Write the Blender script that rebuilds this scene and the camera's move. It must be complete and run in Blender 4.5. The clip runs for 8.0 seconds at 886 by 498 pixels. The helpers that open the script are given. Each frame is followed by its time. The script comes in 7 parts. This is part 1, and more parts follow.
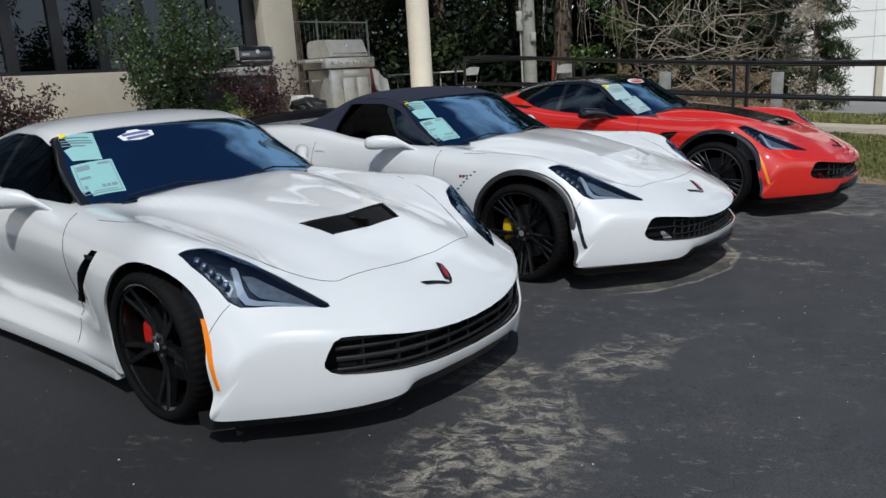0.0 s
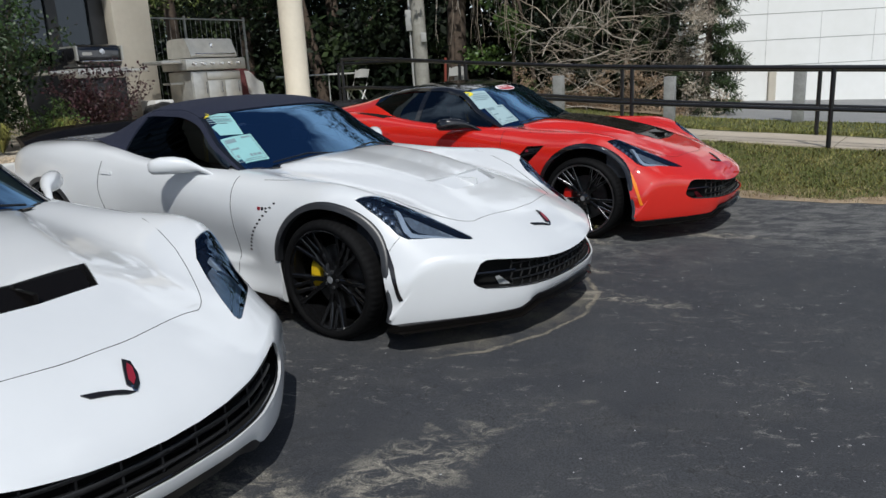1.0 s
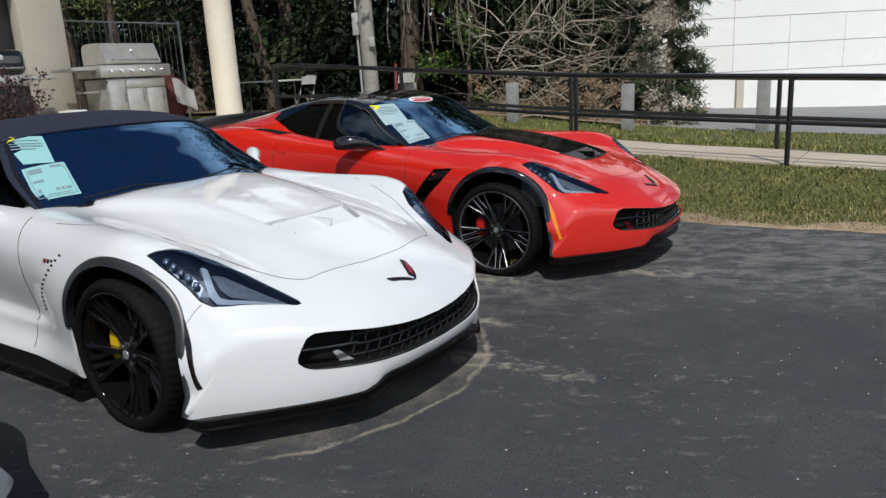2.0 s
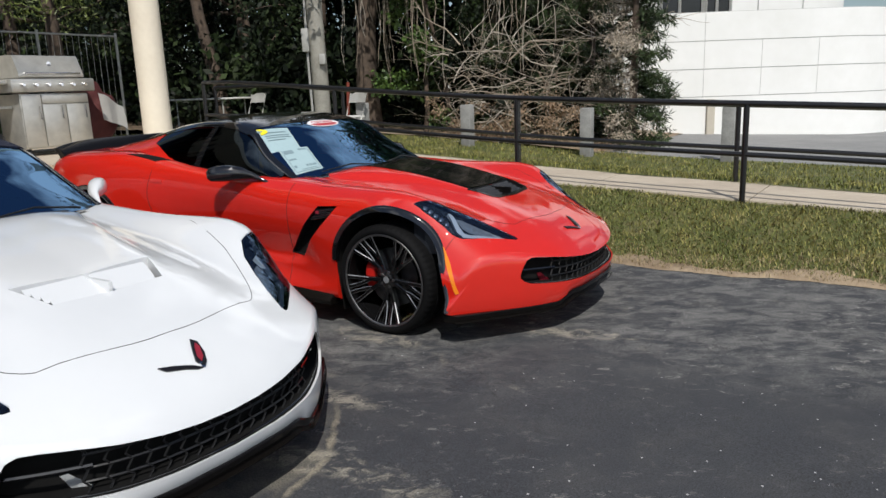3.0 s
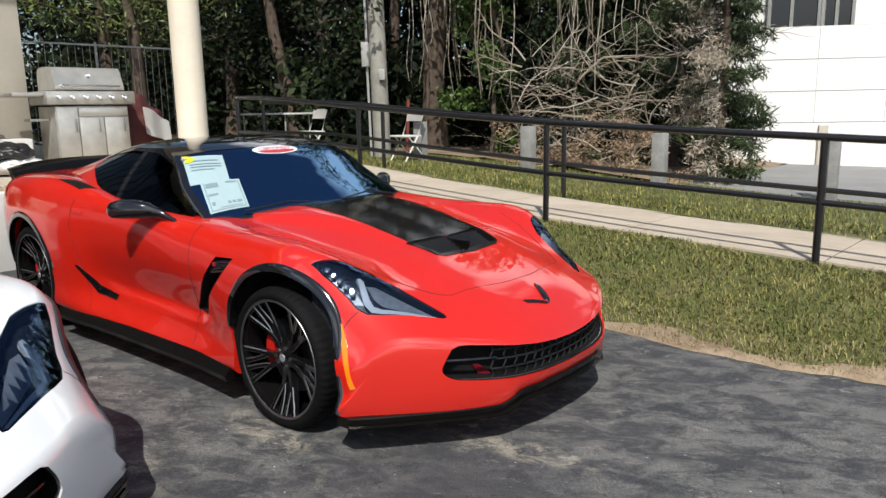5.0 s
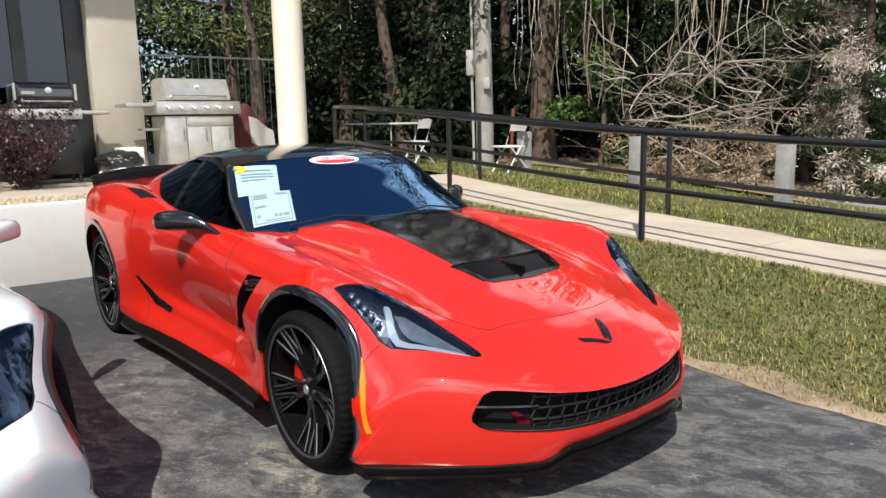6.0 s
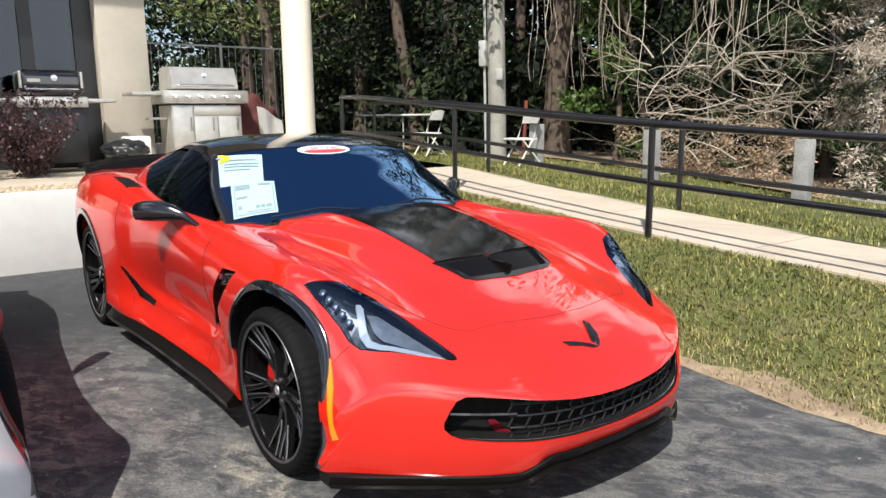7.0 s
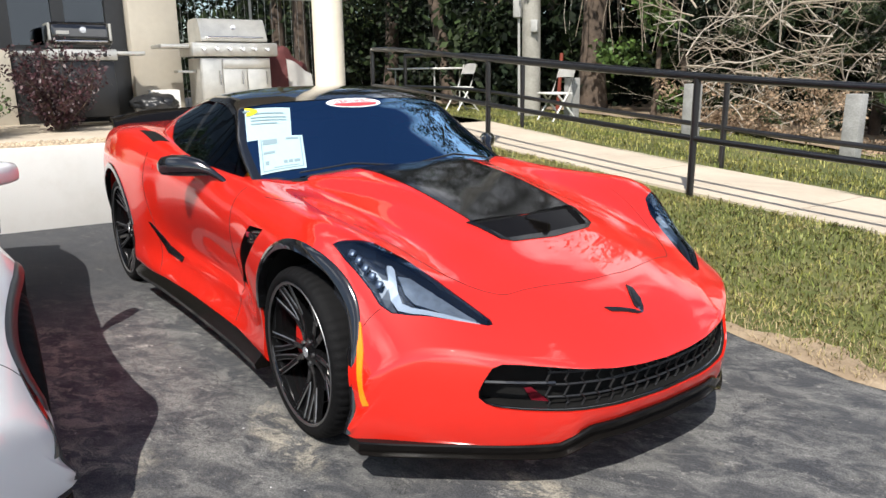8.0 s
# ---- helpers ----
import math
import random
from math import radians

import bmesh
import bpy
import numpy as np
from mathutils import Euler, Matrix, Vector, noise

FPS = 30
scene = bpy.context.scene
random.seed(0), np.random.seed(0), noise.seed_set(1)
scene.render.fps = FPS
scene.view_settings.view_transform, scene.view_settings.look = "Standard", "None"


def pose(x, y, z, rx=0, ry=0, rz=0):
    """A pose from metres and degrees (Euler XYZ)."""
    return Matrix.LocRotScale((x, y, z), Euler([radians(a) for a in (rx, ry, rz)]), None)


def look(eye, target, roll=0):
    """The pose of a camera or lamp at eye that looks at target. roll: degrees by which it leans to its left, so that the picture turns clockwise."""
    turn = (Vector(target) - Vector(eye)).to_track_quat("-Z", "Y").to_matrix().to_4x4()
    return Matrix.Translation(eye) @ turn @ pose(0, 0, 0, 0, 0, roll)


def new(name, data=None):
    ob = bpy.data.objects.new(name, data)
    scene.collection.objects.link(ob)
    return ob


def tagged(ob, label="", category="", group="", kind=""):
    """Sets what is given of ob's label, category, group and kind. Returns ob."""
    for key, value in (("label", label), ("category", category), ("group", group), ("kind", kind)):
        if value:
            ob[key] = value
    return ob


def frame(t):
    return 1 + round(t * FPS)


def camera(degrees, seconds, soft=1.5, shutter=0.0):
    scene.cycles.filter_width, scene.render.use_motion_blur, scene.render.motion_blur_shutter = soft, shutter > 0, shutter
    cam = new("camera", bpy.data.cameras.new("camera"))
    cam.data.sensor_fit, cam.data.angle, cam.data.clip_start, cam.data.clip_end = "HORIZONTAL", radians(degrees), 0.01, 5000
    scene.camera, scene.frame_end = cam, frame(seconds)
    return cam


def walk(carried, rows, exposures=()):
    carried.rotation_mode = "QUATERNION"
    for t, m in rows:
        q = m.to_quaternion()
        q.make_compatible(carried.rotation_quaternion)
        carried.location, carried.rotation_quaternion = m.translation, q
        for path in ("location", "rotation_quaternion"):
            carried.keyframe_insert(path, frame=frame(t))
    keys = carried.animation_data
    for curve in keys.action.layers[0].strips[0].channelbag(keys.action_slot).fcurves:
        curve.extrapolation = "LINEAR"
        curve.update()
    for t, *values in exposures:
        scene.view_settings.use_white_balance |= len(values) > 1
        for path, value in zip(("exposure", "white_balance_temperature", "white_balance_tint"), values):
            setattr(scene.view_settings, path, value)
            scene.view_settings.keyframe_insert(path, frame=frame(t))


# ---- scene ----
cam = camera(62.7, 8.0)
PATH = [
    (0, (0.811, -0.342, 1.370), (0.535, 1.581, 0.895), -3.3),
    (0.3, (0.975, -0.021, 1.368), (0.785, 1.908, 0.876), -3.3),
    (0.5, (1.089, 0.184, 1.360), (0.973, 2.120, 0.873), -3.2),
    (1, (1.406, 0.652, 1.371), (1.334, 2.591, 0.886), -3.0),
    (1.5, (1.696, 1.090, 1.364), (1.647, 3.031, 0.883), -3.0),
    (1.6, (1.765, 1.181, 1.367), (1.719, 3.121, 0.883), -3.1),
    (2, (2.034, 1.524, 1.381), (2.004, 3.466, 0.904), -3.0),
    (2.2, (2.144, 1.697, 1.366), (2.128, 3.643, 0.900), -2.7),
    (3.3, (2.814, 2.540, 1.365), (2.827, 4.495, 0.941), -1.9),
    (3.5, (2.902, 2.677, 1.372), (2.922, 4.631, 0.949), -1.8),
    (4, (3.141, 2.952, 1.385), (3.168, 4.910, 0.975), -1.3),
    (4.5, (3.329, 3.208, 1.382), (3.238, 5.166, 0.987), -1.0),
    (4.8, (3.445, 3.345, 1.384), (3.259, 5.298, 0.999), -0.8),
    (5, (3.525, 3.442, 1.385), (3.230, 5.383, 1.006), -1.0),
    (5.2, (3.610, 3.560, 1.380), (3.176, 5.477, 1.013), -1.0),
    (6.3, (3.793, 4.007, 1.360), (3.166, 5.874, 1.014), -0.9),
    (6.5, (3.826, 4.059, 1.358), (3.189, 5.923, 1.010), -0.7),
    (7, (3.851, 4.122, 1.342), (3.185, 5.972, 0.978), -0.6),
    (7.5, (3.849, 4.171, 1.333), (3.129, 5.986, 0.901), -0.6),
    (8, (3.786, 4.243, 1.325), (3.052, 6.040, 0.845), -0.6),
]
walk(cam, [(t, look(eye, target, roll)) for t, eye, target, roll in PATH],
     [(0, -0.58, 6050, 8), (2.0, -0.38, 6200, 9), (3.5, -0.22, 6400, 10), (5.0, 0.07, 6450, 10), (6.5, 0.46, 6500, 10), (8.0, 0.60, 6450, 10)])


# ---- light ----
SUN_AZ = (0.14, -0.99)      # horizontal way towards the sun
SUN_EL = 52.0
world = bpy.data.worlds.new("sky_world")
scene.world = world
world.use_nodes = True
wn, wl = world.node_tree.nodes, world.node_tree.links
sky = wn.new("ShaderNodeTexSky")
sky.sky_type = "NISHITA"
sky.sun_disc = False
sky.sun_elevation = radians(SUN_EL)
sky.sun_rotation = math.atan2(SUN_AZ[0], SUN_AZ[1])
sky.air_density, sky.dust_density, sky.ozone_density = 1.0, 0.6, 1.5
# scattered clouds over the whole dome
wtc = wn.new("ShaderNodeTexCoord")
wno = wn.new("ShaderNodeTexNoise")
wno.inputs["Scale"].default_value, wno.inputs["Detail"].default_value = 1.5, 6
wno.inputs["Roughness"].default_value = 0.58
wra = wn.new("ShaderNodeValToRGB")
wra.color_ramp.elements[0].position, wra.color_ramp.elements[1].position = 0.53, 0.63
wmix = wn.new("ShaderNodeMixRGB")
wmix.inputs[2].default_value = (17, 17.3, 17.8, 1)
wl.new(wtc.outputs["Generated"], wno.inputs["Vector"])
wl.new(wno.outputs["Fac"], wra.inputs[0])
wl.new(wra.outputs[0], wmix.inputs[0])
wl.new(sky.outputs[0], wmix.inputs[1])
wl.new(wmix.outputs[0], wn["Background"].inputs[0])
wn["Background"].inputs[1].default_value = 0.085
sun = new("sun", bpy.data.lights.new("sun", "SUN"))
sun.data.energy, sun.data.angle, sun.data.color = 4.6, radians(0.5), (1.0, 0.95, 0.87)
h_el = math.cos(radians(SUN_EL))
sun.matrix_world = look((SUN_AZ[0] * h_el * 30, SUN_AZ[1] * h_el * 30, math.sin(radians(SUN_EL)) * 30), (0, 0, 0))


# ---- materials ----
def mat(name, color, rough=0.5, metal=0.0, vary=0.0, scale=8.0, color2=None, bump=0.0, bump_scale=60.0, coat=0.0,
        trans=0.0, emit=None, detail=6, spec=0.5, ramp=(0.35, 0.65), rnd=0.0):
    """A Principled material with noise between two colours at two scales, grain relief and per-object variation."""
    m = bpy.data.materials.new(name)
    m.use_nodes = True
    n, l = m.node_tree.nodes, m.node_tree.links
    p = n["Principled BSDF"]
    p.inputs["Base Color"].default_value = (*color, 1)
    p.inputs["Roughness"].default_value = rough
    p.inputs["Metallic"].default_value = metal
    p.inputs["Coat Weight"].default_value = coat
    p.inputs["Coat Roughness"].default_value = 0.015
    p.inputs["Specular IOR Level"].default_value = spec
    p.inputs["Transmission Weight"].default_value = trans
    tc = n.new("ShaderNodeTexCoord")
    if color2 or vary:
        if color2 is None:
            color2 = tuple(max(0, c * (1 - vary)) for c in color)
        a = n.new("ShaderNodeTexNoise")
        a.inputs["Scale"].default_value, a.inputs["Detail"].default_value = scale, detail
        b = n.new("ShaderNodeTexNoise")
        b.inputs["Scale"].default_value, b.inputs["Detail"].default_value = scale * 7.3, 3
        l.new(tc.outputs["Object"], a.inputs["Vector"])
        l.new(tc.outputs["Object"], b.inputs["Vector"])
        mx = n.new("ShaderNodeMath")
        mx.operation = "MULTIPLY_ADD"
        mx.inputs[1].default_value = 0.3
        l.new(b.outputs["Fac"], mx.inputs[0])
        sc = n.new("ShaderNodeMath")
        sc.operation = "MULTIPLY"
        sc.inputs[1].default_value = 0.7
        l.new(a.outputs["Fac"], sc.inputs[0])
        l.new(sc.outputs[0], mx.inputs[2])
        r = n.new("ShaderNodeValToRGB")
        r.color_ramp.elements[0].position, r.color_ramp.elements[1].position = ramp
        r.color_ramp.elements[0].color, r.color_ramp.elements[1].color = (*color, 1), (*color2, 1)
        l.new(mx.outputs[0], r.inputs[0])
        last = r.outputs[0]
        if rnd:
            info = n.new("ShaderNodeNewGeometry")
            hs = n.new("ShaderNodeHueSaturation")
            mr = n.new("ShaderNodeMapRange")
            mr.inputs[3].default_value, mr.inputs[4].default_value = 1 - rnd, 1 + rnd
            l.new(info.outputs["Random Per Island"], mr.inputs[0])
            l.new(mr.outputs[0], hs.inputs["Value"])
            l.new(last, hs.inputs["Color"])
            last = hs.outputs[0]
        l.new(last, p.inputs["Base Color"])
    if bump:
        bn = n.new("ShaderNodeTexNoise")
        bn.inputs["Scale"].default_value, bn.inputs["Detail"].default_value = bump_scale, 4
        l.new(tc.outputs["Object"], bn.inputs["Vector"])
        bp = n.new("ShaderNodeBump")
        bp.inputs["Strength"].default_value, bp.inputs["Distance"].default_value = bump, 0.01
        l.new(bn.outputs["Fac"], bp.inputs["Height"])
        l.new(bp.outputs[0], p.inputs["Normal"])
    if emit:
        p.inputs["Emission Color"].default_value, p.inputs["Emission Strength"].default_value = (*emit[:3], 1), emit[3]
    return m


def glass_mat(name, tint, through_share=0.5, rough=0.0, sky_tint=(0.62, 0.80, 1.0)):
    """Thin tinted glass: a clear tinted film mixed by Fresnel with a mirror whose tint paints in sky blue."""
    m = bpy.data.materials.new(name)
    m.use_nodes = True
    n, l = m.node_tree.nodes, m.node_tree.links
    n.remove(n["Principled BSDF"])
    tr, gl, mx, fr = (n.new("ShaderNodeBsdf" + k) for k in ("Transparent", "Glossy", "Diffuse", "Diffuse"))
    n.remove(mx), n.remove(fr)
    mx, fr = n.new("ShaderNodeMixShader"), n.new("ShaderNodeFresnel")
    fr.inputs[0].default_value = 1.0 + through_share
    tr.inputs[0].default_value = (*tint, 1)
    gl.inputs["Roughness"].default_value = rough
    gl.inputs[0].default_value = (*sky_tint, 1)
    l.new(fr.outputs[0], mx.inputs[0])
    l.new(tr.outputs[0], mx.inputs[1])
    l.new(gl.outputs[0], mx.inputs[2])
    l.new(mx.outputs[0], n["Material Output"].inputs[0])
    return m


M = {}
M["white"] = mat("white_paint", (0.74, 0.755, 0.77), 0.35, coat=1.0, vary=0.02, scale=3, spec=0.4)
M["red"] = mat("red_paint", (0.62, 0.017, 0.008), 0.45, coat=1.0, color2=(0.58, 0.016, 0.007), scale=3, spec=0.1)
for k in ("white", "red"):
    M[k].node_tree.nodes["Principled BSDF"].inputs["Coat IOR"].default_value = 1.85
M["gloss_black"] = mat("gloss_black", (0.008, 0.008, 0.009), 0.08, coat=1.0)
M["hood_black"] = mat("hood_black", (0.007, 0.007, 0.0075), 0.10, coat=0.05, spec=0.22, vary=0.2, scale=60)
M["satin_black"] = mat("satin_black", (0.014, 0.014, 0.015), 0.38, vary=0.3, scale=30)
M["dark_grey"] = mat("dark_grey_trim", (0.026, 0.027, 0.030), 0.36, coat=0.15, vary=0.2, scale=20)
M["matt_black"] = mat("matt_black", (0.008, 0.008, 0.008), 0.85, spec=0.2, vary=0.4, scale=20)
M["carbon"] = mat("carbon", (0.007, 0.006, 0.0055), 0.14, spec=0.2, vary=0.4, scale=140)
M["tyre"] = mat("tyre_rubber", (0.005, 0.005, 0.0055), 0.75, spec=0.15, vary=0.3, scale=25, bump=0.15, bump_scale=180)
M["rim"] = mat("black_rim", (0.006, 0.006, 0.0065), 0.12, coat=0.5, spec=0.4)
M["machined"] = mat("machined_metal", (0.36, 0.36, 0.37), 0.38, metal=1.0, vary=0.15, scale=40)
M["disc"] = mat("brake_disc", (0.22, 0.22, 0.22), 0.35, metal=1.0, vary=0.3, scale=30)
M["cal_red"] = mat("red_caliper", (0.55, 0.015, 0.01), 0.35, vary=0.1)
M["cal_yellow"] = mat("yellow_caliper", (0.75, 0.5, 0.01), 0.35, vary=0.1)
# blue of the mirrored sky is painted into the gloss, mirror strength raised
M["windshield"] = glass_mat("windshield_glass", (0.06, 0.09, 0.15), 3.2, sky_tint=(0.34, 0.62, 1.0))
M["side_glass"] = glass_mat("side_glass", (0.05, 0.048, 0.05), 0.62)
M["lens"] = glass_mat("lens_glass", (0.62, 0.68, 0.76), 0.7, sky_tint=(0.45, 0.68, 1.0))
M["navy_top"] = mat("navy_fabric", (0.012, 0.016, 0.038), 0.85, vary=0.25, scale=60, bump=0.3, bump_scale=900)
M["interior"] = mat("dark_interior", (0.02, 0.02, 0.022), 0.6, vary=0.3, scale=15, bump=0.15, bump_scale=300)
M["chrome"] = mat("chrome", (0.7, 0.7, 0.72), 0.08, metal=1.0)
M["silver"] = mat("lamp_silver", (0.62, 0.64, 0.67), 0.25, metal=0.7, vary=0.1, scale=30)
M["drl"] = mat("lamp_white_plastic", (0.62, 0.64, 0.66), 0.3)
M["lamp_grey"] = mat("lamp_grey", (0.36, 0.38, 0.40), 0.3, metal=0.3, vary=0.3, scale=40)
M["lamp_cell"] = mat("lamp_cell", (0.13, 0.15, 0.19), 0.3, metal=0.3, vary=0.3, scale=40)
M["lamp_dark"] = mat("lamp_dark", (0.02, 0.022, 0.028), 0.25, vary=0.3, scale=40)
M["amber"] = mat("amber_lens", (0.85, 0.24, 0.01), 0.2, coat=0.6)
M["smoke"] = mat("smoked_lens", (0.012, 0.010, 0.010), 0.15, coat=0.7)
M["paper"] = mat("pale_paper", (0.35, 0.48, 0.51), 0.6, vary=0.05, scale=14)
# teal cast of light through the windshield is put into this paper
M["paper_glass_tint"] = mat("glass_tinted_paper", (0.27, 0.52, 0.53), 0.6, vary=0.05, scale=14)
M["paper_line"] = mat("paper_print", (0.19, 0.27, 0.30), 0.7)
M["yellow_sticker"] = mat("yellow_sticker", (0.85, 0.72, 0.02), 0.5, vary=0.05)
M["white_sticker"] = mat("white_sticker", (0.8, 0.8, 0.82), 0.5)
M["red_sticker"] = mat("red_sticker", (0.45, 0.05, 0.06), 0.5)
M["blue_sticker"] = mat("blue_sticker", (0.10, 0.14, 0.30), 0.5)
M["badge"] = mat("badge_dark", (0.03, 0.03, 0.035), 0.2, metal=0.6)
M["badge_shaded_wing_red"] = mat("badge_shaded_wing_red", (0.25, 0.015, 0.03), 0.3)
M["seam"] = mat("seam_gap", (0.01, 0.01, 0.01), 0.9)


# ---- mesh helpers ----
def mesh(name, verts, faces, smooth=True):
    me = bpy.data.meshes.new(name)
    me.from_pydata([tuple(v) for v in verts], [], [tuple(f) for f in faces])
    me.polygons.foreach_set("use_smooth", [smooth] * len(me.polygons))
    me.update()
    return me


def part(name, data, material, parent=None, label="", sharp=None):
    """One mesh object (from a bmesh or a mesh) under a thing or a part."""
    if isinstance(data, bmesh.types.BMesh):
        me = bpy.data.meshes.new(name)
        data.to_mesh(me)
        data.free()
        me.polygons.foreach_set("use_smooth", [sharp is not None] * len(me.polygons))
        data = me
    if sharp is not None:
        data.set_sharp_from_angle(angle=radians(sharp))
    if material:
        data.materials.append(material)
    ob = new(name, data)
    ob.parent = parent
    if label:
        tagged(ob, label)
    return ob


def thing(name, m, label, category, group="", kind=""):
    ob = new(name)
    ob.matrix_world = m
    ob.empty_display_size = 0.1
    return tagged(ob, label, category, group, kind)


def box_bm(lo, hi, bevel=0.0, seg=2, bm=None):
    own = bm or bmesh.new()
    c = [(a + b) / 2 for a, b in zip(lo, hi)]
    d = [abs(b - a) for a, b in zip(lo, hi)]
    r = bmesh.ops.create_cube(own, size=1.0, matrix=Matrix.Translation(c) @ Matrix.Diagonal((*d, 1)))
    if bevel:
        es = list({e for v in r["verts"] for e in v.link_edges})
        bmesh.ops.bevel(own, geom=es, offset=min(bevel, min(d) * 0.45), segments=seg, profile=0.5, affect="EDGES")
    return own


def tube_bm(points, radius, sides=8, bm=None, caps=True):
    """A round bar along points; radius one number or one for each point."""
    own = bm or bmesh.new()
    pts = [Vector(p) for p in points]
    rad = radius if isinstance(radius, (list, tuple)) else [radius] * len(pts)
    rings, up = [], Vector((0.13, 0.21, 1)).normalized()
    for i, p in enumerate(pts):
        d = (pts[min(i + 1, len(pts) - 1)] - pts[max(i - 1, 0)]).normalized()
        if abs(d.dot(up)) > 0.95:
            up = Vector((1, 0.2, 0.1)).normalized()
        a = d.cross(up).normalized()
        b = d.cross(a)
        rings.append([own.verts.new(p + rad[i] * (math.cos(k * 2 * math.pi / sides) * a + math.sin(k * 2 * math.pi / sides) * b)) for k in range(sides)])
    for r0, r1 in zip(rings, rings[1:]):
        for k in range(sides):
            own.faces.new((r0[k], r0[(k + 1) % sides], r1[(k + 1) % sides], r1[k]))
    if caps:
        own.faces.new(rings[0][::-1])
        own.faces.new(rings[-1])
    return own


def lathe_bm(profile, sides=48, axis="y", bm=None):
    """Profile (radius, along) turned about an axis."""
    own = bm or bmesh.new()
    rings = []
    for r, h in profile:
        ring = []
        for k in range(sides):
            a = 2 * math.pi * k / sides
            c, s = r * math.cos(a), r * math.sin(a)
            ring.append(own.verts.new({"y": (c, h, s), "z": (c, s, h), "x": (h, c, s)}[axis]))
        rings.append(ring)
    for r0, r1 in zip(rings, rings[1:]):
        for k in range(sides):
            own.faces.new((r0[k], r0[(k + 1) % sides], r1[(k + 1) % sides], r1[k]))
    return own


def prism_bm(poly, axis, lo, hi, bm=None):
    """A polygon (two coordinates) pulled along the third axis."""
    own = bm or bmesh.new()
    def put(p, h):
        return {"x": (h, p[0], p[1]), "y": (p[0], h, p[1]), "z": (p[0], p[1], h)}[axis]
    a = [own.verts.new(put(p, lo)) for p in poly]
    b = [own.verts.new(put(p, hi)) for p in poly]
    own.faces.new(a)
    own.faces.new(b[::-1])
    for i in range(len(poly)):
        j = (i + 1) % len(poly)
        own.faces.new((a[i], b[i], b[j], a[j]))
    bmesh.ops.recalc_face_normals(own, faces=own.faces[:])
    return own


def spline(knots):
    """A smooth curve through (position, value) knots, without overshoot."""
    ks = sorted(knots)
    xs, ys = np.array([k[0] for k in ks], float), np.array([k[1] for k in ks], float)
    d = np.diff(ys) / np.diff(xs)
    m = np.zeros(len(xs))
    m[0], m[-1] = d[0], d[-1]
    for i in range(1, len(xs) - 1):
        if d[i - 1] * d[i] > 0:
            w1, w2 = 2 * (xs[i + 1] - xs[i]) + xs[i] - xs[i - 1], xs[i + 1] - xs[i] + 2 * (xs[i] - xs[i - 1])
            m[i] = (w1 + w2) / (w1 / d[i - 1] + w2 / d[i])
    def f(x):
        x = min(max(x, xs[0]), xs[-1])
        i = min(int(np.searchsorted(xs, x, "right")) - 1, len(xs) - 2)
        h = xs[i + 1] - xs[i]
        t = (x - xs[i]) / h
        return float((1 + 2 * t) * (1 - t) ** 2 * ys[i] + t * (1 - t) ** 2 * h * m[i] + t * t * (3 - 2 * t) * ys[i + 1] + t * t * (t - 1) * h * m[i + 1])
    return f


def smooth_line(points, n, closed=False):
    """n points on a smooth curve through the given ones (Catmull-Rom)."""
    P = [Vector(p) for p in points]
    k = len(P) if closed else len(P) - 1
    out = []
    for j in range(n):
        u = j / n * k if closed else j / (n - 1) * k
        i = min(int(u), k - 1)
        t = u - i
        if closed:
            a, b, c, d = (P[(i + o) % len(P)] for o in (-1, 0, 1, 2))
        else:
            a, b, c, d = P[max(i - 1, 0)], P[i], P[i + 1], P[min(i + 2, len(P) - 1)]
        out.append(0.5 * ((2 * b) + (c - a) * t + (2 * a - 5 * b + 4 * c - d) * t * t + (3 * b - a - 3 * c + d) * t ** 3))
    return out


# the lot falls gently towards the lawn
def lot_z(x, y):
    return -0.0067 * ((x + 0.28) * 0.597 + (y - 3.01) * 0.802)


LAWN_EDGE = -0.045


# ---- sports car: body form ----
# x ahead of the front axle, y to the car's left, z up; "s" is x before the nose is swept back towards the corners
sweep_of = spline([(0, 0), (0.2, 0.008), (0.35, 0.04), (0.5, 0.115), (0.6, 0.185), (0.7, 0.272), (0.8, 0.368), (0.88, 0.446), (0.96, 0.51)])


def swept(s, y):
    t = min(max((s + 0.25) / 1.15, 0), 1)
    return s - sweep_of(abs(y)) * t * t * (3 - 2 * t)


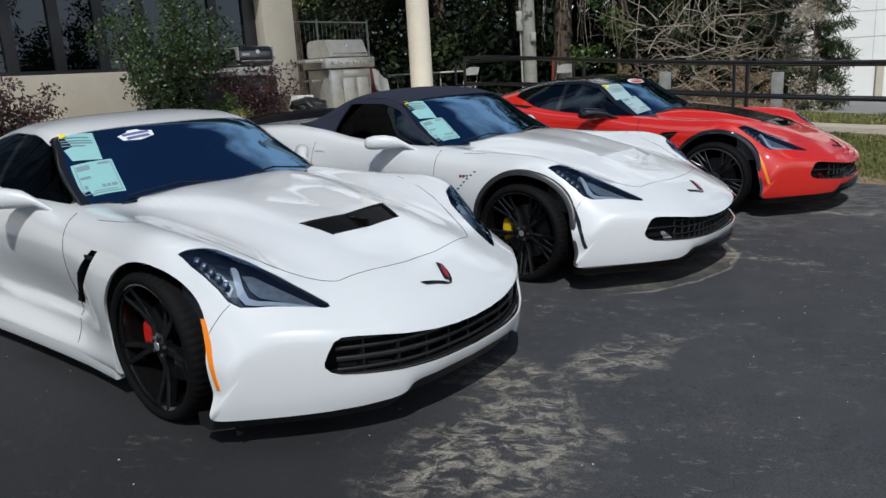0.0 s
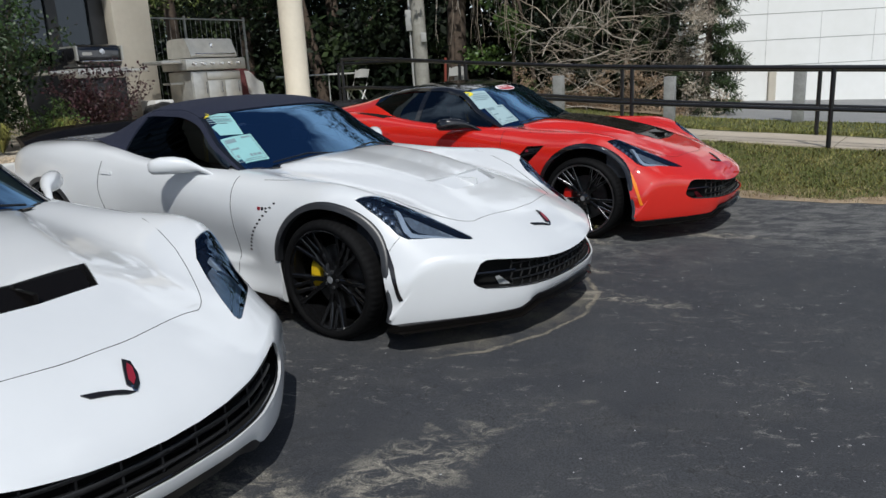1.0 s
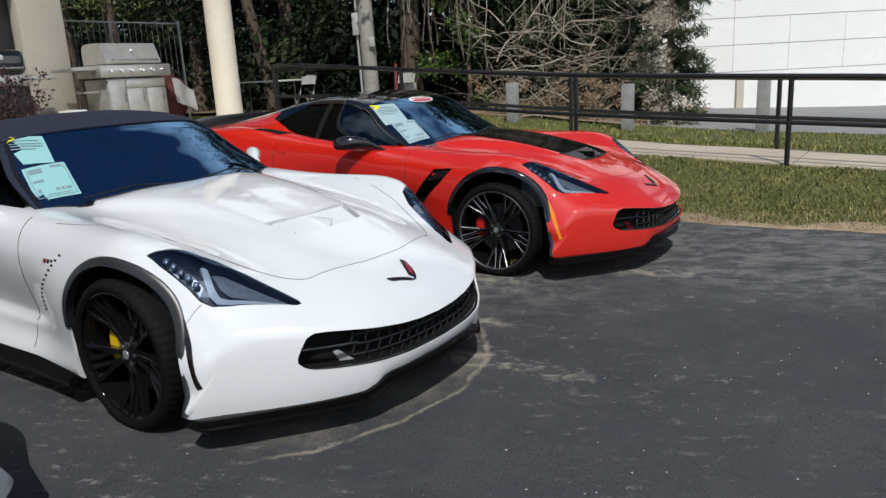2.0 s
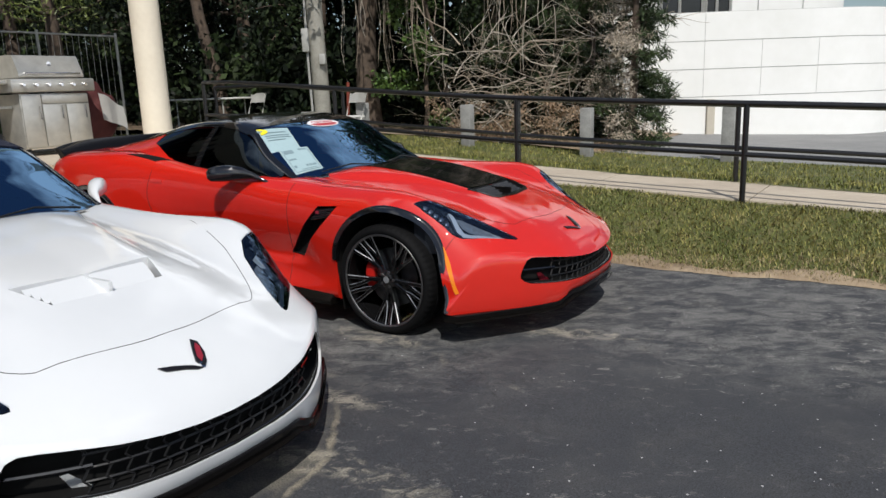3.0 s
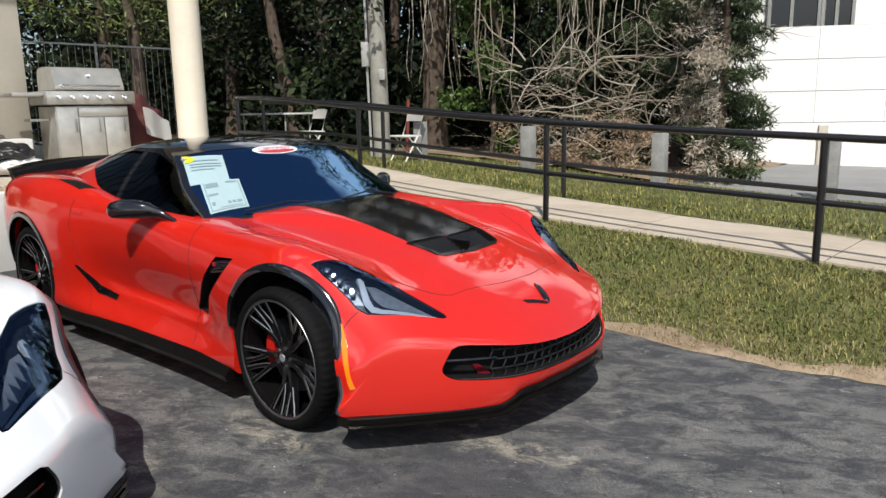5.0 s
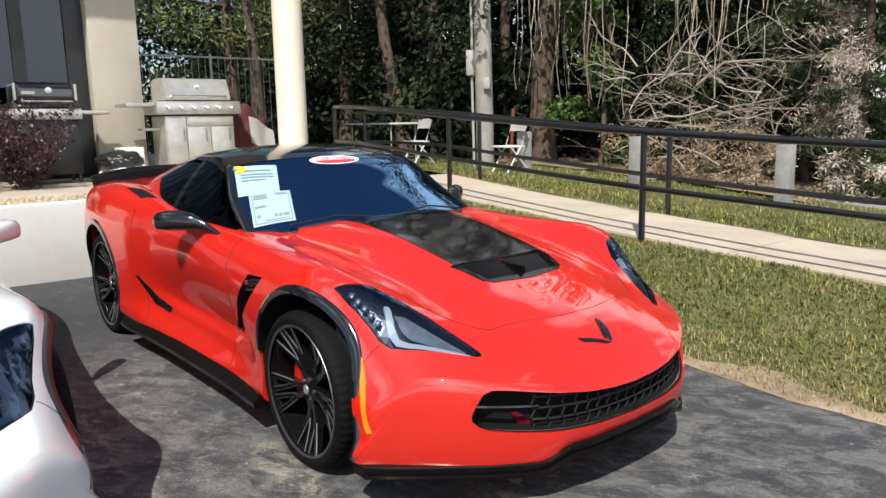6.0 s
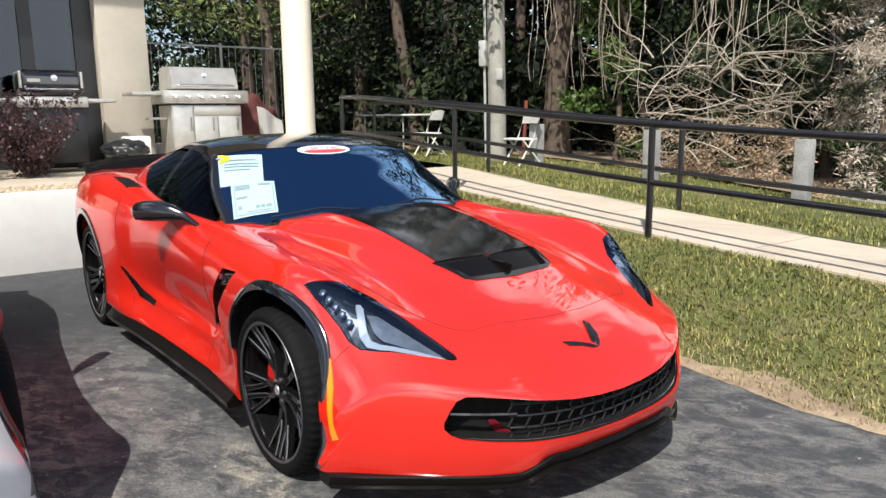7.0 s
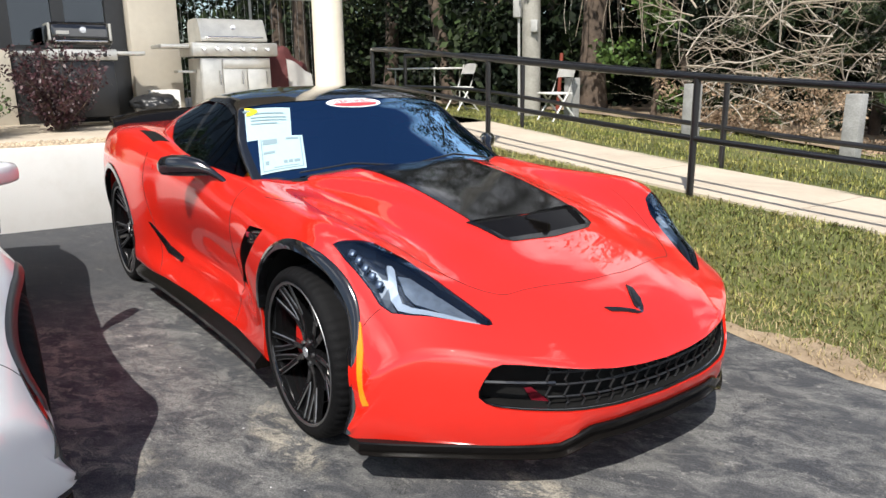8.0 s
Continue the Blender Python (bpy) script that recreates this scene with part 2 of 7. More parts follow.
CENTRE_Z = spline([(0.93, 0.392), (0.88, 0.45), (0.81, 0.503), (0.7, 0.572), (0.6, 0.615), (0.45, 0.668), (0.3, 0.714), (0, 0.774), (-0.3, 0.820),
                   (-0.6, 0.847), (-0.8, 0.84), (-1.9, 0.86), (-2.4, 0.94), (-2.8, 0.975), (-3.2, 0.98), (-3.45, 0.95), (-3.52, 0.86)])
LINES = [  # y and z of the lines that run along the half body, from the centre out and down
    (spline([(0.93, 0.26), (0.6, 0.29), (0, 0.30), (-3.52, 0.30)]),
     spline([(0.93, 0.398), (0.88, 0.452), (0.81, 0.502), (0.7, 0.566), (0.6, 0.612), (0.45, 0.668), (0.3, 0.715), (0, 0.776), (-0.3, 0.822),
             (-0.6, 0.848), (-0.8, 0.845), (-1.9, 0.86), (-2.4, 0.945), (-2.8, 0.978), (-3.2, 0.98), (-3.45, 0.95), (-3.52, 0.86)])),
    (spline([(0.93, 0.50), (0.6, 0.52), (-0.8, 0.55), (-3.0, 0.55), (-3.52, 0.48)]),
     spline([(0.93, 0.44), (0.86, 0.485), (0.78, 0.527), (0.7, 0.565), (0.58, 0.612), (0.45, 0.648), (0.3, 0.684), (0, 0.728), (-0.3, 0.768),
             (-0.6, 0.808), (-0.8, 0.836), (-1.3, 0.85), (-1.9, 0.88), (-2.4, 0.955), (-2.8, 0.98), (-3.2, 0.975), (-3.45, 0.945), (-3.52, 0.86)])),
    (spline([(0.93, 0.70), (0.7, 0.73), (0.48, 0.78), (0.2, 0.79), (0, 0.785), (-0.4, 0.76), (-0.8, 0.765), (-1.3, 0.80), (-1.8, 0.80), (-2.2, 0.81),
             (-2.6, 0.82), (-3.0, 0.79), (-3.3, 0.73), (-3.52, 0.62)]),
     spline([(0.93, 0.47), (0.8, 0.54), (0.7, 0.60), (0.58, 0.685), (0.48, 0.738), (0.3, 0.785), (0, 0.81), (-0.4, 0.815), (-0.8, 0.832), (-1.3, 0.86),
             (-1.7, 0.90), (-2.1, 0.965), (-2.5, 0.995), (-2.9, 0.985), (-3.3, 0.955), (-3.52, 0.85)])),
    (spline([(0.93, 0.812), (0.7, 0.845), (0.45, 0.882), (0.2, 0.897), (0, 0.90), (-0.4, 0.88), (-0.8, 0.865), (-1.3, 0.87), (-1.8, 0.885), (-2.2, 0.915),
             (-2.6, 0.935), (-3.0, 0.91), (-3.3, 0.85), (-3.52, 0.73)]),
     spline([(0.93, 0.445), (0.8, 0.515), (0.7, 0.57), (0.58, 0.64), (0.45, 0.69), (0.3, 0.725), (0, 0.745), (-0.4, 0.735), (-0.8, 0.745), (-1.3, 0.785),
             (-1.8, 0.845), (-2.2, 0.90), (-2.6, 0.92), (-3.0, 0.91), (-3.3, 0.88), (-3.52, 0.79)])),
    (spline([(0.93, 0.902), (0.7, 0.930), (0.45, 0.948), (0, 0.955), (-0.4, 0.925), (-0.8, 0.885), (-1.3, 0.88), (-1.8, 0.905), (-2.2, 0.955),
             (-2.6, 0.98), (-3.0, 0.96), (-3.3, 0.89), (-3.52, 0.79)]),
     spline([(0.93, 0.36), (0.7, 0.42), (0.45, 0.50), (0.2, 0.56), (0, 0.575), (-0.4, 0.55), (-0.8, 0.56), (-1.3, 0.58), (-1.8, 0.62), (-2.2, 0.68),
             (-2.6, 0.70), (-3.3, 0.68), (-3.52, 0.61)])),
    (spline([(0.93, 0.917), (0.7, 0.938), (0.45, 0.948), (0, 0.952), (-0.4, 0.91), (-0.8, 0.85), (-1.3, 0.84), (-1.8, 0.865), (-2.2, 0.945), (-2.6, 0.975), (-3.0, 0.945),
             (-3.3, 0.87), (-3.52, 0.77)]),
     spline([(0.93, 0.25), (0.45, 0.28), (0, 0.30), (-0.8, 0.30), (-1.3, 0.31), (-2.6, 0.36), (-3.3, 0.42), (-3.52, 0.41)])),
    (spline([(0.93, 0.925), (0.7, 0.940), (0.45, 0.944), (0, 0.938), (-0.4, 0.90), (-0.8, 0.885), (-1.3, 0.89), (-1.8, 0.905), (-2.2, 0.93), (-2.6, 0.93), (-3.0, 0.89),
             (-3.52, 0.70)]),
     spline([(0.93, 0.15), (0.45, 0.145), (-2.6, 0.16), (-3.0, 0.22), (-3.52, 0.31)])),
    (spline([(0.93, 0.44), (0.75, 0.50), (0.6, 0.60), (0.3, 0.72), (-3.52, 0.62)]),
     spline([(0.93, 0.152), (0.45, 0.14), (-2.6, 0.15), (-3.0, 0.20), (-3.52, 0.31)])),
    (spline([(0.93, 0.315), (0.75, 0.33), (0.6, 0.36), (0.3, 0.45), (-3.52, 0.40)]),
     spline([(0.93, 0.200), (0.80, 0.19), (0.6, 0.15), (0.45, 0.14), (-2.6, 0.15), (-3.0, 0.20), (-3.52, 0.31)])),
]
FLOOR_Z = spline([(0.93, 0.205), (0.75, 0.185), (0.45, 0.14), (-2.6, 0.15), (-3.0, 0.20), (-3.52, 0.31)])


HOOD_W = spline([(0.45, 0.24), (0.2, 0.285), (-0.1, 0.32), (-0.4, 0.40), (-0.66, 0.50)])
HOOD_H = spline([(0.62, 0.0), (0.42, 0.0), (0.25, 0.010), (0.0, 0.020), (-0.3, 0.028), (-0.62, 0.030), (-0.74, 0.012), (-0.85, 0.0)])
DOOR_IN = spline([(-0.55, 0.0), (-0.72, 0.026), (-1.1, 0.034), (-1.55, 0.026), (-1.95, 0.0)])
DOOR_TOP = spline([(-0.55, 0.66), (-1.1, 0.70), (-1.95, 0.76)])
DOOR_LOW = spline([(-0.55, 0.34), (-0.9, 0.315), (-1.5, 0.32), (-1.95, 0.40)])


def ease(t):
    t = min(max(t, 0), 1)
    return t * t * (3 - 2 * t)


def pressed(s, y, z):
    """The raised hood centre with its shoulders and the hollow of the door with its lower crease."""
    if z > 0.55 and -0.85 < s < 0.62:
        z += HOOD_H(s) * (1 - ease((abs(y) - HOOD_W(s) + 0.02) / 0.055))
    if y > 0.75 and -1.95 < s < -0.55:
        hi, lo = DOOR_TOP(s), DOOR_LOW(s)
        if lo < z < hi:
            y -= DOOR_IN(s) * ease((z - lo) / 0.035) * ease((hi - z) / (hi - lo) * 1.15)
    return y, z


def body_ring(s):
    half = [Vector((0, CENTRE_Z(s)))] + [Vector((fy(s), fz(s))) for fy, fz in LINES] + [Vector((0, FLOOR_Z(s)))]
    pts = smooth_line([(*p, 0) for p in half], 101)
    pts[0].x = pts[-1].x = 0
    for q in pts:
        q.x, q.y = pressed(s, q.x, q.y)
    ring = [(swept(s, p.x), p.x, p.y) for p in pts] + [(swept(s, p.x), -p.x, p.y) for p in reversed(pts[1:-1])]
    return ring


def body_mesh():
    ss = list(np.linspace(0.93, 0.3, 34)) + list(np.linspace(0.28, -3.1, 90)) + list(np.linspace(-3.13, -3.52, 14))
    rings = [body_ring(s) for s in ss]
    n = len(rings[0])
    verts = [v for r in rings for v in r]
    faces = []
    for i in range(len(rings) - 1):
        for k in range(n):
            faces.append((i * n + k, i * n + (k + 1) % n, (i + 1) * n + (k + 1) % n, (i + 1) * n + k))
    # tail: strips between the two halves
    base, h = (len(rings) - 1) * n, n // 2
    for k in range(h):
        q = [base + v for v in dict.fromkeys((k, k + 1, (n - k - 1) % n, (n - k) % n))]
        if len(q) > 2:
            faces.append(tuple(q))
    # nose: columns from the upper to the lower edge, bulging a little and swept like the edge
    m, rows = h // 2, 8
    def col(i, left):
        top, low = (i, h - i) if left else ((n - i) % n, (h + i) % n)
        a, b = rings[0][top], rings[0][low]
        if top == low:
            return [top] * (rows + 1)
        out, puff = [top], 0.022 * min(1, abs(a[2] - b[2]) / 0.15)
        for j in range(1, rows):
            t = j / rows
            y, z = a[1] + (b[1] - a[1]) * t, a[2] + (b[2] - a[2]) * t
            key = (round(y, 5), round(z, 5))
            if key not in made:
                made[key] = len(verts)
                verts.append((swept(0.93, y) + puff * math.sin(math.pi * t) ** 0.6, y, z))
            out.append(made[key])
        return out + [low]
    made = {}
    for left in (True, False):
        cols = [col(i, left) for i in range(m + 1)]
        for c0, c1 in zip(cols, cols[1:]):
            for j in range(rows):
                q = tuple(dict.fromkeys((c0[j], c0[j + 1], c1[j + 1], c1[j])))
                if len(q) > 2:
                    faces.append(q if left else q[::-1])
    me = mesh("body", verts, faces)
    bm = bmesh.new()
    bm.from_mesh(me)
    bmesh.ops.recalc_face_normals(bm, faces=bm.faces[:])
    bm.to_mesh(me)
    bm.free()
    return me


BODY = body_mesh()
from mathutils.bvhtree import BVHTree
_bm = bmesh.new()
_bm.from_mesh(BODY)
BODY_TREE = BVHTree.FromBMesh(_bm)
_bm.free()


def onto(p, axis, side=1, tree=BODY_TREE):
    """The place where a ray along an axis, from outside, meets the body; p are the other two coordinates."""
    far = 3.0 * side
    o, d = {"z": (Vector((p[0], p[1], 3.0)), Vector((0, 0, -1))), "y": (Vector((p[0], far, p[1])), Vector((0, -side, 0))),
            "x": (Vector((3.0, p[0], p[1])), Vector((-1, 0, 0)))}[axis]
    hit, nor, _, _ = tree.ray_cast(o, d)
    return hit, nor


def patch_bm(poly, axis, side=1, lift=0.002, depth=0.006, cell=0.03, tree=BODY_TREE):
    """A thin skin on the body with the outline poly, seen along an axis."""
    bm = bmesh.new()
    vs = [bm.verts.new((p[0], p[1], 0)) for p in poly]
    bm.faces.new(vs)
    lo = [min(p[i] for p in poly) for i in (0, 1)]
    hi = [max(p[i] for p in poly) for i in (0, 1)]
    for i in (0, 1):
        k = int((hi[i] - lo[i]) / cell)
        for j in range(1, k + 1):
            c = [0, 0, 0]
            c[i] = lo[i] + j * (hi[i] - lo[i]) / (k + 1)
            nrm = [0, 0, 0]
            nrm[i] = 1
            bmesh.ops.bisect_plane(bm, geom=bm.verts[:] + bm.edges[:] + bm.faces[:], plane_co=c, plane_no=nrm)
    nors = {}
    for v in bm.verts:
        hit, nor = onto((v.co.x, v.co.y), axis, side, tree)
        if hit is None:
            hit, nor = Vector((v.co.x, v.co.y, 0.5)) if axis == "z" else Vector((v.co.x, 0.9 * side, v.co.y)), Vector((0, 0, 1))
        v.co = hit + nor * lift
        nors[v] = nor
    if depth:
        top = bm.faces[:]
        r = bmesh.ops.extrude_face_region(bm, geom=top)
        moved = [g for g in r["geom"] if isinstance(g, bmesh.types.BMVert)]
        for v in bm.verts:
            if v in nors:
                v.co -= nors[v] * depth
    bmesh.ops.recalc_face_normals(bm, faces=bm.faces[:])
    return bm


def mirrored(poly):
    return [(p[0], -p[1]) for p in reversed(poly)]


def cut(me, cutters):
    """The mesh with the cutter meshes taken out of it."""
    ob = new("tmp", me)
    tmp = []
    for c in cutters:
        cm = bpy.data.meshes.new("tmp")
        c.to_mesh(cm)
        c.free()
        co = new("tmp", cm)
        tmp.append(co)
        md = ob.modifiers.new("cut", "BOOLEAN")
        md.operation, md.solver, md.object = "DIFFERENCE", "EXACT", co
    dg = bpy.context.evaluated_depsgraph_get()
    out = bpy.data.meshes.new_from_object(ob.evaluated_get(dg))
    for o in [ob] + tmp:
        bpy.data.objects.remove(o)
    return out


# ---- sports car: cabin form ----
def cabin_form(soft):
    f = {}
    f["ye"] = spline([(-0.66, 0.735), (-0.95, 0.695), (-1.25, 0.61), (-1.6, 0.57), (-2.0, 0.53), (-2.5, 0.50), (-3.1, 0.44)])
    f["yb"] = spline([(-0.66, 0.745), (-0.9, 0.77), (-1.3, 0.795), (-1.8, 0.79), (-2.1, 0.76), (-2.45, 0.67), (-3.1, 0.50)])
    f["zb"] = spline([(-0.66, 0.815), (-0.9, 0.828), (-1.3, 0.85), (-1.8, 0.90), (-2.1, 0.95), (-2.45, 0.99), (-3.1, 0.975)])
    if soft:
        f["zr"] = spline([(-0.66, 0.835), (-0.95, 1.01), (-1.25, 1.175), (-1.45, 1.225), (-1.7, 1.24), (-2.0, 1.215), (-2.25, 1.13), (-2.45, 1.01), (-2.55, 0.95)])
        f["ze"] = spline([(-0.66, 0.815), (-0.95, 0.965), (-1.25, 1.135), (-1.5, 1.18), (-1.8, 1.18), (-2.05, 1.14), (-2.3, 1.06), (-2.55, 0.96)])
    else:
        f["zr"] = spline([(-0.66, 0.835), (-0.95, 1.01), (-1.25, 1.175), (-1.45, 1.22), (-1.65, 1.235), (-2.0, 1.215), (-2.4, 1.145), (-2.8, 1.05), (-3.1, 0.985)])
        f["ze"] = spline([(-0.66, 0.815), (-0.95, 0.965), (-1.25, 1.135), (-1.5, 1.185), (-1.8, 1.185), (-2.1, 1.155), (-2.5, 1.075), (-3.1, 0.98)])
    return f


def cabin_point(f, s, v):
    """v 0 on the centre line, 1 at the roof's edge, 2 at the window's foot; v < 0 on the car's right."""
    sg, v = (-1 if v < 0 else 1), abs(v)
    ye, ze, zr = f["ye"](s), f["ze"](s), f["zr"](s)
    if v <= 1:
        y = ye * v
        z = zr - (zr - ze) * (0.35 * v ** 2 + 0.65 * v ** 5)
    else:
        t = v - 1
        y = ye + (f["yb"](s) - ye) * (t + 0.35 * t * (1 - t))
        z = ze + (f["zb"](s) - ze) * t
    w = min(max((s + 1.9) / 0.9, 0), 1)
    return Vector((s - 0.13 * (y / 0.7) ** 2 * w, y * sg, z))


def cabin_skin(f, s0, s1, v0, v1, thick=0.006, ns=16, nv=10, lift=0.0):
    """A shell on the cabin form between two stations and two heights; v0, v1 may be functions of s."""
    bm = bmesh.new()
    a0 = v0 if callable(v0) else (lambda s: v0)
    a1 = v1 if callable(v1) else (lambda s: v1)
    g = [[bm.verts.new(cabin_point(f, s0 + (s1 - s0) * i / ns, a0(s0 + (s1 - s0) * i / ns) + (a1(s0 + (s1 - s0) * i / ns) - a0(s0 + (s1 - s0) * i / ns)) * j / nv))
          for j in range(nv + 1)] for i in range(ns + 1)]
    for i in range(ns):
        for j in range(nv):
            bm.faces.new((g[i][j], g[i + 1][j], g[i + 1][j + 1], g[i][j + 1]))
    bm.normal_update()
    cen = Vector((-1.7, 0, 0.6))
    if sum(((fc.calc_center_median() - cen).dot(fc.normal) for fc in bm.faces)) < 0:
        bmesh.ops.reverse_faces(bm, faces=bm.faces[:])
        bm.normal_update()
    nor = {v: v.normal.copy() for v in bm.verts}
    for v in bm.verts:
        v.co += nor[v] * lift
    if thick:
        bmesh.ops.solidify(bm, geom=bm.faces[:], thickness=thick)
        bmesh.ops.recalc_face_normals(bm, faces=bm.faces[:])
    return bm


SPOKE = {}


def spoke_mesh(key, material, machined, twin=False):
    """A slim concave spoke out along +x, dished inwards along -y."""
    if key in SPOKE:
        return SPOKE[key]
    bm = bmesh.new()
    stem = [(0.028, 0.0, 0.0085, -0.034, 0.030), (0.08, 0.002, 0.0075, -0.042, 0.034), (0.13, 0.006, 0.0068, -0.040, 0.032), (0.19, 0.020, 0.0060, -0.024, 0.028), (0.246, 0.031, 0.0070, -0.006, 0.024)]
    tine = [(0.118, 0.003, 0.0050, -0.043, 0.030), (0.15, -0.007, 0.0060, -0.037, 0.030), (0.20, -0.019, 0.0060, -0.022, 0.028), (0.246, -0.026, 0.0070, -0.006, 0.024)]
    if twin:
        bars_of = ([(0.030, 0.004, 0.016, -0.036, 0.034), (0.09, 0.012, 0.014, -0.044, 0.036), (0.15, 0.028, 0.0115, -0.036, 0.034), (0.21, 0.046, 0.0115, -0.018, 0.030), (0.246, 0.056, 0.014, -0.008, 0.028)],)
    else:
        bars_of = (stem, tine)
    bars_of = [[(r, o, w * (1.0 if twin else 1.65), y, d) for r, o, w, y, d in st] for st in bars_of]
    for st in bars_of:
        rings = []
        for r, o, w, y, d in st:
            rings.append([bm.verts.new((r, q[0], o + q[1])) for q in ((y, -w * 0.62), (y, w * 0.62), (y - 0.003, w), (y - d, w * 0.9), (y - d, -w * 0.9), (y - 0.003, -w))])
        for a, b in zip(rings, rings[1:]):
            for k in range(6):
                fc = bm.faces.new((a[k], b[k], b[(k + 1) % 6], a[(k + 1) % 6]))
                fc.material_index = 1 if (machined and k in (1, 5) and a[0].co.x > 0.1) else 0
        bm.faces.new(rings[0])
        bm.faces.new(rings[-1][::-1])
    bmesh.ops.recalc_face_normals(bm, faces=bm.faces[:])
    me = bpy.data.meshes.new("spoke")
    bm.to_mesh(me)
    bm.free()
    me.materials.append(material)
    me.materials.append(M["machined"])
    SPOKE[key] = me
    return me


def wheel(car, x, y, radius, rim_r, width, caliper, machined, drop=0.0, twin=False):
    side = 1 if y > 0 else -1
    rs = rim_r / 0.25
    rim = part("wheel", lathe_bm([(rim_r - 0.002, 0.004), (rim_r + 0.006, 0.002), (rim_r + 0.004, -0.008), (rim_r - 0.010, -0.016), (rim_r - 0.020, -0.10), (rim_r - 0.008, -width)], 56),
               M["rim"], car, sharp=40)
    rim.matrix_local = pose(x, y, radius + drop, 0, 0, 180 if side < 0 else 0)
    k = radius / 0.335
    tb = lathe_bm([(rim_r, 0.0), (rim_r + 0.008, 0.009), (rim_r + 0.025 * k, 0.013), (radius - 0.020, 0.008), (radius - 0.006, -0.008), (radius, -0.028),
                   (radius, -0.075), (radius - 0.007, -0.078), (radius - 0.007, -0.088), (radius, -0.091), (radius, -width + 0.10), (radius - 0.007, -width + 0.097),
                   (radius - 0.007, -width + 0.087), (radius, -width + 0.084), (radius, -width + 0.03), (radius - 0.02, -width), (rim_r, -width)], 240)
    tb.verts.ensure_lookup_table()
    for ring in (4, 5):
        for q in range(0, 240, 4):
            v = tb.verts[ring * 240 + q]
            v.co.x, v.co.z = v.co.x * (1 - 0.005 / radius), v.co.z * (1 - 0.005 / radius)
    part("tyre", tb, M["tyre"], rim, "black tyre with cross cut tread", sharp=40)
    if machined:
        part("rim_lip", lathe_bm([(rim_r - 0.007, 0.004), (rim_r - 0.003, 0.0075), (rim_r + 0.003, 0.0085), (rim_r + 0.006, 0.004)], 72), M["machined"], rim, "bright machined rim edge", sharp=60)
    for i in range(10):
        sp = new("spoke", spoke_mesh("t" if twin else "m" if machined else "b", M["rim"], machined, twin))
        sp.parent = rim
        turn = (i // 2) * 72 + 90 + (-4 if i % 2 else 4) if twin else (i // 2) * 72 + 18 + (10 if i % 2 else -10)
        sp.matrix_local = pose(0, 0, 0, 0, turn, 0) @ Matrix.Diagonal((rs, rs, -rs if i % 2 else rs, 1))
    part("centre_cap", lathe_bm([(0.0, -0.026), (0.026, -0.027), (0.034, -0.034), (0.055, -0.040), (0.058, -0.07)], 24), M["rim"], rim, sharp=40)
    part("cap_emblem", lathe_bm([(0.0, -0.0245), (0.019, -0.0248), (0.020, -0.027)], 20), M["silver"], rim, "small silver emblem on the hub", sharp=40)
    for i in range(5):
        a = radians(i * 72 + 36)
        part("lug_nut", lathe_bm([(0, -0.03), (0.008, -0.031), (0.010, -0.05)], 8), M["machined"], rim).matrix_local = pose(0.045 * math.cos(a), 0, 0.045 * math.sin(a))
    part("brake_disc", lathe_bm([(0.06, -0.10), (0.175, -0.098), (0.177, -0.115), (0.06, -0.12)], 40), M["disc"], rim, "grey steel brake disc", sharp=40)
    bm = bmesh.new()
    back = 0 if side < 0 else 180
    rings = []
    for j in range(9):
        a = radians(back - 24 + 48 * j / 8)
        e = 0.006 if j in (0, 8) else 0
        rings.append([bm.verts.new((r * math.cos(a), h, r * math.sin(a))) for r, h in ((0.118 + e, -0.070 - e), (0.178 - e, -0.070 - e), (0.19 - e, -0.082), (0.19, -0.14), (0.118, -0.14))])
    for a, b in zip(rings, rings[1:]):
        for q in range(5):
            bm.faces.new((a[q], a[(q + 1) % 5], b[(q + 1) % 5], b[q]))
    bm.faces.new(rings[0])
    bm.faces.new(rings[-1][::-1])
    bmesh.ops.recalc_face_normals(bm, faces=bm.faces[:])
    part("caliper", bm, caliper, rim, "painted brake caliper", sharp=35)
    return rim


HL = [(0.174, -0.842), (0.208, -0.79), (0.238, -0.715), (0.322, -0.648), (0.43, -0.602), (0.54, -0.564), (0.628, -0.538), (0.645, -0.543), (0.640, -0.560),
      (0.558, -0.655), (0.476, -0.742), (0.435, -0.778), (0.39, -0.795), (0.345, -0.799), (0.29, -0.814), (0.235, -0.831)]
HL = [(0.4085 + (x - 0.4085) * 1.06, -0.70 + (y + 0.70) * 1.05) for x, y in HL]


def shrunk(poly, k, dx=0.0, dy=0.0):
    cx, cy = sum(p[0] for p in poly) / len(poly), sum(p[1] for p in poly) / len(poly)
    return [(cx + (p[0] - cx) * k + dx, cy + (p[1] - cy) * k + dy) for p in poly]


def round_poly(poly, n=40):
    return [(p.x, p.y) for p in smooth_line([(a, b, 0) for a, b in poly], n, closed=True)]


GRILLE_HALF = [(0.0, 0.374), (0.12, 0.377), (0.24, 0.388), (0.36, 0.404), (0.46, 0.420), (0.54, 0.431), (0.585, 0.433), (0.612, 0.420), (0.632, 0.385), (0.648, 0.345),
               (0.648, 0.325), (0.632, 0.305), (0.60, 0.288), (0.52, 0.276), (0.40, 0.266), (0.20, 0.258), (0.0, 0.254)]
GRILLE = [(-y, z) for y, z in reversed(GRILLE_HALF)] + GRILLE_HALF[1:-1]
SIDE_VENT = [(-0.350, 0.712), (-0.508, 0.702), (-0.62, 0.59), (-0.81, 0.378), (-0.69, 0.366), (-0.58, 0.49), (-0.44, 0.62)]
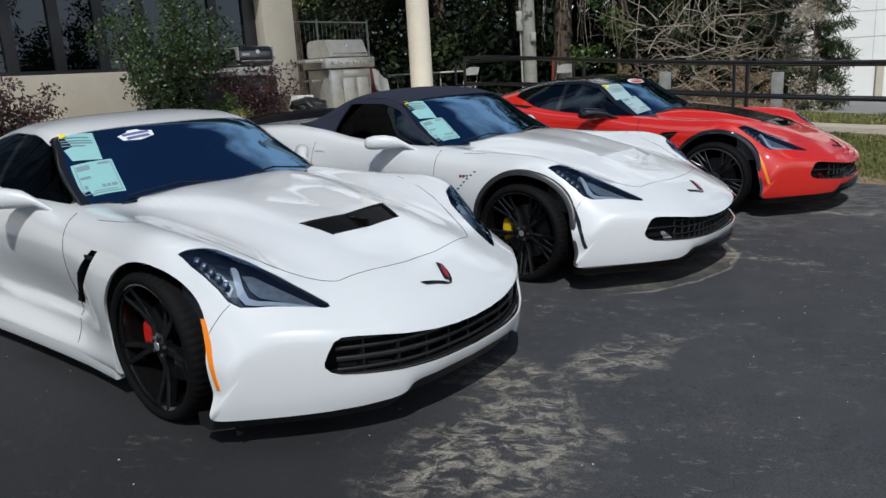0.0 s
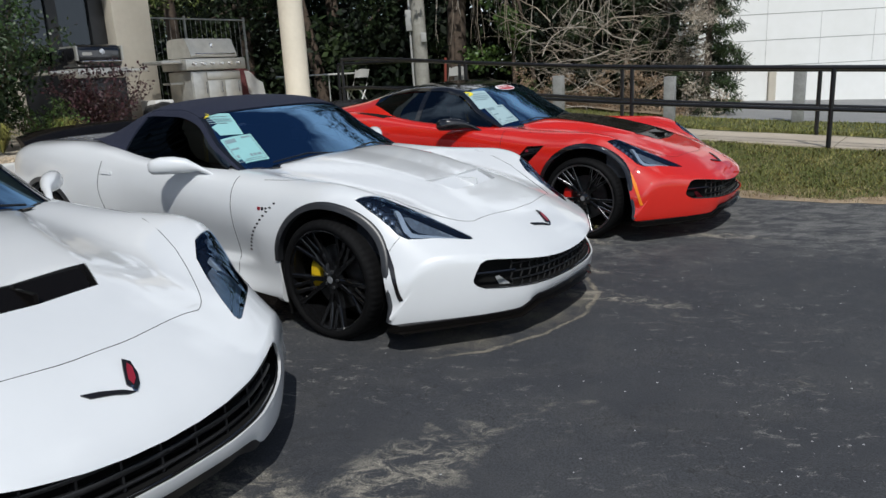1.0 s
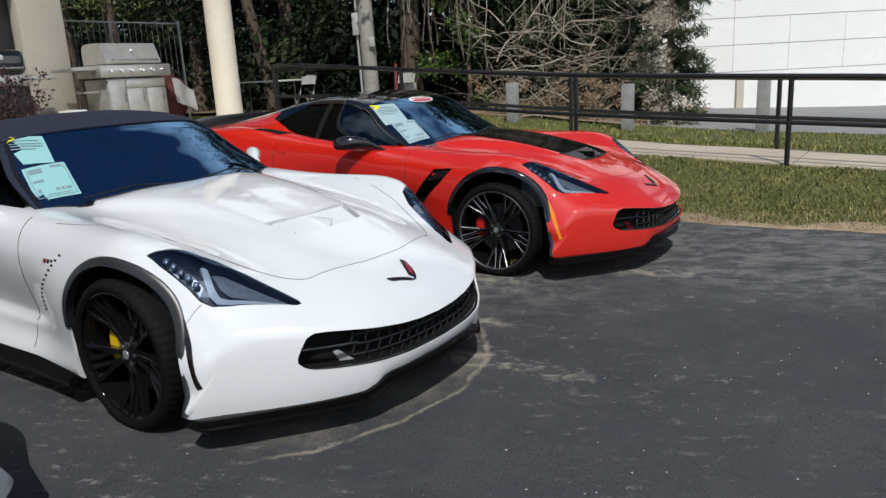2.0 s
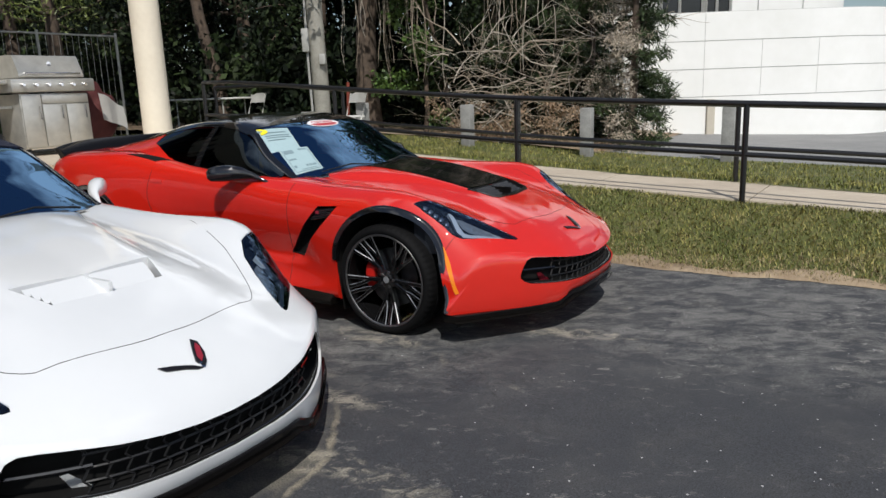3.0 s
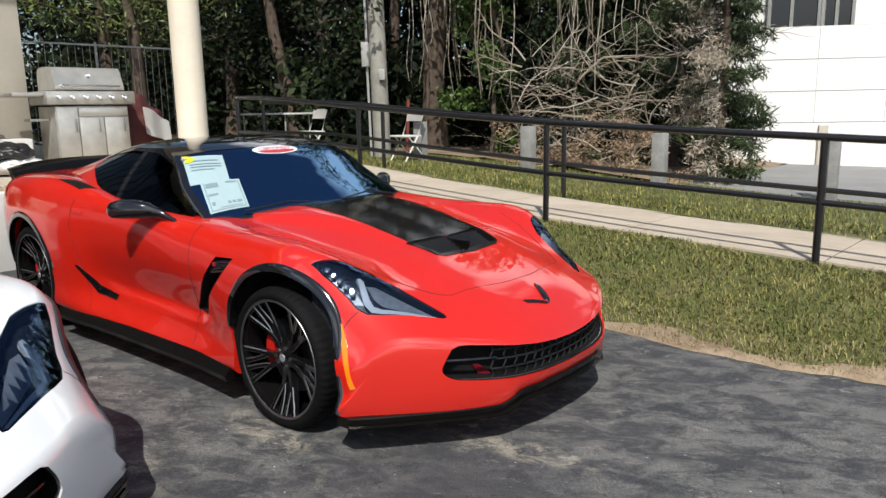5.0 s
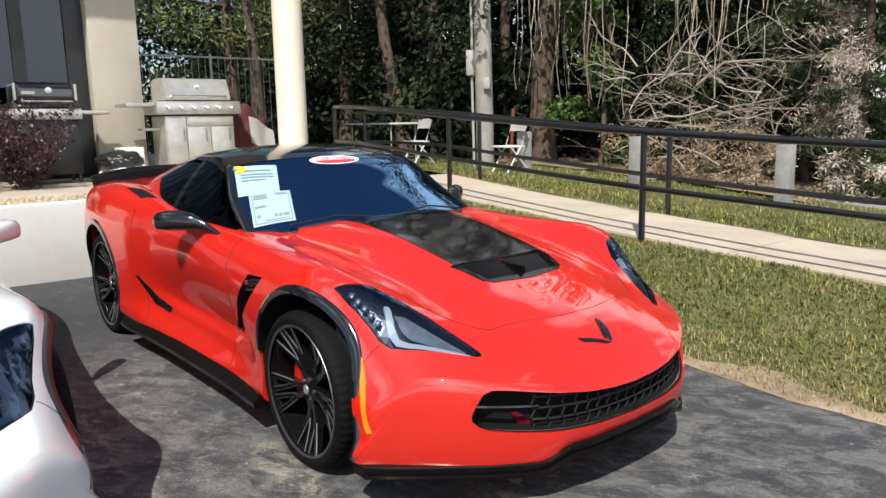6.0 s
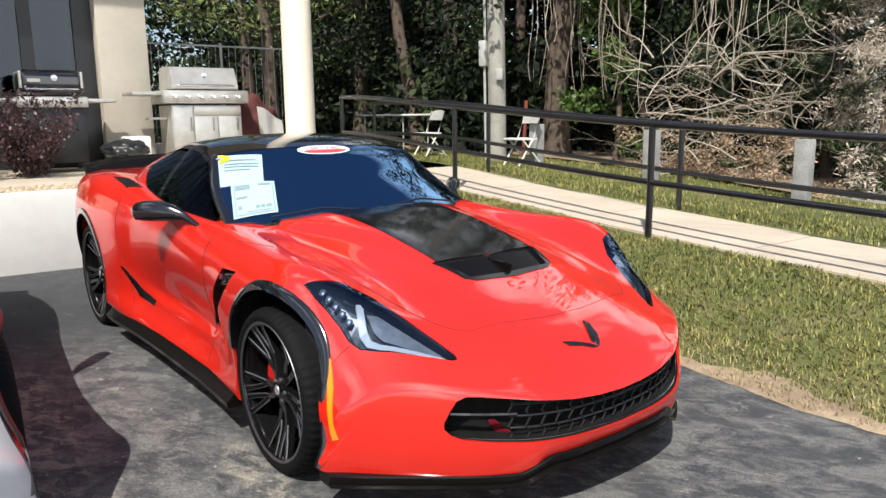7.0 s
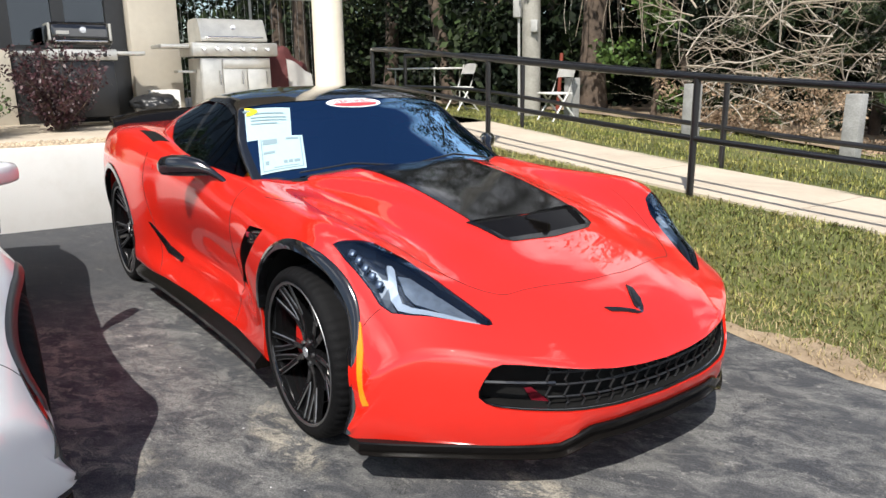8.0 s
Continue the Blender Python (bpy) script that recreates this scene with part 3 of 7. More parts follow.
FRONT_ARCH = [(0.440, 0.06), (0.424, 0.15), (0.403, 0.25)] + [(0.372 * math.cos(radians(a)), 0.335 + 0.372 * math.sin(radians(a))) for a in range(10, 192, 4)] + [(-0.372, 0.06)]


def dense(poly, n=5):
    return [(a[0] + (b[0] - a[0]) * t / n, a[1] + (b[1] - a[1]) * t / n) for a, b in zip(poly, poly[1:] + poly[:1]) for t in range(n)]


SLIM_VENT = [(-0.395, 0.702), (-0.46, 0.700), (-0.65, 0.57), (-0.81, 0.42), (-0.85, 0.388), (-0.755, 0.386), (-0.71, 0.42), (-0.55, 0.55)]
HOOD_VENT = [(0.185, -0.27), (0.345, -0.215), (0.355, 0), (0.345, 0.215), (0.185, 0.27), (0.20, 0)]


def bowl_bm(poly, floor, k=0.99, drop=0.004):
    """Dark inner walls of an opening in the upper body, from just under the skin down to a floor height."""
    bm = bmesh.new()
    ring = []
    pts = []
    for a, b in zip(poly, poly[1:] + poly[:1]):
        pts += [(a[0] + (b[0] - a[0]) * t / 4, a[1] + (b[1] - a[1]) * t / 4) for t in range(4)]
    for p, q in zip(shrunk(pts, k), pts):
        hit, _ = onto(q, "z")
        ring.append((bm.verts.new((p[0], p[1], hit.z - drop)), bm.verts.new((p[0], p[1], floor))))
    for (a, b), (c, d) in zip(ring, ring[1:] + ring[:1]):
        bm.faces.new((a, b, d, c))
    bm.faces.new([r[1] for r in ring])
    return bm


def seam(car, pts, axis, side=1, r=0.0022):
    line = []
    for p in smooth_line([(a, b, 0) for a, b in pts], 40):
        hit, nor = onto((p.x, p.y), axis, side)
        if hit:
            line.append(hit + nor * 0.0003)
    part("panel_gap", tube_bm(line, r * 0.62, 6), M["seam"], car, sharp=80)


SPLIT = spline([(0, 0), (0.2, 0.008), (0.35, 0.04), (0.5, 0.115), (0.6, 0.185), (0.7, 0.265), (0.8, 0.345), (0.9, 0.43), (0.96, 0.49)])


def sports_car(m, label, paint, top="coupe", roof=None, wide=True, caliper=None, machined=False, marker=None, flare=None, aero=None, hood="vent", slim=False, mirror=None, papers=None):
    car = thing("sports_car", m, label, "car", "sports cars in a row")
    P = M[paint]
    # body shell with its openings
    cutters = []
    for sgn in (-1, 1):
        for wx, wz, wr in ((0, 0.335, 0.372), (-2.71, 0.345, 0.385)):
            if wx == 0:
                cutters.append(prism_bm(FRONT_ARCH, "y", *sorted((sgn * 0.58, sgn * 1.12))))
                continue
            c = bmesh.new()
            bmesh.ops.create_cone(c, cap_ends=True, segments=72, radius1=wr, radius2=wr, depth=0.55, matrix=pose(wx, sgn * 0.85, wz, 90))
            cutters.append(c)
    cutters.append(prism_bm(GRILLE, "x", 0.40, 1.2))
    for sgn in (-1, 1):
        if hood != "painted":
            cutters.append(prism_bm(dense(SLIM_VENT if slim else SIDE_VENT), "y", *sorted((sgn * 0.80, sgn * 1.2))))
        cutters.append(prism_bm(HL if sgn < 0 else mirrored(HL), "z", 0.46, 1.0))
    cutters.append(prism_bm(HOOD_VENT, "z", 0.60, 1.0))
    cutters.append(prism_bm([(-0.92, -0.64), (-0.92, 0.64), (-2.05, 0.62), (-2.05, -0.62)], "z", 0.42, 1.4))
    shell = cut(BODY, cutters)
    body = part("body", shell, P, car, sharp=55)
    # linings of wheel wells, cabin, vents
    for sgn in (-1, 1):
        for wx, wz, wr in ((0, 0.335, 0.370), (-2.71, 0.345, 0.383)):
            if wx == 0:
                bm = bmesh.new()
                ring = []
                for x, z in FRONT_ARCH:
                    hit, _ = onto((x * 1.01, wz + (z - wz) * 1.01), "y", sgn)
                    edge = sgn * min(abs(hit.y) - 0.010, 0.93) if hit and z > 0.16 else sgn * 0.868
                    z = wz + (z - wz) * 0.994
                    ring.append((bm.verts.new((x * 0.994, edge, z)), bm.verts.new((x * 0.99, sgn * 0.59, z))))
                for (a, b), (c, d) in zip(ring, ring[1:]):
                    bm.faces.new((a, b, d, c))
                bm.faces.new([r[1] for r in ring])
                part("wheel_well", bm, M["matt_black"], car, sharp=40)
                continue
            part("wheel_well", lathe_bm([(wr - 0.002, sgn * (0.868 if wx == 0 else 0.90)), (wr - 0.004, sgn * 0.60), (0.02, sgn * 0.59)], 48), M["matt_black"], car, sharp=40).matrix_local = pose(wx, 0, wz)
    part("cabin_tub", prism_bm([(-0.925, -0.635), (-0.925, 0.635), (-2.045, 0.615), (-2.045, -0.615)], "z", 0.40, 0.43), M["interior"], car)
    for lo, hi in (((-2.05, -0.64, 0.42), (-0.92, -0.60, 0.86)), ((-2.05, 0.60, 0.42), (-0.92, 0.64, 0.86)), ((-2.05, -0.62, 0.42), (-2.01, 0.62, 0.90))):
        part("door_card", box_bm(lo, hi, 0.01), M["interior"], car, sharp=40)
    part("dashboard", patch_bm([(-0.69, -0.30), (-0.69, 0.30), (-0.80, 0.66), (-0.925, 0.66), (-0.925, -0.66), (-0.80, -0.66)], "z", lift=0.006), M["interior"], car, "dark dashboard top")
    part("dash_front", box_bm((-1.10, -0.62, 0.55), (-0.90, 0.62, 0.835), 0.05, 3), M["interior"], car, sharp=40)
    for sy in (-0.36, 0.36):
        seat = part("seat", box_bm((-1.95, sy - 0.24, 0.55), (-1.76, sy + 0.24, 1.02), 0.07, 3), M["interior"], car, "dark seat back", sharp=40)
        part("headrest", box_bm((-1.95, sy - 0.12, 1.0), (-1.82, sy + 0.12, 1.14), 0.05, 3), M["interior"], seat, sharp=40)
    ring = [(-1.18 - 0.05 * math.sin(a), 0.36 + 0.175 * math.cos(a), 0.85 + 0.165 * math.sin(a)) for a in np.linspace(0, 2 * math.pi, 33)]
    part("steering_wheel", tube_bm(ring, 0.014, 8), M["interior"], car, sharp=60)
    # glass and roof
    f = cabin_form(top == "soft")
    part("windshield", cabin_skin(f, -0.665, -1.235, -0.965, 0.965, 0.0, 24, 40), M["windshield"], car, "tinted windshield, sky blue put into its reflection", sharp=60)
    roof_m = M[roof] if roof else P
    if top == "soft":
        part("soft_top", cabin_skin(f, -1.235, -2.54, -1.0, 1.0, 0.012, 30, 30, 0.008), M["navy_top"], car, "navy blue fabric top, closed", sharp=60)
        for sg in (-1, 1):
            part("soft_top_quarter", cabin_skin(f, -1.93, -2.54, 1.0 * sg, 1.97 * sg, 0.012, 14, 10, 0.008), M["navy_top"], car, "navy fabric quarter", sharp=60)
            part("side_window", cabin_skin(f, -0.78, -1.92, 1.10 * sg, 1.97 * sg, 0.0, 20, 8), M["side_glass"], car, "dark tinted door window", sharp=60)
            part("roof_rail", cabin_skin(f, -0.70, -1.95, 0.99 * sg, 1.12 * sg, 0.010, 24, 4, 0.006), M["navy_top"], car, sharp=60)
    else:
        part("roof_panel", cabin_skin(f, -1.24, -1.95, -0.93, 0.93, 0.008, 16, 30, 0.003), roof_m, car, sharp=60)
        part("hatch_glass", cabin_skin(f, -1.96, -2.98, -0.88, 0.88, 0.0, 20, 24), M["side_glass"], car, "dark hatch glass", sharp=60)
        part("hatch_rim", cabin_skin(f, -2.98, -3.1, -1.0, 1.0, 0.012, 6, 24, 0.004), P, car, sharp=60)
        for sg in (-1, 1):
            part("roof_rail", cabin_skin(f, -1.24, -3.1, 0.87 * sg, lambda s: sg * (1.09 + 0.05 * max(0, min(1, (-1.9 - s) / 0.3))), 0.010, 30, 5, 0.004), roof_m if slim else M["gloss_black"] if roof else P, car, sharp=60)
            part("side_window", cabin_skin(f, -0.78, -1.62, 1.10 * sg, 1.95 * sg, 0.0, 20, 8), M["side_glass"], car, "dark tinted door window", sharp=60)
            part("quarter_window", cabin_skin(f, -1.67, -2.30, 1.13 * sg, lambda s: sg * (1.93 - 0.35 * max(0, (-2.0 - s) / 0.3)), 0.0, 14, 8), M["side_glass"], car, "dark rear quarter window", sharp=60)
            part("pillar", cabin_skin(f, -1.615, -1.675, 1.08 * sg, 1.96 * sg, 0.010, 4, 8, 0.002), M["gloss_black"], car, sharp=60)
            part("quarter_panel", cabin_skin(f, -2.29, -3.1, 1.10 * sg, 2.05 * sg, 0.010, 20, 10, 0.003), P, car, sharp=60)
            part("quarter_panel", cabin_skin(f, -1.95, -2.32, lambda s: sg * (1.92 - 0.40 * max(0, (-2.0 - s) / 0.3)), 2.05 * sg, 0.010, 10, 4, 0.003), P, car, sharp=60)
    for sg in (-1, 1):
        part("pillar", cabin_skin(f, -0.655, -1.26, 0.955 * sg, lambda s: sg * (1.06 + 0.10 * min(1, max(0, (s + 1.0) / 0.3))), 0.012, 24, 5, 0.005), M["gloss_black"], car, "black windshield pillar", sharp=60)
        part("window_ledge", cabin_skin(f, -0.70, -2.05, 1.93 * sg, 2.06 * sg, 0.012, 20, 3, 0.002), M["gloss_black"], car, sharp=60)
    part("cowl", cabin_skin(f, -0.64, -0.675, -1.0, 1.0, 0.010, 3, 40, 0.004), M["gloss_black"], car, "black cowl strip under the windshield", sharp=60)
    for y0, y1 in ((-0.52, -0.02), (0.1, 0.55)):
        a, b = cabin_point(f, -0.70, y0 / 0.71), cabin_point(f, -0.69, y1 / 0.71)
        mid = cabin_point(f, -0.72, (y0 + y1) / 1.42)
        part("wiper", tube_bm([a + Vector((0.01, 0, 0.012)), mid + Vector((0.015, 0, 0.02)), b + Vector((0.02, 0, 0.01))], [0.004, 0.005, 0.006], 6), M["satin_black"], car, sharp=60)
    # wheels
    cal = M[caliper]
    drop = lot_z(*m.translation.xy)
    for sgn in (-1, 1):
        wheel(car, -0.06 if slim else -0.024, sgn * (0.900 if slim else 0.914), 0.328, 0.272, 0.26, cal, machined, drop, slim)
        wheel(car, -2.71, sgn * 0.935, 0.345, 0.284, 0.31, cal, machined, drop, slim)
    # head lamps
    for sgn in (-1, 1):
        hl = HL if sgn < 0 else mirrored(HL)
        head = part("headlight", patch_bm(shrunk(hl, 0.995), "z", lift=-0.055, depth=0.005, cell=0.03), M["lamp_dark"], car, "dark head lamp housing")
        part("lamp_bowl", bowl_bm(hl, 0.462, 0.992), M["lamp_dark"], head)
        part("lens", patch_bm(shrunk(hl, 0.985), "z", lift=0.0005, depth=0.0, cell=0.025), M["lens"], head, "clear lamp cover")
        def loc(poly):
            return poly if sgn < 0 else mirrored(poly)
        part("lamp_rim", patch_bm(loc(HL + [HL[0]] + [(q[0], q[1]) for q in [shrunk(HL, 0.955)[0]] + shrunk(HL, 0.955)[::-1]]), "z", lift=-0.004, depth=0.02, cell=0.2), M["gloss_black"], head)
        part("light_strip", patch_bm(loc([(0.322, -0.722), (0.328, -0.706), (0.345, -0.706), (0.40, -0.736), (0.432, -0.741), (0.462, -0.722), (0.53, -0.652), (0.624, -0.558), (0.630, -0.563), (0.552, -0.649), (0.474, -0.732), (0.438, -0.762), (0.40, -0.766), (0.36, -0.748)]), "z", lift=-0.020, depth=0.02, cell=0.03),
             M["drl"], head, "white light strip")
        part("reflector", patch_bm(loc([(0.36, -0.700), (0.375, -0.660), (0.45, -0.622), (0.54, -0.580), (0.60, -0.555), (0.612, -0.560), (0.53, -0.636), (0.455, -0.704), (0.42, -0.718)]), "z", lift=-0.036, depth=0.012, cell=0.03), M["lamp_grey"], head, "grey lamp reflector")
        for cx, cy, r in ((0.445, -0.662, 0.028), (0.505, -0.622, 0.020)):
            hit, nor = onto((cx, sgn * abs(cy)), "z")
            bm = lathe_bm([(0, 0.012), (r * 0.6, 0.009), (r, 0.0), (r * 1.15, 0.004), (r * 1.2, -0.01)], 20, "z")
            part("projector", bm, M["chrome"], head, "round projector lamp", sharp=40).matrix_local = Matrix.Translation(hit - nor * 0.05) @ nor.to_track_quat("Z", "Y").to_matrix().to_4x4()
        for j in range(5):
            cx, cy = 0.225 + 0.030 * j, -0.812 + 0.0085 * j
            hit, nor = onto((cx, sgn * abs(cy)), "z")
            bm = box_bm((-0.011, -0.013, -0.01), (0.011, 0.013, 0.006), 0.004)
            part("indicator_cell", bm, M["lamp_cell"], head, sharp=40).matrix_local = Matrix.Translation(hit - nor * 0.03) @ nor.to_track_quat("Z", "Y").to_matrix().to_4x4() @ pose(0, 0, 0, 0, 0, 20 * sgn)
    # grille: back plate and honeycomb or bars
    bm = bmesh.new()
    ys = np.linspace(-0.63, 0.63, 43)
    cols = [[bm.verts.new((swept(0.93, y) - 0.10, y, z)) for z in (0.23, 0.34, 0.45)] for y in ys]
    for a, b in zip(cols, cols[1:]):
        for k in range(2):
            bm.faces.new((a[k], b[k], b[k + 1], a[k + 1]))
    grille = part("grille", bm, M["matt_black"], car, "black grille", sharp=60)
    bm = bmesh.new()
    ring = []
    for (y, z), (y2, z2) in zip(round_poly(GRILLE, 110), round_poly(shrunk(GRILLE, 0.985), 110)):
        hit, _ = onto((y, z), "x")
        ring.append((bm.verts.new((hit.x - 0.006, y2, z2)), bm.verts.new((swept(0.93, y) - 0.14, y2, z2))))
    for (a, b), (c, d) in zip(ring, ring[1:] + ring[:1]):
        bm.faces.new((a, b, d, c))
    part("grille_liner", bm, M["matt_black"], grille, sharp=60)
    if slim:
        for z in (0.275, 0.318, 0.36, 0.395):
            line = [(swept(0.93, y) - 0.035, y, z + 0.02 * (abs(y) / 0.6) ** 1.5) for y in np.linspace(-0.585, 0.585, 31)]
            part("grille_bar", tube_bm(line, 0.0075 if z != 0.318 else 0.011, 6), M["satin_black"], grille, sharp=60)
        for y in np.linspace(-0.5, 0.5, 9):
            part("grille_rib", box_bm((swept(0.93, y) - 0.07, y - 0.004, 0.26), (swept(0.93, y) - 0.03, y + 0.004, 0.40), 0.002), M["satin_black"], grille)
    else:
        for r in range(3):
            z0 = 0.288 + 0.042 * r
            line = [(swept(0.93, y) - 0.032, y, z0 + 0.025 * (abs(y) / 0.6) ** 1.5) for y in np.linspace(-0.44, 0.44, 31)]
            part("grille_bar", tube_bm(line, 0.0042, 5), M["satin_black"], grille)
        for i, y in enumerate(np.linspace(-0.44, 0.44, 17)):
            line = [(swept(0.93, y) - 0.030, y + (0.011 if k % 2 else -0.009), 0.258 + (0.138 + 0.045 * abs(y)) * k / 6) for k in range(7)]
            part("grille_rib", tube_bm(line, 0.0042, 5), M["satin_black"], grille)
        for sgn in (-1, 1):
            wing = bmesh.new()
            tri = [wing.verts.new((swept(0.93, y) - dx, sgn * y, z)) for y, z, dx in ((0.405, 0.268, 0.075), (0.450, 0.270, 0.09), (0.472, 0.316, 0.09), (0.455, 0.320, 0.085))]
            wing.faces.new(tri)
            bmesh.ops.solidify(wing, geom=wing.faces[:], thickness=0.006)
            # red car: darker badge red puts the duct's shade into the wing colour
            part("duct_wing", wing, M["badge_shaded_wing_red"] if paint == "red" else P, grille, "small body coloured wing in the duct, shade painted into the red one")
            part("fog_bar", tube_bm([(swept(0.93, y) - 0.03, sgn * y, 0.352 + 0.05 * (y - 0.42)) for y in np.linspace(0.42, 0.61, 8)], 0.007, 6), M["gloss_black"], grille)
    line = [(swept(0.93, y) - 0.004, y, z) for y, z in round_poly(shrunk(GRILLE, 0.99), 110)]
    part("grille_frame", tube_bm(line + line[:1], 0.0045, 6), M["gloss_black"], grille, sharp=60)
    # splitter or chin
    sec = [(-0.06, 0.153), (0.010, 0.153), (0.014, 0.148), (0.004, 0.117), (0.020, 0.112), (0.020, 0.108), (-0.06, 0.108)] if aero else [(-0.14, 0.15), (-0.035, 0.15), (-0.055, 0.095), (-0.14, 0.095)]
    bm = bmesh.new()
    rings = []
    for y in np.linspace(-0.945, 0.945, 81):
        up = (0.052 if aero else 0.05) * max(0, min(1, (0.43 - abs(y)) / 0.11))
        yy = y * (0.992 if aero else 0.985)
        x0 = 0.93 - SPLIT(abs(y)) if aero else swept(0.93, abs(y))
        rings.append([bm.verts.new((x0 + dx, yy, z + up * (1 if z > 0.12 else 0.9))) for dx, z in sec])
    for a, b in zip(rings, rings[1:]):
        for k in range(len(sec)):
            bm.faces.new((a[k], a[(k + 1) % len(sec)], b[(k + 1) % len(sec)], b[k]))
    bm.faces.new(rings[0])
    bm.faces.new(rings[-1][::-1])
    bmesh.ops.recalc_face_normals(bm, faces=bm.faces[:])
    part("splitter" if aero else "chin_lip", bm, M[aero] if aero else M["satin_black"], car, "dark front splitter" if aero else "black rubber chin lip", sharp=30)
    # sills
    for sgn in (-1, 1):
        bm = bmesh.new()
        rings = []
        for x in np.linspace(-0.41, -2.30, 24):
            y = LINES[6][0](x)
            out = 0.05 if aero else 0.010
            rings.append([bm.verts.new((x, sgn * (y + dy), z)) for dy, z in ((-0.05, 0.165), (0.004, 0.175), (out, 0.130), (out - 0.006, 0.105), (-0.05, 0.105))])
        for a, b in zip(rings, rings[1:]):
            for k in range(5):
                bm.faces.new((a[k], a[(k + 1) % 5], b[(k + 1) % 5], b[k]))
        bm.faces.new(rings[0])
        bm.faces.new(rings[-1][::-1])
        bmesh.ops.recalc_face_normals(bm, faces=bm.faces[:])
        part("side_skirt", bm, M[aero] if aero else P, car, sharp=35)
    # wheel arch lips
    if flare:
        for sgn in (-1, 1):
            for wx, wz, wr, a0, a1 in ((0, 0.335, 0.372, 5, 172), (-2.71, 0.345, 0.385, 10, 178)):
                bm = bmesh.new()
                rings = []
                steps = [(wx + 0.372 * 1.12, 0.17), (wx + 0.372 * 1.098, 0.24)] if wx == 0 else []
                steps += [(wx + wr * math.cos(a), wz + wr * math.sin(a)) for a in np.linspace(radians(12 if wx == 0 else a0), radians(a1), 40)]
                for px, pz in steps:
                    row = []
                    out = Vector((px - wx, 0, max(pz - wz, 0))).normalized()
                    w = 0.030 if pz > 0.45 else 0.030 - 0.014 * min(1, (0.45 - pz) / 0.2)
                    for r, l in ((-0.006, -0.03), (-0.006, 0.006), (w * 0.5, 0.009), (w * 0.93, 0.006), (w, -0.006)):
                        x, z = px + r * out.x, pz + r * out.z
                        hit, nor = onto((x, z), "y", sgn)
                        row.append(bm.verts.new((x, (hit.y if hit else sgn * 0.95) + sgn * l, z)))
                    rings.append(row)
                for a, b in zip(rings, rings[1:]):
                    for k in range(4):
                        bm.faces.new((a[k], a[k + 1], b[k + 1], b[k]))
                bmesh.ops.recalc_face_normals(bm, faces=bm.faces[:])
                part("wheel_arch_lip", bm, M[flare], car, "dark wheel arch lip", sharp=50)
    if aero:
        for sgn in (-1, 1):
            part("air_deflector", prism_bm([(0.40, 0.10), (0.455, 0.10), (0.452, 0.20), (0.425, 0.30), (0.405, 0.30)], "y", *sorted((sgn * 0.78, sgn * 0.915))), M["satin_black"], car, "black deflector ahead of the wheel")
    # side vents with blades
    for sgn in (-1, 1):
        vent = SLIM_VENT if slim else SIDE_VENT
        hole = part("side_vent", prism_bm(dense(shrunk(vent, 0.99)), "y", *sorted((sgn * 0.797, sgn * 0.805))), M["matt_black"], car, "black side vent")
        if hood != "painted":
            bm = bmesh.new()
            ring = []
            for q, p in zip(dense(shrunk(vent, 0.985)), dense(vent)):
                hit, _ = onto(p, "y", sgn)
                ring.append((bm.verts.new((q[0], hit.y - sgn * 0.003, q[1])), bm.verts.new((q[0], sgn * 0.80, q[1]))))
            for (a, b), (c, d) in zip(ring, ring[1:] + ring[:1]):
                bm.faces.new((a, b, d, c))
            part("vent_wall", bm, M["satin_black"], hole)
        if hood == "painted":
            for k in range(13):
                u = k / 12
                x, z = -0.385 - 0.27 * u - 0.03 * math.sin(3.1 * u), 0.70 - 0.29 * u
                hit, nor = onto((x, z), "y", sgn)
                part("vent_slot", box_bm((x - 0.009, hit.y - 0.003, z - 0.005), (x + 0.009, hit.y + 0.003, z + 0.005), 0.002), M["matt_black"], hole)
        elif not slim:
            for k in range(2):
                u = 0.12 + 0.12 * k
                a = [SIDE_VENT[1][i] * (1 - u) + SIDE_VENT[3][i] * u for i in (0, 1)]
                b = [SIDE_VENT[0][i] * (1 - u) + SIDE_VENT[5][i] * u for i in (0, 1)]
                part("vent_blade", tube_bm([(a[0], sgn * 0.862, a[1]), (b[0], sgn * 0.87, b[1])], 0.022, 8), M["gloss_black"], hole, sharp=60)
        for j in range(3):
            part("vent_badge_bar", box_bm((-0.52 + 0.03 * j, sgn * 0.899 - 0.006, 0.655), (-0.498 + 0.03 * j, sgn * 0.899 + 0.006, 0.675), 0.003), M["badge_shaded_wing_red" if j == 0 and not slim else "badge"], hole)
    # marker lamps on the bumper corners
    for sgn in (-1, 1):
        outline = [(0.332, 0.515), (0.348, 0.515), (0.402, 0.43), (0.440, 0.35), (0.466, 0.275), (0.448, 0.270), (0.420, 0.345), (0.382, 0.42)]
        part("marker_light", patch_bm([(x - (0.02 if slim else -0.012), z) for x, z in outline], "y", sgn, 0.004, 0.012, 0.02), M[marker], car, "slim side marker lamp")
    # hood
    vent = part("hood_vent", prism_bm(shrunk(HOOD_VENT, 0.99), "z", 0.595, 0.605), M["matt_black"], car, "hood vent")
    part("vent_wall", bowl_bm(HOOD_VENT, 0.602, 0.985, 0.002), P if hood == "painted" else M["satin_black"], vent)
    vm = P if hood == "painted" else M["carbon"]
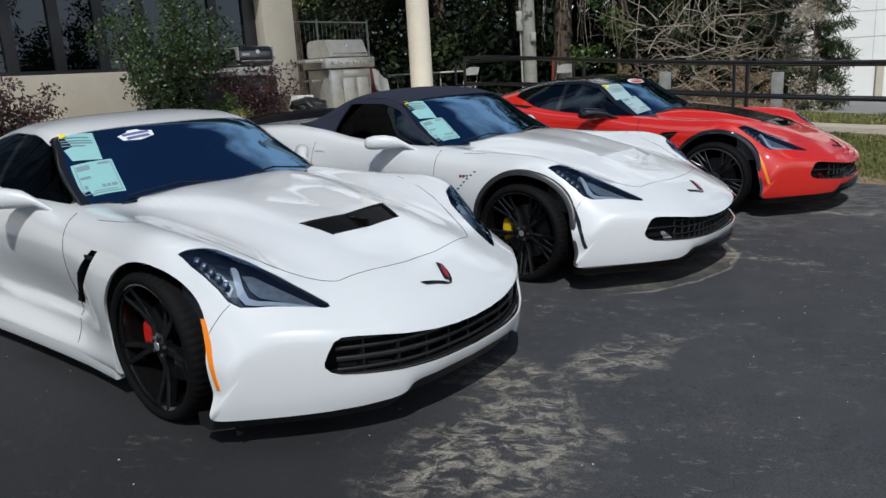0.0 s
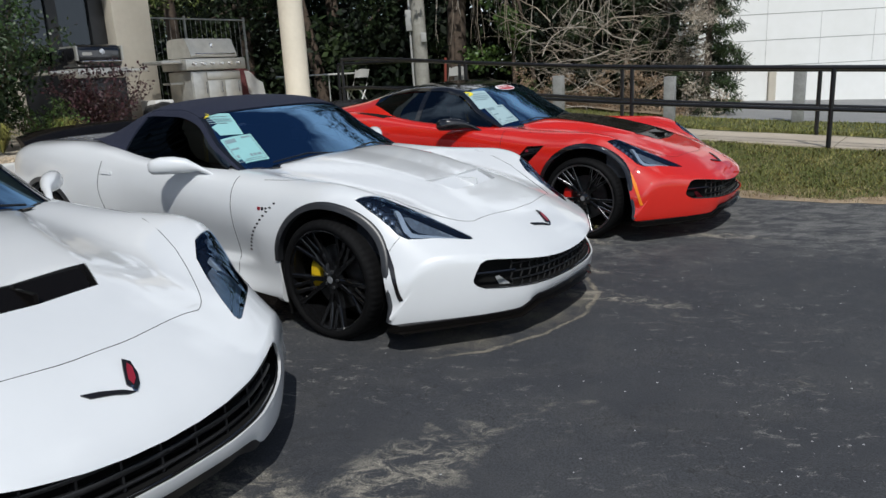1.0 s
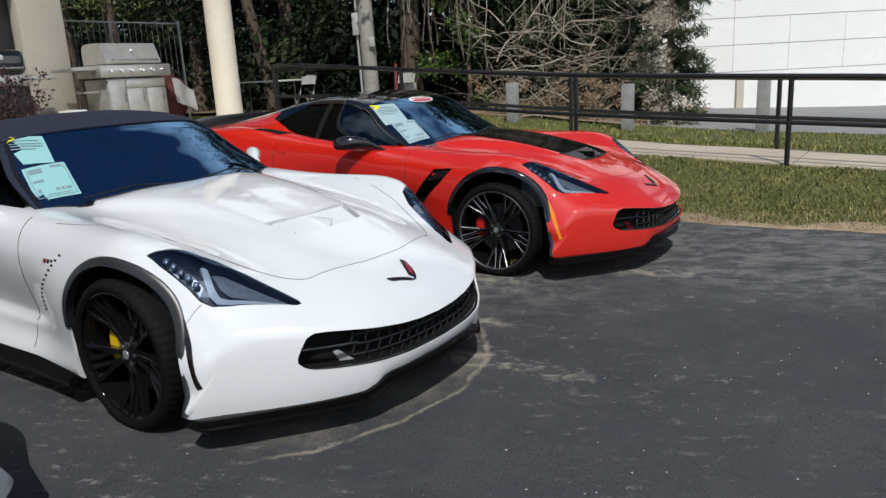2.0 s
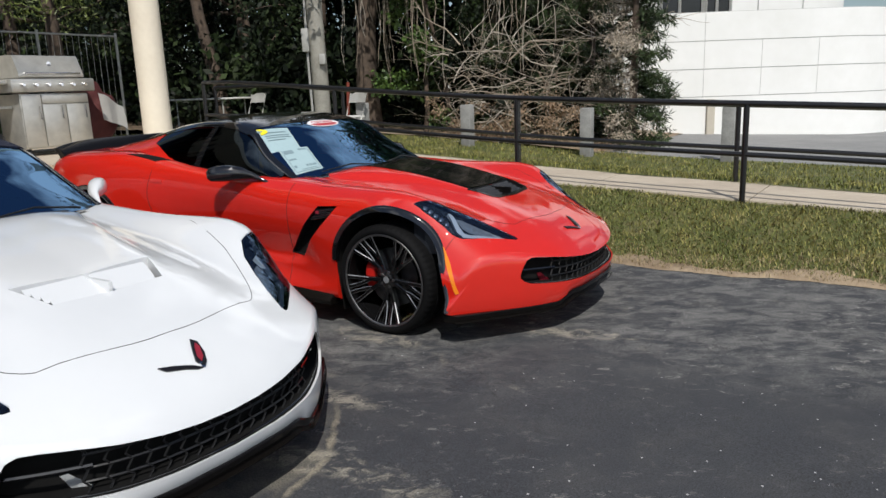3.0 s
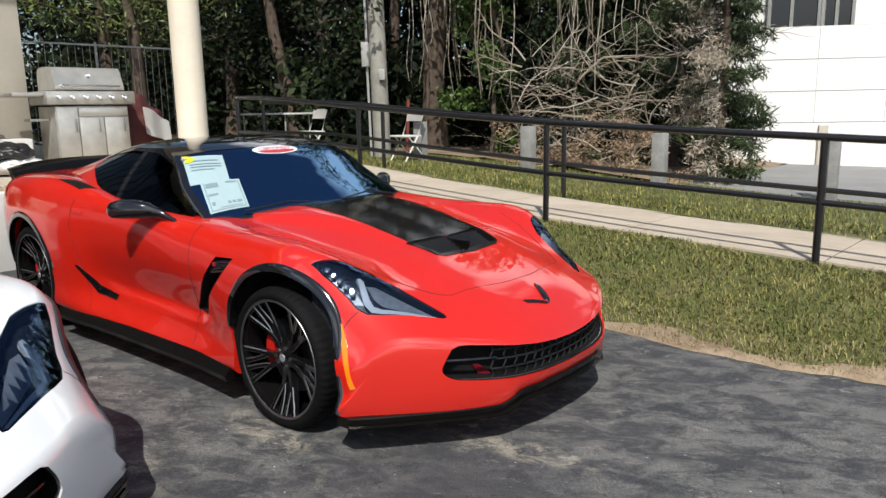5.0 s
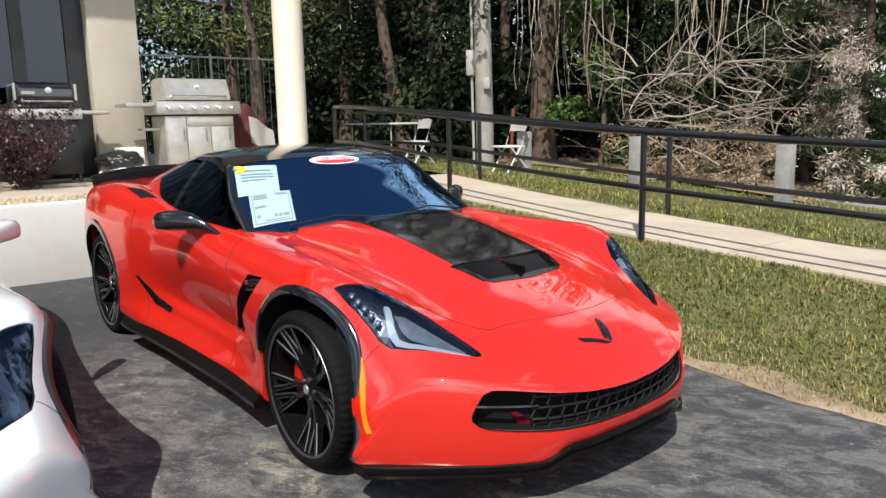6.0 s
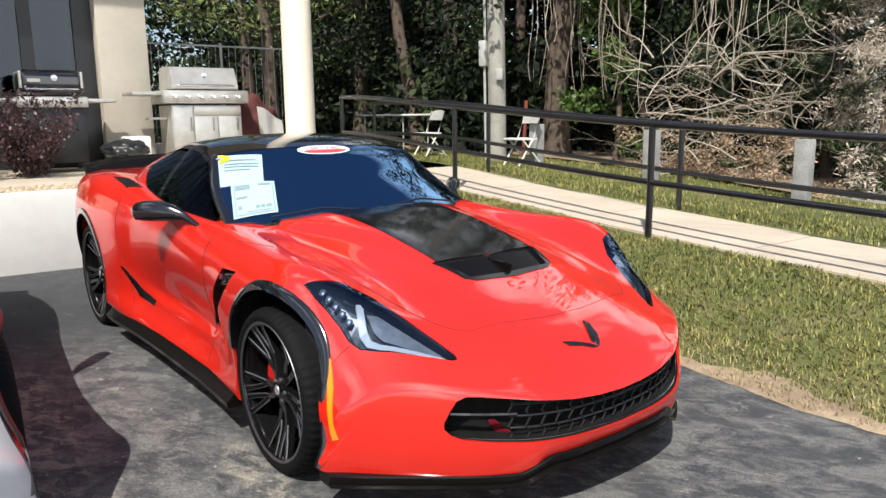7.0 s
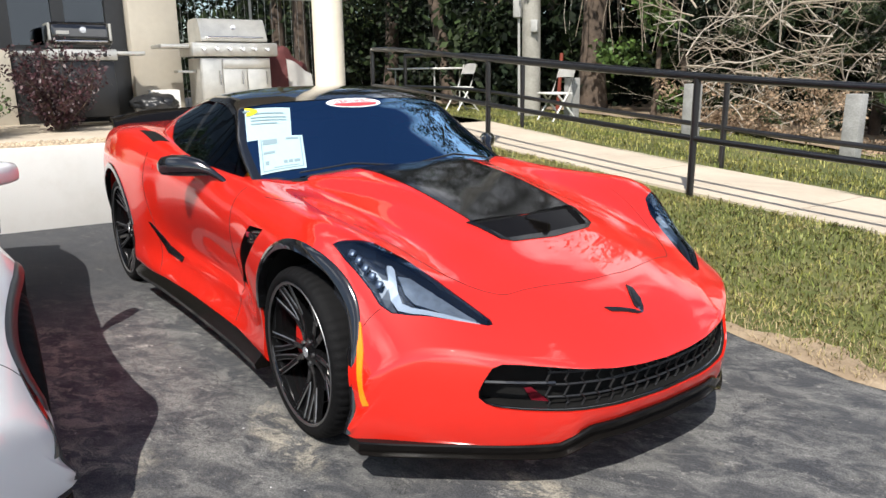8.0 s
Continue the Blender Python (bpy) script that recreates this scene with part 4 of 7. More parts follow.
    for j in range(4):
        for sgn in (-1, 1):
            x = 0.215 + 0.036 * j
            za = onto((x, 0.02), "z")[0].z
            bm = prism_bm([(x - 0.016, za - 0.006), (x - 0.014, za - 0.002), (x + 0.016, za - 0.022), (x + 0.014, za - 0.026)], "y", *sorted((sgn * 0.008, sgn * (0.235 - 0.012 * j))))
            part("louvre", bm, vm, vent)
    part("vent_divider", box_bm((0.20, -0.008, 0.62), (0.35, 0.008, onto((0.20, 0), "z")[0].z - 0.012), 0.003), vm, vent)
    if hood == "black":
        part("hood_panel", patch_bm([(-0.66, -0.31), (-0.45, -0.285), (-0.1, -0.275), (0.19, -0.265), (0.20, 0), (0.19, 0.265), (-0.1, 0.275), (-0.45, 0.285), (-0.66, 0.31), (-0.65, 0)], "z", 1, 0.003, 0.006, 0.03),
             M["hood_black"], car, "gloss black hood centre")
        part("hood_panel", patch_bm([(0.345, -0.235), (0.37, -0.20), (0.385, 0), (0.37, 0.20), (0.345, 0.235), (0.352, 0)], "z", 1, 0.003, 0.006, 0.03), M["hood_black"], car)
        for sgn in (-1, 1):
            part("hood_panel", patch_bm([(0.188, sgn * 0.267), (0.345, sgn * 0.213), (0.347, sgn * 0.24), (0.188, sgn * 0.285)][::sgn], "z", 1, 0.003, 0.006, 0.03), M["hood_black"], car)
    seam(car, [(-0.55, -0.80), (-0.3, -0.77), (0.15, -0.655), (0.45, -0.53), (0.575, -0.44), (0.60, -0.36), (0.645, -0.14), (0.652, 0), (0.645, 0.14), (0.60, 0.36), (0.575, 0.44), (0.45, 0.53), (0.15, 0.655), (-0.3, 0.77), (-0.55, 0.80)], "z")
    for sgn in (-1, 1):
        seam(car, [(-0.765, 0.82), (-0.775, 0.6), (-0.79, 0.4), (-0.80, 0.2)], "y", sgn, 0.003)
        seam(car, [(-2.02, 0.88), (-2.06, 0.7), (-2.0, 0.5), (-1.95, 0.3), (-1.93, 0.2)], "y", sgn, 0.003)
        seam(car, [(0.40, sgn * 0.80), (0.37, sgn * 0.86), (0.345, sgn * 0.905)], "z", 1, 0.002)
    # badge on the nose: two small pennants
    def nose(poly, mt):
        part("pennant", patch_bm(poly, "z", 1, 0.006, 0.006, 0.02), mt, nb)
    nb = part("nose_badge", patch_bm([(0.815, -0.006), (0.822, 0.0), (0.815, 0.006), (0.80, 0.004), (0.80, -0.004)], "z", 1, 0.006, 0.005, 0.02), M["chrome"], car, "winged emblem as plain shapes")
    nose([(0.820, -0.001), (0.800, -0.030), (0.779, -0.085), (0.766, -0.135), (0.786, -0.118), (0.802, -0.060), (0.818, -0.022)][::-1], M["badge"])
    nose([(0.820, 0.003), (0.790, -0.010), (0.745, 0.014), (0.712, 0.034), (0.730, 0.050), (0.772, 0.042), (0.803, 0.024)], M["badge"])
    for poly, mt in (([(0.807, -0.022), (0.792, -0.055), (0.782, -0.090), (0.791, -0.093), (0.800, -0.058), (0.812, -0.026)][::-1], "smoke"), ([(0.800, 0.006), (0.780, 0.004), (0.748, 0.022), (0.732, 0.036), (0.750, 0.040), (0.785, 0.024)], "badge" if paint == "red" else "badge_shaded_wing_red")):
        part("pennant", patch_bm(poly, "z", 1, 0.0085, 0.006, 0.02), M[mt], nb)
    # mirrors
    for sgn in (-1, 1):
        mm = M[mirror] if mirror else P
        bm = bmesh.new()
        path = [(-0.98, 0.80, 0.805), (-1.03, 0.825, 0.838), (-1.09, 0.85, 0.865), (-1.13, 0.88, 0.879), (-1.19, 0.93, 0.886), (-1.25, 0.98, 0.886), (-1.29, 1.015, 0.882), (-1.305, 1.03, 0.88)]
        size = [(0.022, 0.016), (0.020, 0.016), (0.026, 0.024), (0.045, 0.042), (0.055, 0.052), (0.055, 0.052), (0.046, 0.044), (0.020, 0.022)]
        rings = []
        for (x, y, z), (w, h) in zip(path, size):
            rings.append([bm.verts.new((x + w * math.cos(q) * 0.75, sgn * (y + w * math.cos(q) * 0.5), z + h * math.copysign(abs(math.sin(q)) ** 0.7, math.sin(q)))) for q in np.linspace(0, 2 * math.pi, 15)[:-1]])
        for a, b in zip(rings, rings[1:]):
            for k in range(14):
                bm.faces.new((a[k], a[(k + 1) % 14], b[(k + 1) % 14], b[k]))
        bm.faces.new(rings[0])
        bm.faces.new(rings[-1])
        bmesh.ops.recalc_face_normals(bm, faces=bm.faces[:])
        part("mirror", bm, mm, car, "door mirror", sharp=50)
    # tail
    if aero:
        bm = bmesh.new()
        rings = []
        for y in np.linspace(-0.82, 0.82, 41):
            e = (abs(y) / 0.82) ** 4
            x = -3.40 + 0.12 * (abs(y) / 0.82) ** 2
            z = 0.975 - 0.02 * e
            rings.append([bm.verts.new(c) for c in ((x + 0.10, y, z - 0.02), (x + 0.02, y, z + 0.05), (x - 0.05, y, z + 0.085 - 0.03 * e), (x - 0.06, y, z + 0.08 - 0.03 * e), (x - 0.02, y, z + 0.03), (x + 0.02, y, z - 0.03))])
        for a, b in zip(rings, rings[1:]):
            for k in range(6):
                bm.faces.new((a[k], a[(k + 1) % 6], b[(k + 1) % 6], b[k]))
        bm.faces.new(rings[0])
        bm.faces.new(rings[-1][::-1])
        bmesh.ops.recalc_face_normals(bm, faces=bm.faces[:])
        part("rear_spoiler", bm, M[aero], car, "dark rear spoiler", sharp=40)
        for sgn in (-1, 1):
            if top == "coupe":
                part("fender_inlet", patch_bm([(-1.93, sgn * 0.80), (-2.02, sgn * 0.865), (-2.34, sgn * 0.855), (-2.20, sgn * 0.80)][::-sgn], "z", 1, 0.003, 0.006), M["matt_black"], car, "black inlet on the rear fender")
            part("brake_inlet", patch_bm([(-2.06, 0.47), (-2.03, 0.47), (-1.84, 0.36), (-1.65, 0.325), (-1.68, 0.29), (-1.88, 0.31)], "y", sgn, 0.004, 0.008), M["gloss_black"], car, "black brake cooling inlet")
    for sgn in (-1, 1):
        part("door_handle", patch_bm([(-2.02, 0.80), (-1.92, 0.795), (-1.92, 0.815), (-2.02, 0.82)], "y", sgn, 0.006, 0.01), P, car)
        part("tail_panel", box_bm((-3.54, sgn * 0.33, 0.55), (-3.52, sgn * 0.62, 0.75), 0.01), M["smoke"], car)
    # windshield sheets, laid on the outer glass; the look through glass is painted in
    wt = cabin_skin(f, -0.60, -1.30, -0.97, 0.97, 0.0, 24, 40)
    tree = BVHTree.FromBMesh(wt)
    wt.free()
    def sheet(name, poly, mt, lift=0.003, parent=car, label=""):
        return part(name, patch_bm(poly, "z", 1, lift, 0.0008, 0.05, tree), mt, parent, label)
    U, W = papers
    def within(q, u, v):
        """Place at shares u across and v down a sheet with corners q (upper left, upper right, lower right, lower left)."""
        return tuple((q[0][i] * (1 - u) + q[1][i] * u) * (1 - v) + (q[3][i] * (1 - u) + q[2][i] * u) * v for i in (0, 1))
    def bars(q, rows, parent):
        for u0, u1, v0, v1 in rows:
            sheet("print_bar", [within(q, u0, v0), within(q, u1, v0), within(q, u1, v1), within(q, u0, v1)], M["paper_line"], 0.0065, parent)
    up = sheet("paper_sheet", U, M["paper" if paint == "red" else "paper_glass_tint"], label="pale printed sheet behind the windshield")
    low = sheet("paper_sheet", W, M["paper" if paint == "red" else "paper_glass_tint"], 0.0045, label="pale price sheet behind the windshield")
    bars(U, [(0.15, 0.85, 0.20, 0.23), (0.12, 0.9, 0.33, 0.36), (0.12, 0.9, 0.42, 0.45), (0.12, 0.7, 0.52, 0.55)], up)
    bars(W, [(0.10, 0.42, 0.08, 0.22), (0.62, 0.9, 0.06, 0.12), (0.06, 0.08, 0.05, 0.95), (0.93, 0.95, 0.05, 0.95), (0.06, 0.95, 0.93, 0.95), (0.10, 0.35, 0.42, 0.48), (0.12, 0.2, 0.68, 0.78),
             (0.52, 0.60, 0.72, 0.80), (0.63, 0.72, 0.72, 0.80), (0.75, 0.88, 0.72, 0.80), (0.3, 0.85, 0.87, 0.89)], low)
    ux, uy = U[0][0] + 0.034, U[0][1] - 0.012
    oval = [(ux - 0.012 + 0.034 * math.sin(a) + 0.024 * math.cos(a), uy - 0.002 + 0.064 * math.cos(a)) for a in np.linspace(0, 2 * math.pi, 25)[:-1]]
    ov = sheet("yellow_oval_sticker", oval, M["yellow_sticker"], 0.008, label="yellow oval sticker")
    sheet("print_bar", [(ux - 0.022, uy - 0.034), (ux + 0.006, uy + 0.026), (ux - 0.004, uy + 0.03), (ux - 0.032, uy - 0.03)], M["paper_line"], 0.0095, ov)
    return car, sheet


def car_pose(x, y, heading):
    return pose(x, y, 0, 0, 0, heading)


SHEETS_W = ([(-1.35, -0.600), (-1.25, -0.435), (-1.06, -0.492), (-1.15, -0.658)], [(-1.105, -0.640), (-1.042, -0.455), (-0.815, -0.516), (-0.880, -0.703)])
SHEETS_R = ([(-1.285, -0.585), (-1.205, -0.372), (-1.005, -0.458), (-1.09, -0.655)], [(-1.078, -0.605), (-1.005, -0.402), (-0.80, -0.482), (-0.850, -0.690)])
car_a, sheet_a = sports_car(car_pose(-0.28, 3.02, -31.8), "white sports coupe with black wheels and window sheets", "white", caliper="cal_red", marker="amber", slim=True, hood="vent", papers=SHEETS_W)
car_b, sheet_b = sports_car(car_pose(1.177, 5.046, -33.7), "white sports convertible with closed navy top and yellow calipers", "white", top="soft", caliper="cal_yellow",
                            marker="smoke", flare="dark_grey", aero="carbon", hood="painted", papers=SHEETS_W)
car_c, sheet_c = sports_car(car_pose(2.825, 7.163, -32.4), "red sports coupe with black roof, hood panel and splitter", "red", roof="gloss_black", caliper="cal_red", machined=True,
                            marker="amber", flare="gloss_black", aero="carbon", hood="black", mirror="gloss_black", papers=SHEETS_R)


def oval_poly(cx, cy, rx, ry, n=32):
    return [(cx + rx * math.cos(a), cy + ry * math.sin(a)) for a in np.linspace(0, 2 * math.pi, n + 1)[:-1]]


rim_o = sheet_c("oval_sticker", oval_poly(-1.196, 0.0, 0.050, 0.165), M["white_sticker"], 0.003, label="red and white oval sticker reading certified")
sheet_c("sticker_field", [(-1.188, -0.14), (-1.188, 0.14), (-1.168, 0.118), (-1.157, 0.07), (-1.153, 0), (-1.157, -0.07), (-1.168, -0.118)], M["red_sticker"], 0.0045, rim_o)
cu = bpy.data.curves.new("sticker_text", "FONT")
cu.body, cu.size, cu.align_x, cu.align_y, cu.extrude = "CERTIFIED", 0.050, "CENTER", "CENTER", 0.0006
txt = new("sticker_text", cu)
dg = bpy.context.evaluated_depsgraph_get()
tm = bpy.data.meshes.new_from_object(txt.evaluated_get(dg))
bpy.data.objects.remove(txt)
fc = cabin_form(False)
for v in tm.vertices:
    q = cabin_point(fc, -1.205 - v.co.y * 0.85, v.co.x / 0.61)
    v.co = q + Vector((0.5, 0, 0.85)) * (0.0045 + v.co.z)
part("sticker_text", tm, M["red_sticker"], rim_o)
shield = sheet_a("shield_sticker", [(-1.13, -0.33), (-1.11, -0.24), (-1.13, -0.15), (-1.17, -0.14), (-1.185, -0.20), (-1.20, -0.21), (-1.20, -0.27), (-1.185, -0.28), (-1.17, -0.34)], M["white_sticker"], 0.003, label="white shield sticker with blue bars")
for x0, w in ((-1.175, 0.075), (-1.145, 0.065)):
    sheet_a("print_bar", [(x0, -0.24 - w), (x0, -0.24 + w), (x0 + 0.018, -0.24 + w), (x0 + 0.018, -0.24 - w)][::-1], M["blue_sticker"], 0.0045, shield)


# ---- the lot: a runs along the walkway, b away from the cars ----
def ab(a, b, z=0.0):
    return (0.83 * a + 0.558 * b, -0.558 * a + 0.83 * b, z)


def obj_ab(a, b, z=0.0, turn=0.0):
    """A pose whose x axis runs along a and y axis along b."""
    x, y, _ = ab(a, b)
    return pose(x, y, z, 0, 0, -33.9 + turn)


ramp_z = spline([(-30, 0.71), (-9.5, 0.71), (-7.24, 0.70), (-5.0, 0.55), (-2.6, 0.39), (-1.4, 0.335), (-0.4, 0.295), (3, 0.17), (12, 0.09), (40, 0.08)])
back_z = spline([(-40, 0.62), (-10, 0.61), (-7.4, 0.56), (-5.5, 0.46), (-3.5, 0.31), (-1, 0.2), (3, 0.12), (60, 0.10)])


def far_z(a, b):
    t = min(max((b - 11.2) / 1.6, 0), 1)
    return (ramp_z(a) + 0.037) * (1 - t) + back_z(a) * t


def lawn_z(a, b):
    t = min(max((b - 8.93) / 1.15, 0), 1)
    return LAWN_EDGE + 0.012 + (ramp_z(a) + 0.01 - LAWN_EDGE) * (0.45 * t + 0.55 * t * t * (3 - 2 * t))


def ground_mat(name, c1, c2, stain, scale, stain_ramp, rough=0.85, bump=0.4, bump_scale=90):
    m = mat(name, c1, rough, color2=c2, scale=scale, bump=bump, bump_scale=bump_scale)
    n, l = m.node_tree.nodes, m.node_tree.links
    p = n["Principled BSDF"]
    src = p.inputs["Base Color"].links[0].from_socket
    tc = n.new("ShaderNodeTexCoord")
    mp = n.new("ShaderNodeMapping")
    mp.inputs["Scale"].default_value = (1.0, 2.6, 1.0)
    mp.inputs["Rotation"].default_value = (0, 0, radians(33.9))
    a = n.new("ShaderNodeTexNoise")
    a.inputs["Scale"].default_value, a.inputs["Detail"].default_value, a.inputs["Roughness"].default_value = 0.9, 12, 0.72
    a.inputs["Distortion"].default_value = 0.6
    r = n.new("ShaderNodeValToRGB")
    r.color_ramp.elements[0].position, r.color_ramp.elements[1].position = stain_ramp
    mx = n.new("ShaderNodeMixRGB")
    mx.inputs[2].default_value = (*stain, 1)
    l.new(tc.outputs["Object"], mp.inputs[0])
    l.new(mp.outputs[0], a.inputs["Vector"])
    l.new(a.outputs["Fac"], r.inputs[0])
    l.new(r.outputs[0], mx.inputs[0])
    l.new(src, mx.inputs[1])
    l.new(mx.outputs[0], p.inputs["Base Color"])
    return m


def asphalt_mat():
    m = bpy.data.materials.new("asphalt")
    m.use_nodes = True
    n, l = m.node_tree.nodes, m.node_tree.links
    p = n["Principled BSDF"]
    p.inputs["Roughness"].default_value = 0.82
    tc = n.new("ShaderNodeTexCoord")
    def noise_of(scale, detail, rough, stretch=(1, 1, 1), turn=-33.9, warp=0.0):
        mp = n.new("ShaderNodeMapping")
        mp.inputs["Scale"].default_value, mp.inputs["Rotation"].default_value = stretch, (0, 0, radians(-turn))
        t = n.new("ShaderNodeTexNoise")
        t.inputs["Scale"].default_value, t.inputs["Detail"].default_value, t.inputs["Roughness"].default_value, t.inputs["Distortion"].default_value = scale, detail, rough, warp
        l.new(tc.outputs["Object"], mp.inputs[0])
        l.new(mp.outputs[0], t.inputs["Vector"])
        return t.outputs["Fac"]
    def ramp(sock, lo, hi):
        r = n.new("ShaderNodeMapRange")
        r.inputs[1].default_value, r.inputs[2].default_value = lo, hi
        l.new(sock, r.inputs[0])
        return r.outputs[0]
    def math2(op, a, b):
        q = n.new("ShaderNodeMath")
        q.operation = op
        for i, v in enumerate((a, b)):
            if isinstance(v, (int, float)):
                q.inputs[i].default_value = v
            else:
                l.new(v, q.inputs[i])
        return q.outputs[0]
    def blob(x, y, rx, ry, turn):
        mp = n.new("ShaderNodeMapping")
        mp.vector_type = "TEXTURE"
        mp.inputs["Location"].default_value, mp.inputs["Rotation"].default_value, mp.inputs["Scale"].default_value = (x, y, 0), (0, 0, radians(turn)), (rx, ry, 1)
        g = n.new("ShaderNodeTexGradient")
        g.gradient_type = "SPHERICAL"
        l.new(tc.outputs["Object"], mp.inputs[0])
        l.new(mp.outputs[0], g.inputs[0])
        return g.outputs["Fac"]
    def mix(fac, a, b):
        q = n.new("ShaderNodeMixRGB")
        l.new(fac, q.inputs[0])
        for i, v in ((1, a), (2, b)):
            if isinstance(v, tuple):
                q.inputs[i].default_value = (*v, 1)
            else:
                l.new(v, q.inputs[i])
        return q.outputs[0]
    col = mix(ramp(noise_of(0.55, 8, 0.6), 0.35, 0.68), (0.034, 0.036, 0.042), (0.054, 0.056, 0.061))
    col = mix(math2("MULTIPLY", ramp(noise_of(2.2, 14, 0.72, (1, 1.5, 1), warp=0.4), 0.47, 0.62), 0.6), col, (0.062, 0.062, 0.064))
    # worn, paler ground before the last car and towards the lawn
    worn = ramp(math2("MAXIMUM", blob(4.6, 7.0, 2.8, 1.9, -33), math2("MULTIPLY", blob(1.6, 6.7, 2.4, 1.1, -33), 0.65)), 0.08, 0.42)
    col = mix(math2("MULTIPLY", worn, ramp(noise_of(4.6, 15, 0.74, (1, 1.7, 1), warp=0.5), 0.44, 0.58)), col, (0.145, 0.143, 0.138))
    # flecked wear
    flecks = math2("MULTIPLY", ramp(noise_of(8.5, 14, 0.82, (1, 1.8, 1), warp=0.3), 0.56, 0.61), math2("ADD", ramp(noise_of(0.7, 5, 0.55), 0.42, 0.62), math2("MULTIPLY", worn, 0.6)))
    col = mix(math2("MULTIPLY", flecks, 0.75), col, (0.28, 0.27, 0.25))
    # dark scuffs and hairline cracks
    col = mix(math2("MULTIPLY", ramp(noise_of(3.1, 8, 0.7, (1, 1.4, 1), warp=0.6), 0.60, 0.72), 0.6), col, (0.026, 0.027, 0.030))
    crack = noise_of(0.9, 6, 0.6, warp=0.3)
    crack = math2("LESS_THAN", math2("ABSOLUTE", math2("SUBTRACT", crack, 0.5), 0), 0.0016)
    col = mix(math2("MULTIPLY", crack, 0.6), col, (0.02, 0.02, 0.02))
    # darker patch of asphalt beside the first car
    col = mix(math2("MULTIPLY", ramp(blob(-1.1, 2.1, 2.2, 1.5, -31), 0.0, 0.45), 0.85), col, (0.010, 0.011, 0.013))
    # tan silt left by puddles
    silt = None
    for b in ((0.62, 2.12, 0.80, 0.45, 52), (1.15, 2.95, 0.55, 0.26, 48), (0.58, 2.82, 0.34, 0.26, -28), (2.2, 4.85, 0.6, 0.13, -28), (1.15, 6.35, 1.5, 0.22, -33), (0.0, 5.0, 1.5, 0.25, -35), (3.4, 6.3, 0.5, 0.12, -20),
              (2.0, 5.6, 0.6, 0.12, -35), (2.25, 6.35, 0.55, 0.14, -35)):
        s = blob(*b)
        silt = s if silt is None else math2("MAXIMUM", silt, s)
    silt = math2("ADD", math2("MULTIPLY", silt, 0.9), math2("MULTIPLY", math2("SUBTRACT", noise_of(2.6, 8, 0.65, warp=1.0), 0.5), 1.6))
    grain = ramp(noise_of(8, 15, 0.78, (1, 1.5, 1), warp=0.8), 0.47, 0.57)
    col = mix(math2("MULTIPLY", math2("MULTIPLY", ramp(silt, 0.16, 0.5), grain), 0.9), col, (0.30, 0.275, 0.225))
    # dried tide lines in front of the parked noses
    for x, y, turn, k in ((1.177, 5.046, -33.7, 0.8),):
        ring = blob(x - 0.05 * math.cos(radians(turn)), y - 0.05 * math.sin(radians(turn)), 1.03 * 1.5, 1.14 * 1.5, turn)
        off = math2("ADD", math2("SUBTRACT", ring, 0.335), math2("MULTIPLY", math2("SUBTRACT", noise_of(2.3, 6, 0.6), 0.5), 0.13))
        line = math2("SUBTRACT", 1.0, ramp(math2("ABSOLUTE", off, 0), 0.002, 0.013))
        front = ramp(blob(x + 0.95 * math.cos(radians(turn)), y + 0.95 * math.sin(radians(turn)), 0.9, 1.15, turn), 0.10, 0.35)
        inside = math2("MULTIPLY", math2("MULTIPLY", ramp(off, 0.0, 0.03), ramp(noise_of(3.7, 10, 0.7), 0.40, 0.62)), 0.45)
        line = math2("MULTIPLY", line, ramp(noise_of(5.5, 10, 0.75), 0.36, 0.56))
        col = mix(math2("MULTIPLY", math2("MULTIPLY", math2("MAXIMUM", line, inside), front), k), col, (0.30, 0.265, 0.20))
    # white specks
    v = n.new("ShaderNodeTexVoronoi")
    v.inputs["Scale"].default_value = 26
    l.new(tc.outputs["Object"], v.inputs["Vector"])
    sep = n.new("ShaderNodeSeparateColor")
    l.new(v.outputs["Color"], sep.inputs[0])
    speck = math2("MULTIPLY", math2("LESS_THAN", v.outputs["Distance"], math2("MULTIPLY", sep.outputs[1], 0.13)), math2("LESS_THAN", sep.outputs[0], ramp(math2("MAXIMUM", blob(2.7, 3.3, 1.7, 1.1, 0), blob(3.9, 5.0, 1.6, 1.6, 0)), -0.1, 2.2)))
    col = mix(speck, col, (0.5, 0.5, 0.5))
    # stone grain
    g = ramp(noise_of(170, 3, 0.7), 0.3, 0.72)
    gm = n.new("ShaderNodeMixRGB")
    gm.blend_type = "MULTIPLY"
    gm.inputs[0].default_value = 1.0
    gr = n.new("ShaderNodeMapRange")
    gr.inputs[3].default_value, gr.inputs[4].default_value = 0.35, 1.65
    l.new(g, gr.inputs[0])
    l.new(col, gm.inputs[1])
    l.new(gr.outputs[0], gm.inputs[2])
    l.new(gm.outputs[0], p.inputs["Base Color"])
    bp = n.new("ShaderNodeBump")
    bp.inputs["Strength"].default_value, bp.inputs["Distance"].default_value = 0.5, 0.006
    l.new(noise_of(95, 5, 0.75), bp.inputs["Height"])
    l.new(bp.outputs[0], p.inputs["Normal"])
    return m


